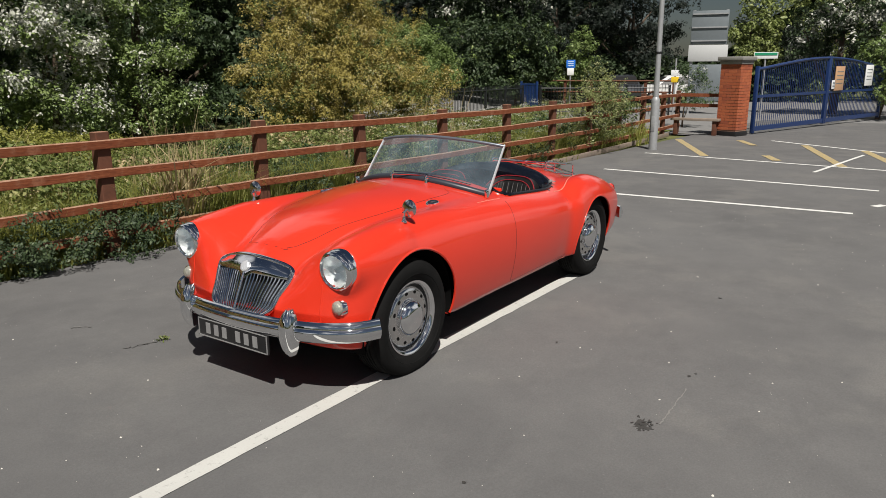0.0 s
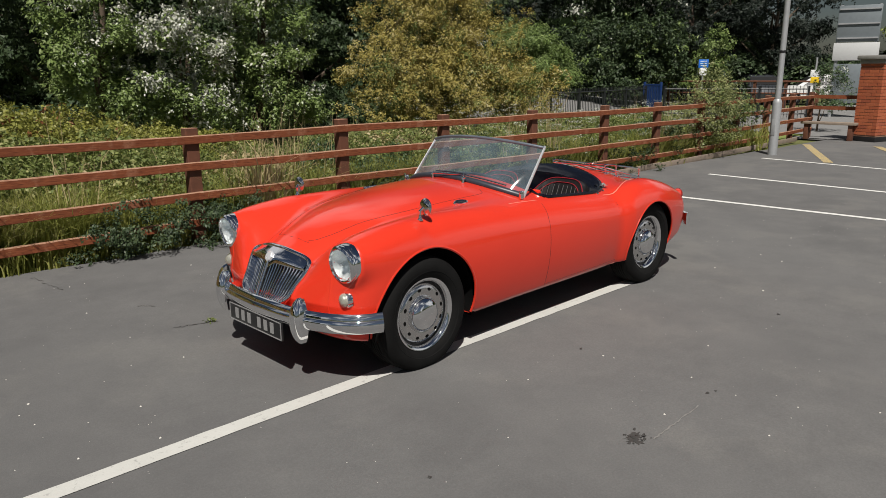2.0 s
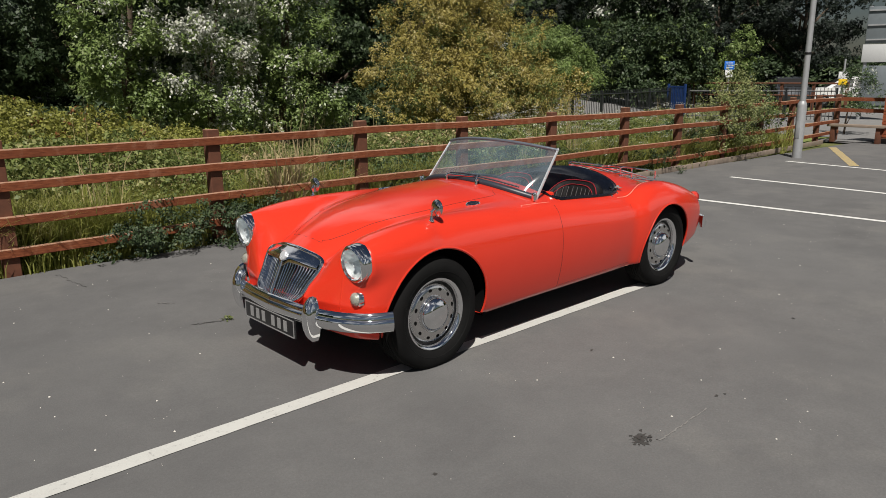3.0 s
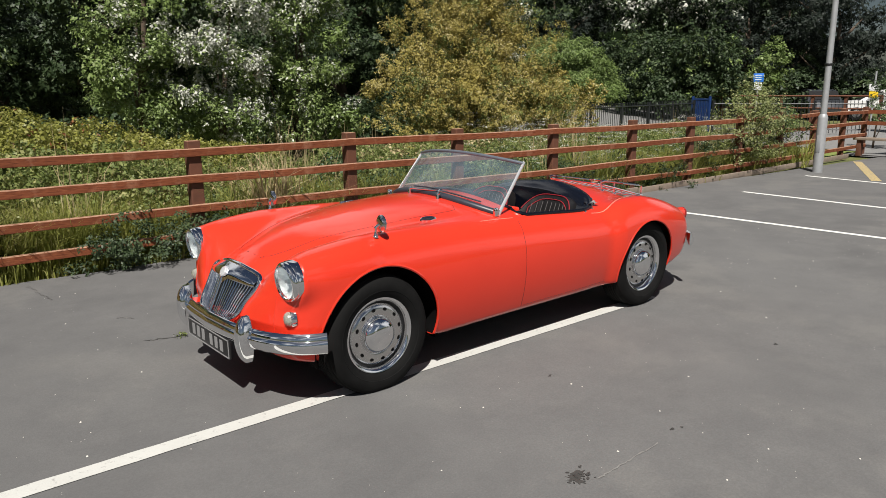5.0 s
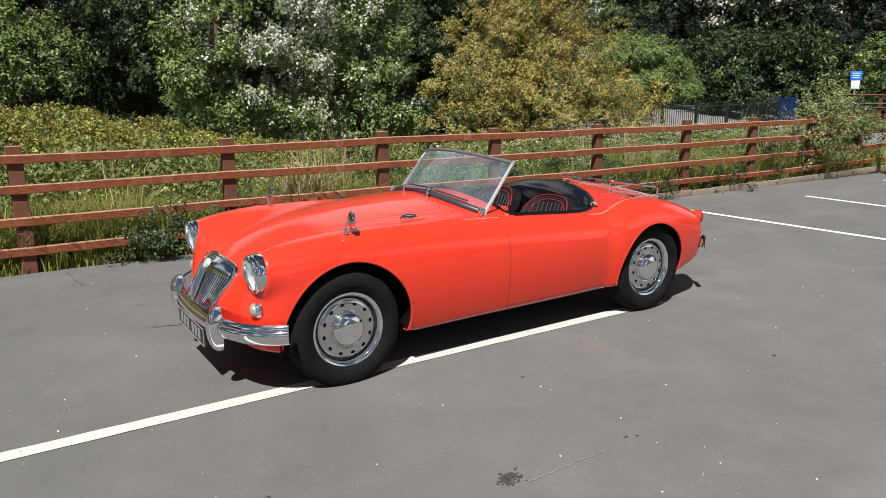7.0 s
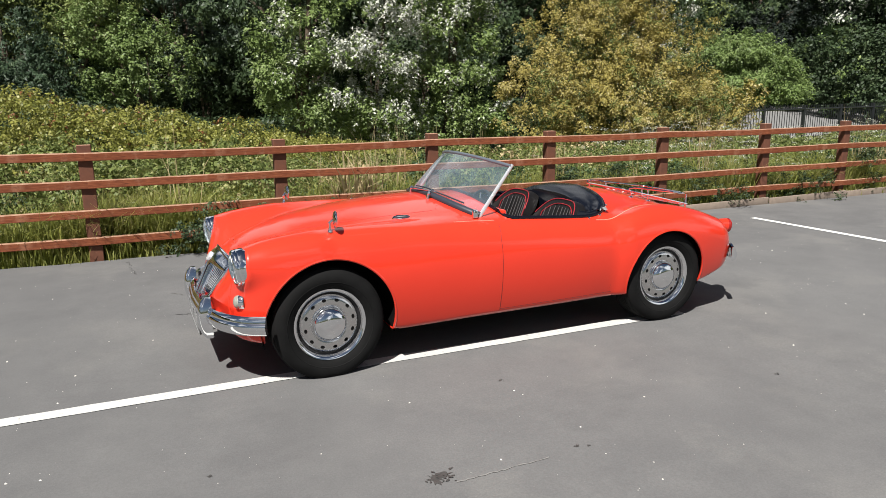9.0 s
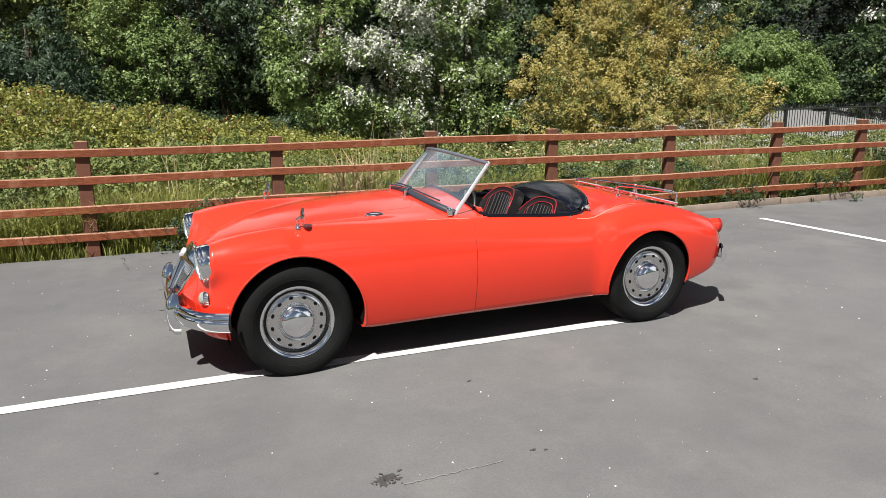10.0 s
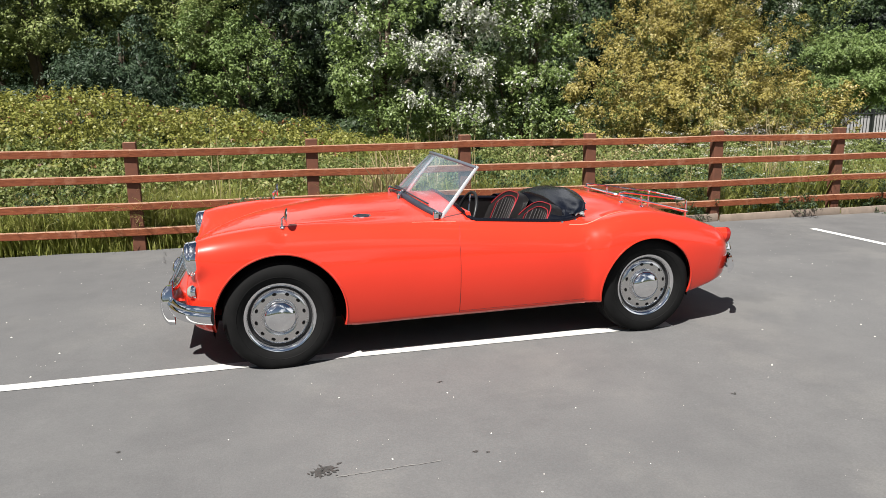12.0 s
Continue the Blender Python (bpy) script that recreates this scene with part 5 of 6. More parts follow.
def crown_tree(name, at, lobes, mat, label, category, seed, leaf=0.07, per_m2=30, count=26, length=0.45, thick=0.075, lift=0.5, droop=0.0, trunk_r=0.12, pale=None, inner=0.25, ratio=0.55, corners=4, bough=0.34, gaps=2.6):
    """A tree or bush: trunk, a limb into each lobe, and leafy twigs over the lobes. pale: material, share of twigs in each lobe, label."""
    x0, y0 = at
    z0 = gz(x0) - 0.05
    ob = thing(name, label, category, Matrix.Translation((x0, y0, z0)))
    loc = [(x - x0, y - y0, z - z0, ra, ru) for x, y, z, ra, ru in lobes]
    bm = bmesh.new()
    top = max(loc, key=lambda q: q[2])
    tube([(0, 0, -0.1), (top[0] * 0.15, top[1] * 0.15, top[2] * 0.35), (top[0] * 0.6, top[1] * 0.6, top[2] * 0.7), (top[0], top[1], top[2])], [trunk_r, trunk_r * 0.8, trunk_r * 0.5, trunk_r * 0.2], 9, bm=bm)
    for x, y, z, ra, ru in loc:
        tube([(top[0] * 0.1, top[1] * 0.1, z * 0.3), (x * 0.55, y * 0.55, z * 0.65), (x, y, z + ru * 0.4)], [trunk_r * 0.5, trunk_r * 0.35, trunk_r * 0.12], 7, bm=bm)
    part("trunk", bm, BARK, ob)
    p, nrm, s, along, twig, lobe = sprays(loc, per_m2, count, length, thick, leaf, seed, lift, droop, inner=inner, bough=bough, gaps=gaps)
    ok = p[:, 2] > 0.03
    white = np.zeros(len(p), bool)
    if pale:
        r = np.random.default_rng(seed + 77)
        share = np.array(pale[1])[lobe]
        # pale twigs keep together on some boughs
        heart = p[np.unique(twig, return_index=True)[1]]
        score = np.array([noise.noise(Vector(q * 1.9) + Vector((seed * 1.7, 0, 0))) for q in heart]) * 0.8 + r.random(len(heart)) * 0.55
        score = score.argsort().argsort() / len(score)
        white = (score[twig] > 1 - share) & (r.random(len(p)) < 0.85) | (r.random(len(p)) < share * 0.05)
    for sel, m_, nm, lab in ((ok & ~white, mat, "crown", ""), (ok & white, pale and pale[0], "pale_leaves", pale and pale[2])):
        if sel.any():
            part(nm, leaf_mesh(nm, p[sel], nrm[sel], s[sel], m_, seed, ratio, along[sel], corners), m_, ob, lab)
    return ob


crown_tree("whitebeam_tree", (3.0, 12.1), [(3.0, 11.9, 2.9, 0.95, 1.4), (2.75, 11.7, 1.6, 0.95, 0.9), (3.35, 12.0, 4.5, 0.85, 1.2), (3.1, 11.8, 0.8, 0.95, 0.7)], L_WHITE, "tall grey-green tree with scattered pale leaf clusters", "tree", 11, 0.078, 34, 26, 0.32, 0.068, 0.75, 0, 0.12, (L_BLOSSOM, (0.13, 0.10, 0.13, 0.03), "pale leaf clusters"), bough=0.40, gaps=4.2)
crown_tree("whitebeam_tree", (4.5, 11.6), [(4.42, 11.4, 2.5, 0.78, 0.95), (4.25, 11.3, 1.45, 0.85, 0.7), (4.85, 11.4, 3.5, 0.55, 0.95), (4.5, 11.5, 0.7, 0.8, 0.5)], L_WHITE, "slender tree thick with silvery white leaf clusters", "tree", 12, 0.072, 40, 26, 0.35, 0.059, 1.1, 0, 0.08, (L_BLOSSOM, (0.85, 0.60, 0.80, 0.15), "silvery white leaf clusters"), bough=0.40, gaps=4.2)
crown_tree("whitebeam_tree", (6.7, 12.3), [(6.75, 12.1, 2.3, 1.05, 1.5), (7.15, 12.2, 4.0, 0.95, 1.4), (6.0, 12.1, 3.3, 0.6, 1.1), (5.9, 12.0, 1.4, 0.9, 0.9), (6.6, 12.0, 0.7, 1.2, 0.6)], L_WHITE, "tall grey-green tree with silvery leaf clusters", "tree", 13, 0.074, 34, 26, 0.32, 0.063, 0.8, 0, 0.12, (L_BLOSSOM, (0.18, 0.26, 0.28, 0.18, 0.06), "silvery leaf clusters"), bough=0.40, gaps=4.2)
crown_tree("whitebeam_tree", (12.3, 10.8), [(12.1, 10.6, 3.2, 0.8, 1.2), (11.7, 10.6, 4.3, 0.8, 0.9), (12.4, 10.8, 1.8, 0.8, 1.0)], L_DARK, "tall dark tree with silvery leaf clusters", "tree", 14, 0.072, 34, 24, 0.32, 0.063, 0.8, 0, 0.1, (L_BLOSSOM, (0.32, 0.25, 0.1), "silvery leaf clusters"))
crown_tree("golden_shrub", (7.7, 7.5), [(6.85, 7.3, 1.75, 1.15, 0.95), (7.75, 7.4, 2.45, 1.2, 0.95), (7.75, 7.5, 3.25, 0.9, 0.6), (8.95, 7.3, 1.75, 1.25, 0.9), (7.9, 6.9, 1.1, 1.3, 0.75), (6.7, 7.2, 0.8, 1.0, 0.6), (9.0, 7.1, 0.8, 1.1, 0.6)], L_GOLD, "large shrub with small olive-gold leaves and pale seed heads", "shrub", 21, 0.039, 64, 40, 0.22, 0.050, 0.55, 0.1, 0.07, (L_MIXED, (0.2, 0.12, 0.12, 0.3, 0.2, 0.4, 0.3), "greener leaf sprays"), 0.2)
crown_tree("golden_shrub", (10.3, 7.3), [(10.25, 7.2, 1.0, 0.95, 0.55), (11.0, 7.3, 0.7, 0.7, 0.4)], L_GOLD, "low spreading shrub with small olive-gold leaves", "shrub", 22, 0.046, 60, 28, 0.22, 0.050, 0.5, 0.1, 0.05, (L_GREEN, (0.3, 0.4), "green leaf sprays"), 0.2)
crown_tree("elder_bush", (15.8, 11.8), [(15.9, 11.7, 2.85, 0.75, 0.12), (15.4, 11.6, 2.45, 1.15, 0.12), (16.3, 11.5, 2.10, 1.25, 0.12), (15.3, 11.4, 1.72, 1.3, 0.12), (16.5, 11.3, 1.38, 1.2, 0.12), (17.4, 11.6, 1.62, 0.9, 0.12), (16.9, 11.8, 2.55, 0.6, 0.1)], L_GREEN, "bright green bush with layered level boughs", "bush", 31, 0.066, 62, 24, 0.38, 0.055, -0.05, 0.2, 0.1, inner=0.05, bough=0.22, gaps=3.4)
crown_tree("hedge_bush", (30.4, 17.2), [(30.0, 19.7, 2.2, 1.8, 1.7), (30.0, 17.4, 2.3, 2.0, 1.8), (30.2, 15.2, 2.3, 1.8, 1.7), (30.0, 18.5, 1.0, 2.0, 1.0), (30.0, 16.2, 1.0, 2.0, 1.0), (29.8, 21.6, 1.8, 1.6, 1.5)], L_DARK, "dense dark green rounded bushes beyond the lane", "bush", 33, 0.15, 13, 24, 0.45, 0.13, 0.2, 0.1, 0.1, (L_GREEN, (0.12, 0.10, 0.10, 0.06, 0.06, 0.1), "lighter leaf sprays"), bough=0.5)
crown_tree("hedge_bush", (34.6, 14.4), [(34.3, 14.0, 2.4, 0.85, 1.1), (34.5, 14.6, 1.3, 1.0, 1.0)], L_GREEN, "mid-green upright bush beside the lane", "bush", 34, 0.13, 18, 22, 0.4, 0.10, 0.4, 0.0, 0.08)
crown_tree("blossom_tree", (36.5, 22.6), [(36.0, 21.8, 5.8, 3.0, 1.4), (37.0, 19.6, 6.4, 2.6, 1.5), (35.6, 24.2, 6.4, 2.8, 1.5), (36.2, 22.0, 3.8, 3.0, 1.6)], L_DARK, "dark green tree with creamy white blossom", "tree", 35, 0.19, 8, 22, 0.7, 0.18, 0.3, 0.1, 0.25, (L_BLOSSOM, (0.42, 0.25, 0.3, 0.05), "creamy white blossom"), bough=0.7)
crown_tree("blossom_tree", (29.2, 0.7), [(29.0, 0.6, 3.8, 1.8, 1.3), (29.2, -1.4, 3.6, 1.8, 1.5), (28.6, 1.9, 2.6, 1.2, 1.0), (29.0, -0.4, 2.0, 1.8, 1.1)], L_DARK, "dark green tree with creamy white blossom", "tree", 36, 0.12, 16, 22, 0.38, 0.108, 0.3, 0.1, 0.18, (L_BLOSSOM, (0.40, 0.42, 0.2, 0.15), "creamy white blossom"))
crown_tree("elder_bush", (26.4, -1.0), [(26.2, -0.9, 2.1, 1.0, 0.8), (26.5, -2.2, 2.2, 1.1, 0.9), (26.4, -1.4, 1.1, 1.3, 0.8)], L_GREEN, "bright green bush behind the gate", "bush", 37, 0.10, 20, 22, 0.42, 0.090, 0.1, 0.1, 0.08)
crown_tree("broadleaf_tree", (40.3, 6.4), [(40.0, 6.3, 3.6, 1.5, 1.8), (40.4, 6.4, 2.0, 1.5, 1.3)], L_MID, "mid-green rounded tree beyond the road", "tree", 38, 0.17, 14, 20, 0.45, 0.144, 0.4, 0.0, 0.2)
# the wood's edge behind the brambles
crown_tree("broadleaf_tree", (-6.2, 20.9), [(-6.1, 20.5, 3.9, 2.1, 1.8), (-8.6, 20.7, 3.4, 2.2, 1.9), (-6.6, 20.4, 5.6, 1.8, 1.5), (-11.5, 20.6, 3.6, 2.3, 2.0)], L_MID, "olive-green woodland tree with soft foliage", "tree", 41, 0.095, 17, 26, 0.38, 0.099, 0.4, 0.05, 0.2)
crown_tree("broadleaf_tree", (-2.1, 21.3), [(-2.1, 21.0, 4.0, 1.7, 1.8), (-3.8, 21.0, 5.0, 1.5, 1.4), (-0.6, 21.2, 5.0, 1.3, 1.3)], L_MID, "olive-green woodland tree with soft foliage", "tree", 42, 0.095, 18, 26, 0.38, 0.099, 0.4, 0.05, 0.2)
crown_tree("broadleaf_tree", (0.1, 19.2), [(0.1, 18.9, 2.35, 1.35, 1.15), (-0.9, 19.0, 3.1, 1.1, 0.9), (-1.3, 18.9, 1.9, 1.0, 0.8)], L_GREEN, "fresh green young tree at the wood's edge", "tree", 43, 0.085, 20, 26, 0.35, 0.090, 0.3, 0.1, 0.12)
crown_tree("holly_tree", (1.9, 20.7), [(1.9, 20.4, 3.7, 1.25, 1.4), (1.2, 20.4, 4.9, 1.1, 1.1), (2.2, 20.5, 2.4, 0.9, 0.9)], L_HOLLY, "dark glossy holly tree", "tree", 44, 0.085, 22, 26, 0.32, 0.090, 0.2, 0.05, 0.15)
crown_tree("yew_tree", (-3.6, 18.9), [(-3.6, 18.6, 1.1, 2.0, 0.34), (-3.3, 18.5, 1.75, 1.75, 0.32), (-3.6, 18.5, 2.35, 1.4, 0.3), (-3.4, 18.6, 2.9, 0.95, 0.3), (-3.5, 18.7, 3.4, 0.5, 0.28), (-5.4, 18.7, 1.5, 1.1, 0.4)], L_YEW, "dark green yew with drooping layered sprays", "tree", 45, 0.115, 24, 26, 0.75, 0.07, -0.15, 0.4, 0.15, inner=0.12, ratio=0.30, bough=0.5)

# bramble bank
def bank(name, pts, mat, n, size, seed, label, category, corners=4):
    """Leaves over a low bank: pts are (x, y, radius, height)."""
    r = np.random.default_rng(seed)
    w = np.array([p[2] * p[2] for p in pts])
    w = w / w.sum()
    tuft = 6
    full, n = n, n // tuft
    pick = r.choice(len(pts), n, p=w)
    a = r.random(n) * 2 * np.pi
    q = np.sqrt(r.random(n))
    arr = np.array(pts)[pick]
    x = arr[:, 0] + arr[:, 2] * q * np.cos(a)
    y = arr[:, 1] + arr[:, 2] * q * np.sin(a)
    h = arr[:, 3] * np.sqrt(np.maximum(0, 1 - q**2.6))
    lump = np.array([noise.noise((u * 1.7, v * 1.7, 3.0)) + 0.5 * noise.noise((u * 4.5, v * 4.5, 1.0)) for u, v in zip(x, y)])
    z = gz(x) + np.maximum(0.02, h * (1 + 0.17 * lump) - 0.22 * r.random(n) ** 1.6 * np.minimum(1, h))
    nrm = np.stack([np.cos(a) * q**2 * 0.9, np.sin(a) * q**2 * 0.9, np.full(n, 0.75)], 1) + r.normal(size=(n, 3)) * 0.42
    # sprigs of several leaves, standing proud or sunk
    z = z + size * 2.2 * (r.random(n) - 0.6)
    c = np.repeat(np.stack([x, y, z], 1), tuft, 0)
    nrm = np.repeat(nrm / np.linalg.norm(nrm, axis=1, keepdims=True), tuft, 0)
    n = n * tuft
    e = r.normal(size=(n, 3))
    e -= nrm * (e * nrm).sum(1, keepdims=True) * 0.6
    e /= np.linalg.norm(e, axis=1, keepdims=True)
    s = size * (0.55 + 0.9 * r.random(n))
    c = c + e * (s * 0.8)[:, None]
    c[:, 2] = np.maximum(c[:, 2], gz(c[:, 0]) + 0.005)
    me = leaf_mesh(name, c, nrm + e * 0.4 + r.normal(size=(n, 3)) * 0.35, s, mat, seed, 0.65, e, corners)
    return tagged(new(name, me), label, category, kind="stuff")


bank("bramble_bank", [(-9.5, 7.2, 2.6, 1.55), (-6.9, 7.0, 2.5, 1.6), (-4.6, 7.0, 2.4, 1.66), (-2.6, 7.0, 2.2, 1.62), (-1.0, 7.2, 2.0, 1.38), (0.4, 7.6, 1.8, 1.12), (1.7, 8.1, 1.6, 0.85), (3.0, 8.4, 1.4, 0.7)], L_BRAMBLE, 140000, 0.041, 41, "mound of yellow-green bramble behind the fence", "bramble")
bank("bramble_bank", [(-9.5, 7.1, 2.5, 1.58), (-6.9, 6.9, 2.4, 1.63), (-4.6, 6.9, 2.3, 1.69), (-2.6, 6.9, 2.1, 1.65), (-1.0, 7.1, 1.9, 1.40), (0.4, 7.5, 1.7, 1.14)], L_RUSSET, 3500, 0.05, 47, "russet and dying leaves over the bramble mound", "bramble")


def grass(name, n, xr, yf, h, seed, mat, label, lean=0.35, width=0.009):
    """Tall blades, each of two bent pieces."""
    r = np.random.default_rng(seed)
    tufts = max(1, n // 22)
    which = r.integers(0, tufts, n)
    x = (xr[0] + (xr[1] - xr[0]) * r.random(tufts))[which] + r.normal(size=n) * 0.07
    v = r.random(tufts)[which]
    lo, hi = yf
    y = fence_y(x) + lo + (hi - lo) * v**1.4 + np.abs(r.normal(size=n)) * 0.07
    dens = np.array([noise.noise((a * 0.8, b * 0.8, 7.0)) for a, b in zip(x, y)])
    hh = h * (0.45 + 0.8 * r.random(n)) * (1 + 0.45 * dens)
    a = r.random(n) * 2 * np.pi
    w = width * (0.7 + 0.8 * r.random(n))
    sx, sy = np.cos(a) * w, np.sin(a) * w
    b = r.random(n) * 2 * np.pi
    l = lean * hh * r.random(n)
    lx, ly = np.cos(b) * l, np.sin(b) * l
    z = gz(x) - 0.04
    V = np.empty((n, 5, 3))
    V[:, 0] = np.stack([x - sx, y - sy, z], 1)
    V[:, 1] = np.stack([x + sx, y + sy, z], 1)
    V[:, 2] = np.stack([x + lx * 0.35 + sx * 0.8, y + ly * 0.35 + sy * 0.8, z + hh * 0.6], 1)
    V[:, 3] = np.stack([x + lx * 0.35 - sx * 0.8, y + ly * 0.35 - sy * 0.8, z + hh * 0.6], 1)
    V[:, 4] = np.stack([x + lx, y + ly, z + hh * (1 - 0.25 * (l / np.maximum(hh, 1e-3)))], 1)
    k = 5 * np.arange(n)[:, None]
    me = bpy.data.meshes.new(name)
    me.vertices.add(5 * n)
    me.vertices.foreach_set("co", V.reshape(-1))
    me.loops.add(7 * n)
    me.loops.foreach_set("vertex_index", (k + np.array([0, 1, 2, 3, 3, 2, 4])).reshape(-1))
    me.polygons.add(2 * n)
    me.polygons.foreach_set("loop_start", (7 * np.arange(n)[:, None] + np.array([0, 4])).reshape(-1))
    me.update(calc_edges=True)
    me.materials.append(mat)
    return tagged(new(name, me), label, "grass", kind="stuff")


grass("long_grass", 24000, (-8, 14), (0.10, 3.6), 0.58, 51, L_GRASS, "tall green and straw-coloured grass behind the fence", 0.9, 0.006)
grass("long_grass", 4200, (-8, 10), (-0.08, 0.25), 0.15, 52, L_GRASS, "short grass along the fence foot", 0.7, 0.005)
grass("grass_stems", 700, (-0.5, 12), (0.3, 3.4), 1.10, 53, L_STRAW, "dry straw-coloured grass stems", 0.4, 0.0035)
grass("long_grass", 20000, (-2, 10), (0.10, 2.0), 0.58, 55, L_GRASS, "tufts of long grass behind the fence", 1.0, 0.0045)
grass("bramble_stems", 700, (-8, 1.5), (0.25, 3.6), 0.95, 54, L_STRAW, "dry arching bramble stems", 1.3, 0.003)
rr = random.Random(8)
bank("tangled_brambles", [(-8.5 + 0.62 * k, 4.4 + 0.6 * rr.random() + (0.8 if k % 2 else 0), 0.95, 0.68 + 0.40 * rr.random()) for k in range(15)], L_MIXED, 60000, 0.045, 42, "tangle of bramble leaves close behind the fence", "bramble")
bank("mixed_weeds", [(0.6 + 0.62 * k, 4.1 + 0.5 * rr.random() + (0.9 if k % 2 else 0), 0.9, 0.50 + 0.40 * rr.random()) for k in range(20)], L_MIXED, 84000, 0.033, 43, "low mixed green weeds behind the fence", "weeds")
bank("mixed_weeds", [(1.2 + 0.75 * k, 3.65 + 0.4 * rr.random(), 0.5, 0.35 + 0.5 * rr.random()) for k in range(17)], L_WEED, 44000, 0.033, 44, "low mixed green weeds behind the fence", "weeds")
bank("pale_grass", [(0.4 + 0.9 * k, 4.6 + 0.6 * rr.random(), 0.8, 0.55 + 0.3 * rr.random()) for k in range(8)], L_STRAW, 5000, 0.05, 48, "flattened pale grass behind the fence", "grass")


def umbels(name, n, seed):
    """Flat white flower heads on thin stems."""
    r = np.random.default_rng(seed)
    c, nrm, s = [], [], []
    for _ in range(n):
        x = r.uniform(4.8, 12.5)
        y = fence_y(x) + 0.2 + 2.2 * r.random() ** 1.3
        z = gz(x) + r.uniform(0.35, 1.05)
        for _ in range(26):
            c.append((x + r.normal() * 0.042, y + r.normal() * 0.042, z + r.normal() * 0.010))
            nrm.append((r.normal() * 0.3, r.normal() * 0.3, 1))
            s.append(0.014 + 0.012 * r.random())
    return tagged(new(name, leaf_mesh(name, np.array(c), np.array(nrm), np.array(s), L_BLOSSOM, seed)), "white cow parsley heads among the weeds", "flowers", kind="stuff")


umbels("cow_parsley", 330, 81)


def weeds(name, spots, seed, mat, label, leaf=0.029, per=600):
    cl = []
    r = np.random.default_rng(seed)
    for x, y, w, h in spots:
        for _ in range(int(13 * w / 0.4)):
            cl.append((x + r.normal() * w * 0.5, y + r.normal() * 0.13, gz(x) + h * r.random() ** 0.8))
    cl = np.array(cl)
    p, nrm, s, e = foliage(cl, per // 4, 0.15, leaf, seed + 1, cl.mean(0) + np.array([0, 3, -1]), 0.6)
    keep = p[:, 2] > gz(p[:, 0])
    return tagged(new(name, leaf_mesh(name, p[keep], nrm[keep], s[keep], mat, seed, 0.5, e[keep])), label, "weeds", kind="stuff")


SPROUT = np.random.default_rng(6)
sprout = np.stack([-0.508 + SPROUT.normal(size=40) * 0.022, 0.887 + SPROUT.normal(size=40) * 0.022, gz(-0.7) + 0.004 + 0.02 * SPROUT.random(40)], 1)
tagged(new("crack_weed", leaf_mesh("crack_weed", sprout, SPROUT.normal(size=(40, 3)) * 0.5 + np.array([0, 0, 1]), 0.012 + 0.014 * SPROUT.random(40), L_MIXED, 6)), "tiny yellow-green weed growing in a crack", "weeds", kind="stuff")
weeds("hedge_weeds", [(3.4, 3.15, 0.5, 0.35), (5.1, 3.0, 0.5, 0.4), (6.6, 2.9, 0.5, 0.35), (8.2, 2.85, 0.5, 0.4), (-0.35, 3.10, 0.4, 0.28), (0.0, 3.08, 0.45, 0.36), (0.4, 3.06, 0.45, 0.46), (0.85, 3.04, 0.4, 0.36), (1.6, 3.6, 0.5, 0.5), (3.0, 3.5, 0.5, 0.5), (4.4, 3.35, 0.5, 0.7), (4.9, 3.3, 0.4, 0.8), (6.3, 3.4, 0.5, 0.5), (7.7, 3.4, 0.5, 0.45), (9.6, 3.0, 0.5, 0.6), (-2.2, 3.7, 0.5, 0.6), (-3.4, 3.7, 0.6, 0.7)], 61, L_DARK, "dark ivy and leafy weeds growing through the fence")
crown_tree("young_shrub", (11.2, 3.1), [(11.0, 2.95, 0.95, 0.60, 0.42), (11.4, 3.0, 0.55, 0.55, 0.45), (10.7, 3.0, 0.5, 0.50, 0.40), (11.2, 3.1, 1.25, 0.38, 0.28)], L_SHRUB, "pale green feathery shrub growing through the fence", "shrub", 71, 0.040, 60, 20, 0.26, 0.045, 0.9, 0, 0.025, (L_MIXED, (0.2, 0.5, 0.5, 0.1), "greener shoots"), 0.15, bough=0.2)
crown_tree("young_shrub", (12.3, 3.2), [(12.2, 3.1, 0.85, 0.45, 0.42), (12.7, 3.15, 0.5, 0.45, 0.45)], L_WEED, "grey-green shrub growing through the fence", "shrub", 72, 0.040, 70, 20, 0.22, 0.045, 0.7, 0, 0.02, (L_WHITE, (0.5, 0.2), "grey-green shoots"), 0.2, bough=0.2)
grass("dry_tuft", 170, (1.15, 1.75), (0.12, 0.25), 0.78, 56, L_STRAW, "bleached tuft of dry grass behind the fence", 0.8, 0.008)
grass("long_grass", 1700, (-1.35, -0.35), (0.10, 0.75), 0.5, 58, L_GRASS, "bright sunlit grass close behind the fence", 0.9, 0.007)
grass("long_grass", 15000, (-8, 0.5), (0.10, 1.0), 0.42, 57, L_GRASS, "bright grass close behind the fence", 0.9, 0.006)

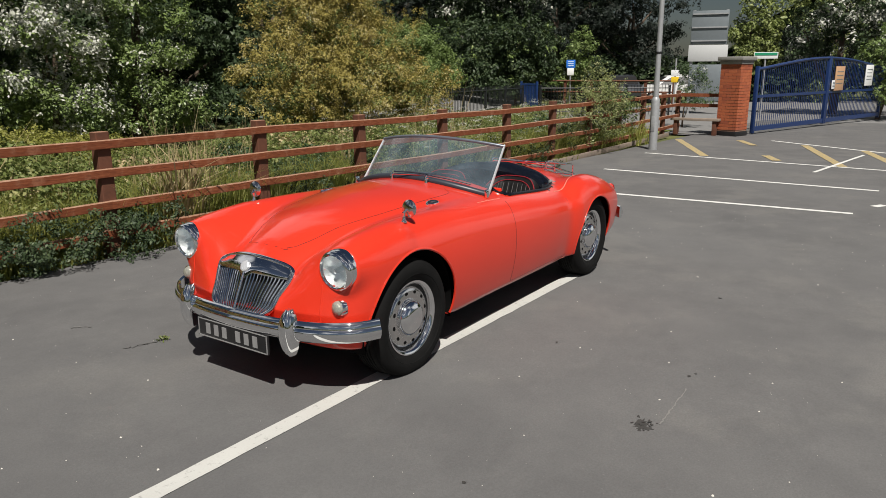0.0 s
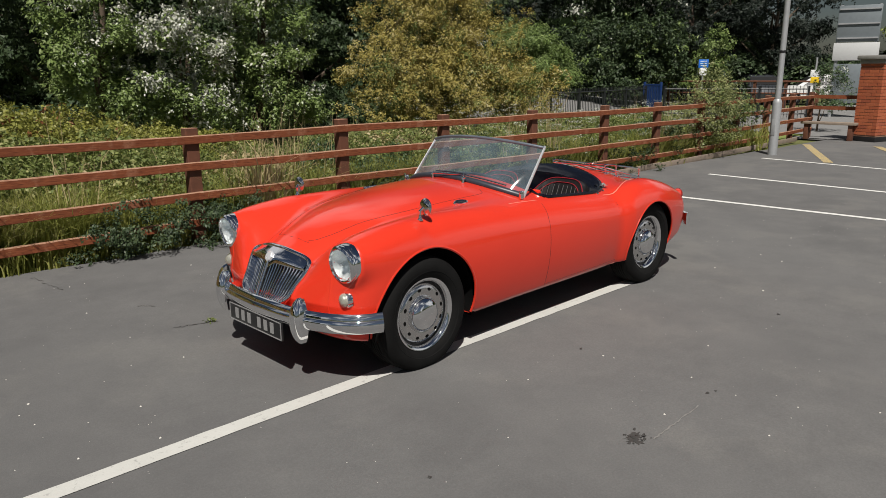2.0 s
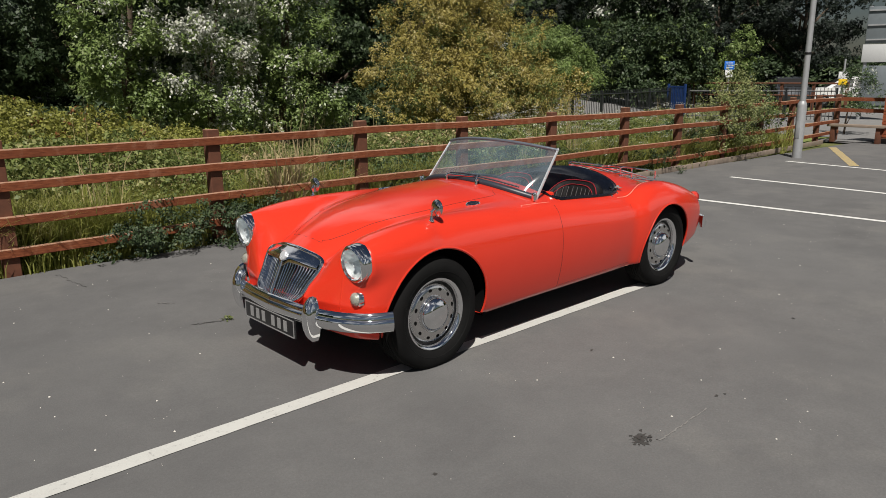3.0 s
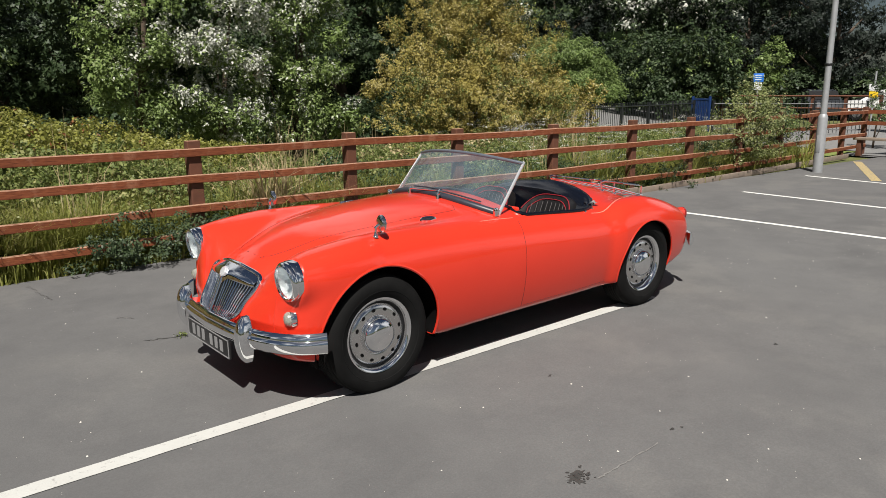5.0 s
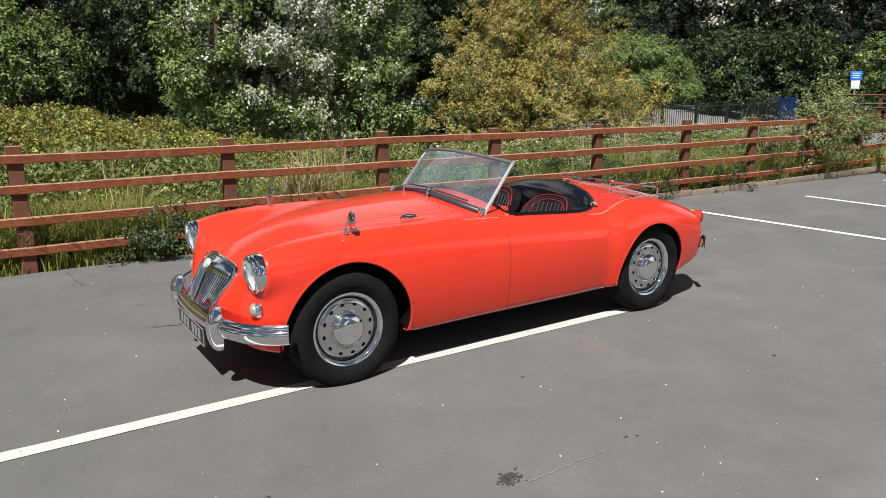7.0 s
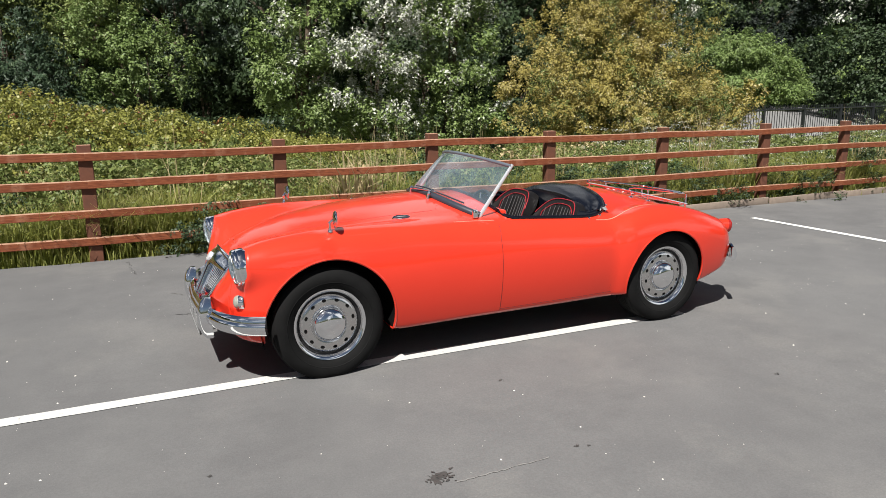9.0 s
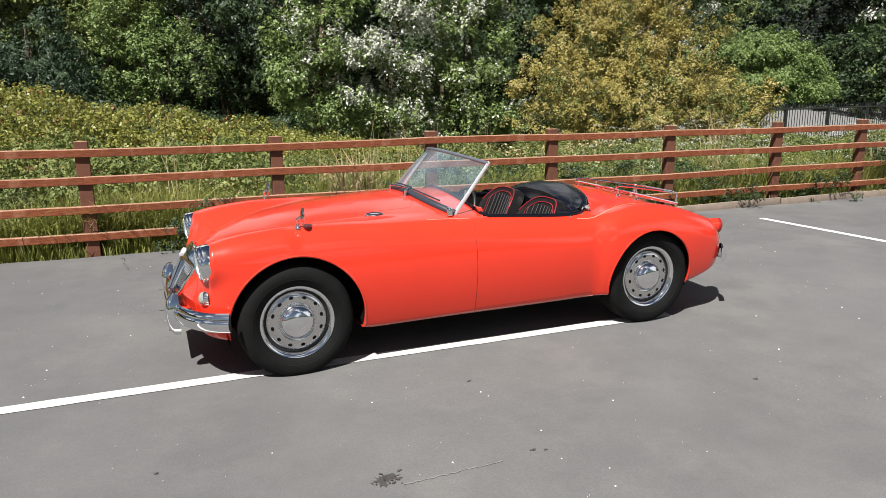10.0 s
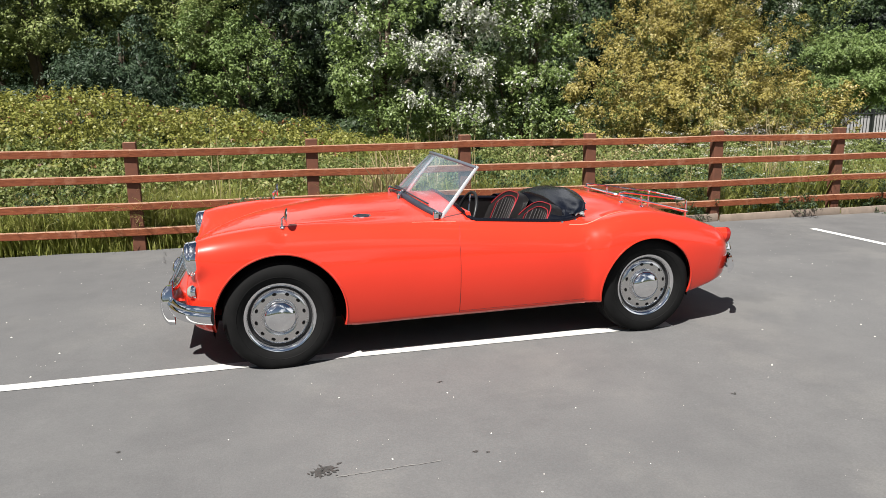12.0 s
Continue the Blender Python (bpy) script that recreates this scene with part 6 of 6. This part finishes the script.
# woodland behind; its darkest leaf colours paint the shade between nearer trees
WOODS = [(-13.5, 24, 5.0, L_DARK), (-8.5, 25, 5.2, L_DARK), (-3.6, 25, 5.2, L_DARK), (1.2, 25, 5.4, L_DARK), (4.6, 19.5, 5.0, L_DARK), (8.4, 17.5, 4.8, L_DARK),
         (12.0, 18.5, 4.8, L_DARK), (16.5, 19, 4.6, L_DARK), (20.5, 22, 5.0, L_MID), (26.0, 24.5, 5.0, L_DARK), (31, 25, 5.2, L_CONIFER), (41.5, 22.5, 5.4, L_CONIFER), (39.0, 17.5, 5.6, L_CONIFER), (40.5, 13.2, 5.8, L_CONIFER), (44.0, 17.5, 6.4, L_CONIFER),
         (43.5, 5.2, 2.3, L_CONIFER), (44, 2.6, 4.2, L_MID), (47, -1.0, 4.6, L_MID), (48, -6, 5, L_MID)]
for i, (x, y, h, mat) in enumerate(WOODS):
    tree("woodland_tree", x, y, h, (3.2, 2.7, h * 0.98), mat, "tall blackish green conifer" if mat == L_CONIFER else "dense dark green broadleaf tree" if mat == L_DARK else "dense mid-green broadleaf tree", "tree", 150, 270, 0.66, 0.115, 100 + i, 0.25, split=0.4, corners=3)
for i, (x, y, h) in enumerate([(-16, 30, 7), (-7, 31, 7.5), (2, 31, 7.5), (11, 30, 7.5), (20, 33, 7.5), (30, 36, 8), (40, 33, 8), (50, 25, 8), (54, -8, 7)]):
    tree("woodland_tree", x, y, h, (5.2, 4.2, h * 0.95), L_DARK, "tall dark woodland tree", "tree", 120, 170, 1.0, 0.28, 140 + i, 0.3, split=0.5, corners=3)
# undergrowth in dark leaves, painting the black shade at trunk level
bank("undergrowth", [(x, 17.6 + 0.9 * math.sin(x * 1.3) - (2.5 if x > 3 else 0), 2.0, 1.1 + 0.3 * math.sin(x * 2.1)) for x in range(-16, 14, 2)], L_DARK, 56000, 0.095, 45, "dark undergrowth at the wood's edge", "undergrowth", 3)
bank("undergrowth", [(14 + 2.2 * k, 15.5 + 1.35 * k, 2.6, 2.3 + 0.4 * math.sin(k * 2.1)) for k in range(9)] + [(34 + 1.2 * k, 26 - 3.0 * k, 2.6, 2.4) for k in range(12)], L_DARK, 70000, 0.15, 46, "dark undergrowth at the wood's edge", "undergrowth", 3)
bank("far_hedge", [(-45 + 3.2 * k, -34 - 3 * math.sin(k * 0.7), 3.2, 2.6 + 0.7 * math.sin(k * 1.9)) for k in range(30)] + [(-34 + 1.5 * math.sin(k), -30 + 3.2 * k, 3.2, 2.8) for k in range(20)], L_DARK, 26000, 0.34, 49, "far dark hedge round the open car park", "hedge")


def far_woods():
    """A solid backdrop far behind the single trees, near-black for the wood's shade."""
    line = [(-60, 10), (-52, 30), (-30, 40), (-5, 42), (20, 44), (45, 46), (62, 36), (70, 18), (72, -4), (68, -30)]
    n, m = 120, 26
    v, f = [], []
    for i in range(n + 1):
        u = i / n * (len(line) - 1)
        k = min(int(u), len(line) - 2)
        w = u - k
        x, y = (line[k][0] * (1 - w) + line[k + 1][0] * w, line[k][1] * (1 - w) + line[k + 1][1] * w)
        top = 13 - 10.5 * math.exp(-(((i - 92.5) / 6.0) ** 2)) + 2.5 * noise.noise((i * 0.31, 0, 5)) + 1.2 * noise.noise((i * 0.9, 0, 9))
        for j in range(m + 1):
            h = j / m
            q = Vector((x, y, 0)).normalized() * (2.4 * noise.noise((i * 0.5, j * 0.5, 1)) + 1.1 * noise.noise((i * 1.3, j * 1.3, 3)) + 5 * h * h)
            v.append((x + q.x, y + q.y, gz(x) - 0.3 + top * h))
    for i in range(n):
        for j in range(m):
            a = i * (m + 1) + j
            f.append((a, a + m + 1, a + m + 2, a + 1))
    return tagged(new("far_woods", mesh_of("far_woods", v, f, WOODS_SHADE)), "woodland backdrop far behind, its shade painted near-black", "woodland", kind="stuff")


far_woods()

# ---------------------------------------------------------------- lamp post, gate, pier and what lies beyond
lx, ly = 12.25, 2.12
lp = thing("lamp_post", "grey galvanised steel lamp post with a thicker base", "lamp post", Matrix.Translation((lx, ly, gz(lx))))
part("base", lathe([(0.088, -0.02), (0.088, 1.02), (0.080, 1.06), (0.060, 1.10)], 24, "z"), STEEL, lp)
part("pole", lathe([(0.058, 1.08), (0.050, 3.5), (0.042, 6.5), (0.040, 6.5)], 20, "z"), STEEL, lp)
part("access_door", new_box((0.012, 0.075, 0.32), (-0.086, 0, 0.55), 0.004), STEEL, lp)
part("band", lathe([(0.060, 1.98), (0.063, 1.985), (0.063, 2.02), (0.060, 2.025)], 20, "z"), BLACK, lp)

px, py = 16.85, 1.60
pier = thing("gate_pier", "square orange brick gate pier with a grey stone cap", "pier", Matrix.Translation((px, py, gz(px))) @ Matrix.Rotation(radians(-16), 4, "Z"))
PW = 0.5525
part("core", new_box((PW - 0.02, PW - 0.02, 1.88), (0, 0, 0.92)), MORTAR, pier)
part("cap", new_box((0.70, 0.70, 0.10), (0, 0, 1.94), 0.02), STONE, pier)
part("cap", new_box((0.60, 0.60, 0.09), (0, 0, 1.845), 0.012), STONE, pier)
part("plinth", new_box((PW + 0.02, PW + 0.02, 0.14), (0, 0, 0.05), 0.006), BLACK, pier)
brick_l = mesh_from("brick", new_box((0.215, 0.1025, 0.065), bevel=0.003), BRICK, False)
brick_h = mesh_from("brick", new_box((0.1025, 0.1025, 0.065), bevel=0.003), BRICK, False)
course = 0
z = 0.155
while z < 1.76:
    for side in range(4):
        turn = Matrix.Rotation(side * math.pi / 2, 4, "Z")
        u = -PW / 2 + (0.0 if course % 2 == side % 2 else 0.1125)
        while u < PW / 2 - 0.05:
            w = min(0.215, PW / 2 - u)
            me = brick_l if w > 0.2 else brick_h
            c = u + (0.1075 if w > 0.2 else 0.051)
            if c + (0.1075 if w > 0.2 else 0.051) <= PW / 2 + 0.003:
                part("brick", me, BRICK, pier, at=turn @ Matrix.Translation((c, -PW / 2 + 0.0515, z + 0.0325)))
            u += w + 0.01
    z += 0.0755
    course += 1


def gate_leaf(L, arch0, arch1, at, knob):
    """A blue steel gate leaf with an arched top, built along +x."""
    g = thing("steel_gate", "blue painted steel gate with vertical bars and an arched top", "gate", at, group="car park gates")
    top = lambda x: arch0 + (arch1 - arch0) * math.sin(0.5 * math.pi * x / L) ** 1.2
    part("post", new_box((0.09, 0.09, arch0 + 0.05), (0.0, 0, arch0 / 2 + 0.05), 0.006), BLUE, g)
    part("post", new_box((0.09, 0.09, arch1), (L, 0, arch1 / 2 + 0.05), 0.006), BLUE, g)
    part("top_rail", tube([(x, 0, top(x)) for x in np.linspace(0, L, 20)], 0.045, 6), BLUE, g)
    part("mid_rail", new_box((L, 0.05, 0.07), (L / 2, 0, 0.98)), BLUE, g)
    part("bottom_rail", new_box((L, 0.06, 0.12), (L / 2, 0, 0.14)), BLUE, g)
    n = int(L / 0.115)
    for i in range(1, n):
        x = L * i / n
        part("bar", tube([(x, 0, 0.16), (x, 0, top(x))], 0.009, 5), BLUE, g)
    return g


ga = math.atan2(-2.26, 8.6)
gate0 = Vector((17.5, 1.22, gz(17.5)))
m0 = Matrix.Translation(gate0) @ Matrix.Rotation(ga, 4, "Z")
gate_leaf(4.4, 1.68, 1.98, m0, 1)
gate_leaf(4.4, 1.68, 1.98, m0 @ Matrix.Translation((8.9, 0, 0)) @ Matrix.Rotation(math.pi, 4, "Z"), 1)
for u, w, h, z, mat, lab in ((5.15, 0.66, 0.72, 1.38, SIGN_TAN, "tan notice board on the gate"), (7.5, 0.62, 0.66, 1.45, WHITE, "white notice on the gate"), (4.75, 0.24, 0.26, 1.20, WHITE, "small white notice on the gate")):
    nb = tagged(part("notice", new_box((w, 0.02, h), bevel=0.004), mat, at=m0 @ Matrix.Translation((u, -0.06, z))), lab, "sign")
    for k in range(4):
        part("text_bar", new_box((w * 0.7, 0.004, 0.02), (0, -0.012, h * (0.28 - 0.16 * k))), GREY_SHEET, nb)
# fence return to the pier
for h in RAILS[:2]:
    part("rail", new_box((0.038, 1.3, 0.088), (17.0, 2.35, gz(17) + h)), WOOD, fence, smooth=False)

# sign boards
sb = thing("sign_back", "tall grey sign board seen from the back on two posts", "sign", Matrix.Translation((26.8, 5.0, gz(26.8))) @ Matrix.Rotation(radians(15), 4, "Z"))
part("board", new_box((0.05, 1.35, 1.25), (0, 0, 3.3), 0.01), GREY_SHEET, sb)
part("board", new_box((0.05, 1.45, 0.62), (-0.04, 0, 2.33), 0.01), DULL_WHITE, sb)
part("board", new_box((0.05, 1.3, 1.4), (0, 0, 1.2), 0.01), GREY_SHEET, sb)
for y in (-0.6, 0.6):
    part("post", tube([(0.05, y, -0.05), (0.05, y, 3.95)], 0.06, 10), STEEL, sb)
for z in (2.8, 3.3, 3.8):
    part("brace", new_box((0.06, 1.3, 0.05), (-0.05, 0, z)), STEEL, sb)
bs = thing("blue_sign", "blue and white notice sign on a post", "sign", Matrix.Translation((32.2, 13.3, gz(32))) @ Matrix.Rotation(radians(30), 4, "Z"))
part("post", tube([(0, 0, -0.05), (0, 0, 2.0)], 0.04, 10), STEEL, bs)
part("panel", new_box((0.03, 0.46, 0.40), (-0.05, 0, 2.05), 0.004), SIGN_BLUE, bs)
part("panel", new_box((0.03, 0.34, 0.36), (-0.05, 0, 1.66), 0.004), WHITE, bs)
for k in range(3):
    part("text_bar", new_box((0.006, 0.3, 0.03), (-0.068, 0, 2.16 - 0.1 * k)), WHITE, bs)
gs = thing("green_sign", "small green and white sign on a post", "sign", Matrix.Translation((27.2, 2.95, gz(27))) @ Matrix.Rotation(radians(20), 4, "Z"))
part("post", tube([(0, 0, -0.05), (0, 0, 2.25)], 0.035, 8), STEEL, gs)
part("panel", new_box((0.03, 0.85, 0.24), (-0.05, 0, 2.22), 0.004), WHITE, gs)
part("panel", new_box((0.01, 0.8, 0.10), (-0.07, 0, 2.27)), SIGN_GREEN, gs)

sheet("access_road", 16.5, 46, lambda x: -24, lambda x: 9.4 if x > 18 else 3.4, 40, 12, -0.009, LANE, "pale grey road beyond the gate", "road")
# lane beyond the field, with dark railings in front of it
lane_a, lane_b = lambda x: 11.2 + 0.30 * (x - 15), lambda x: 16.0 + 0.50 * (x - 15)
sheet("lane", 13, 34, lane_a, lane_b, 30, 8, -0.01, LANE, "pale grey lane rising beyond the railings", "road", rise=(0.0, 0.72))
sheet("verge", 13, 34, lane_b, lambda x: lane_b(x) + 2.2, 24, 6, -0.012, LAWN, "mown grass verge along the lane", "grass", rise=(0.73, 0.85))
sheet("verge_bank", 13, 34, lambda x: lane_b(x) + 2.2, lambda x: lane_b(x) + 13, 24, 6, -0.014, LAWN, "grass bank falling away behind the verge", "grass", rise=(0.85, -0.04))
sheet("field", 12.8, 21.6, lambda x: fence_y(x) + 0.6, lambda x: lane_a(x) - 0.6, 24, 8, -0.03, LAWN, "bright short grass between fence and railing", "grass", 0.02)
railing = thing("bow_top_railing", "dark metal railing with vertical bars beside the lane", "railing", kind="structure")
bar = mesh_from("bar", tube([(0, 0, 0.05), (0, 0, 1.16)], 0.010, 5), RAILING)
for r0, r1 in ((Vector((12.6, 9.0, 0)), Vector((21.8, 10.45, 0))), (Vector((21.9, 9.75, 0)), Vector((24.6, 5.7, 0)))):
    n = round((r1 - r0).length / 1.85)
    for i in range(n + 1):
        p = r0.lerp(r1, i / n)
        part("post", new_box((0.06, 0.06, 1.20), (p.x, p.y, gz(p.x) + 0.55)), RAILING, railing)
    for h in (0.18, 1.04):
        part("rail", tube([(r0.x, r0.y, gz(r0.x) + h), (r1.x, r1.y, gz(r1.x) + h)], 0.022, 6), RAILING, railing)
    n = round((r1 - r0).length / 0.115)
    for i in range(n):
        p = r0.lerp(r1, (i + 0.5) / n)
        part("bar", bar, RAILING, railing, at=Matrix.Translation((p.x, p.y, gz(p.x))))
bg = thing("blue_side_gate", "blue painted steel side gate with close upright bars", "gate", Matrix.Translation((22.0, 10.62, gz(22) + 0.05)) @ Matrix.Rotation(radians(-97), 4, "Z"))
for x in (0.0, 0.72):
    part("post", new_box((0.07, 0.07, 1.26), (x, 0, 0.61), 0.004), BLUE, bg)
for z in (0.35, 1.14):
    part("rail", new_box((0.72, 0.04, 0.06), (0.36, 0, z)), BLUE, bg)
for k in range(9):
    part("bar", new_box((0.045, 0.02, 0.82), (0.08 + 0.07 * k, 0, 0.74)), BLUE, bg)


def parked_car(at, paint, label):
    """A modern estate car: body with wheel openings and a glasshouse, along +x."""
    ob = thing("parked_car", label, "car", at)
    lower = [(-2.1, 0.35), (-2.15, 0.62), (-2.05, 0.86), (-1.2, 0.96), (1.1, 0.98), (2.1, 0.95), (2.15, 0.55), (2.1, 0.32)]
    upper = [(-1.25, 0.95), (-0.55, 1.42), (0.2, 1.50), (1.5, 1.46), (2.08, 0.96)]
    for name, prof, half, tuck, mat in (("body", lower, 0.86, 0.97, paint), ("roof", upper, 0.78, 0.80, paint)):
        bm = bmesh.new()
        rings = [[bm.verts.new((x * (1 if abs(y) < half else 0.985), y * (tuck if name == "roof" and z > 1.2 else 1), z)) for x, z in prof] for y in (-half, -half * 0.9, half * 0.9, half)]
        for p, q in zip(rings, rings[1:]):
            for k in range(len(prof)):
                bm.faces.new((p[k], p[(k + 1) % len(prof)], q[(k + 1) % len(prof)], q[k]))
        bm.faces.new(rings[0])
        bm.faces.new(rings[-1][::-1])
        bmesh.ops.recalc_face_normals(bm, faces=bm.faces)
        part(name, bm, mat, ob, angle=30)
    for side in (-1, 1):
        for x0, x1, a, b in ((-0.95, -0.05, 0.62, 0.0), (0.02, 0.85, 0.0, 0.0), (0.92, 1.85, 0.0, 0.55)):
            bm = bmesh.new()
            q = [(x0, 1.0), (x1, 1.0), (x1 - b, 1.38), (x0 + a, 1.38)]
            f = [bm.verts.new((x, side * (0.79 - 0.155 * max(0, z - 1.0) / 0.38 + 0.012), z)) for x, z in q]
            g = [bm.verts.new((v.co.x, v.co.y - side * 0.02, v.co.z)) for v in f]
            bm.faces.new(f)
            bm.faces.new(g[::-1])
            for k in range(4):
                bm.faces.new((f[k], f[(k + 1) % 4], g[(k + 1) % 4], g[k]))
            part("window", bm, BLACK, ob, "dark side window", smooth=False)
        for x in (-1.35, 1.35):
            w = part("wheel", lathe([(0.0001, 0.02), (0.20, 0.0), (0.22, -0.01), (0.31, 0.0), (0.32, 0.05), (0.32, 0.2)], 28, "y"), RUBBER, ob, at=Matrix.Translation((x, side * 0.87, 0.32)) @ (Matrix.Identity(4) if side < 0 else Matrix.Rotation(math.pi, 4, "Z")))
            part("rim", lathe([(0.0001, -0.004), (0.19, -0.012), (0.20, 0.0)], 24, "y"), SILVER, w)
    part("windscreen", new_box((0.02, 1.35, 0.72), (-0.93, 0, 1.19), 0.0, Matrix.Rotation(radians(56), 4, "Y")), BLACK, ob, "dark windscreen")
    return ob


GREY_PAINT = m_plain("silver_grey_car_paint", (0.06, 0.066, 0.076), 0.2, 0.3, 0.05, 10, 0.0)
WHITE_PAINT = m_plain("white_car_paint", (0.70, 0.70, 0.70), 0.3, 0, 0.04, 10, 0.0)
parked_car(Matrix.Translation((37.6, 12.6, gz(37))) @ Matrix.Rotation(radians(34), 4, "Z"), GREY_PAINT, "dark silver estate car parked beyond the far fence")
parked_car(Matrix.Translation((38.0, 9.6, gz(38))) @ Matrix.Rotation(radians(-62), 4, "Z"), WHITE_PAINT, "white car parked beyond the far fence")
ys_ = thing("yellow_sign", "small yellow and white notice on a post", "sign", Matrix.Translation((24.0, 5.35, gz(24))) @ Matrix.Rotation(radians(15), 4, "Z"))
part("post", tube([(0, 0, -0.05), (0, 0, 2.1)], 0.03, 8), STEEL, ys_)
part("panel", new_box((0.02, 0.30, 0.22), (-0.04, 0, 1.58), 0.003), WHITE, ys_)
part("panel", new_box((0.02, 0.26, 0.20), (-0.04, 0, 1.35), 0.003), SIGN_YELLOW, ys_)
crown_tree("white_rose_bush", (19.3, 3.6), [(19.2, 3.5, 1.05, 0.42, 0.45), (19.3, 3.4, 0.6, 0.45, 0.45)], L_WEED, "small bush with white flowers behind the fence corner", "bush", 91, 0.05, 60, 22, 0.2, 0.05, 0.4, 0, 0.03, (L_BLOSSOM, (0.16, 0.08), "white flowers"))
bench = thing("timber_bench", "low weathered timber bench beside the brick pier", "bench", Matrix.Translation((16.55, 2.45, gz(16.5))))
part("seat_board", new_box((0.24, 1.25, 0.06), (0, 0, 0.40), 0.006), EDGING, bench)
for y in (-0.5, 0.5):
    part("leg", new_box((0.16, 0.10, 0.38), (0, y, 0.18), 0.006), POST_WOOD, bench)
ff = thing("far_timber_fence", "low brown timber rail fence far off", "fence", kind="structure")
f0, f1 = Vector((31.6, 16.2, 0)), Vector((33.2, 8.2, 0))
for i in range(7):
    p = f0.lerp(f1, i / 6)
    part("post", new_box((0.12, 0.12, 1.3), (p.x, p.y, gz(p.x) + 0.6)), POST_WOOD, ff, smooth=False)
for h in (0.65, 1.2):
    part("rail", tube([(f0.x - 0.08, f0.y, gz(f0.x) + h), (f1.x - 0.08, f1.y, gz(f1.x) + h)], 0.04, 4), POST_WOOD, ff, smooth=False)
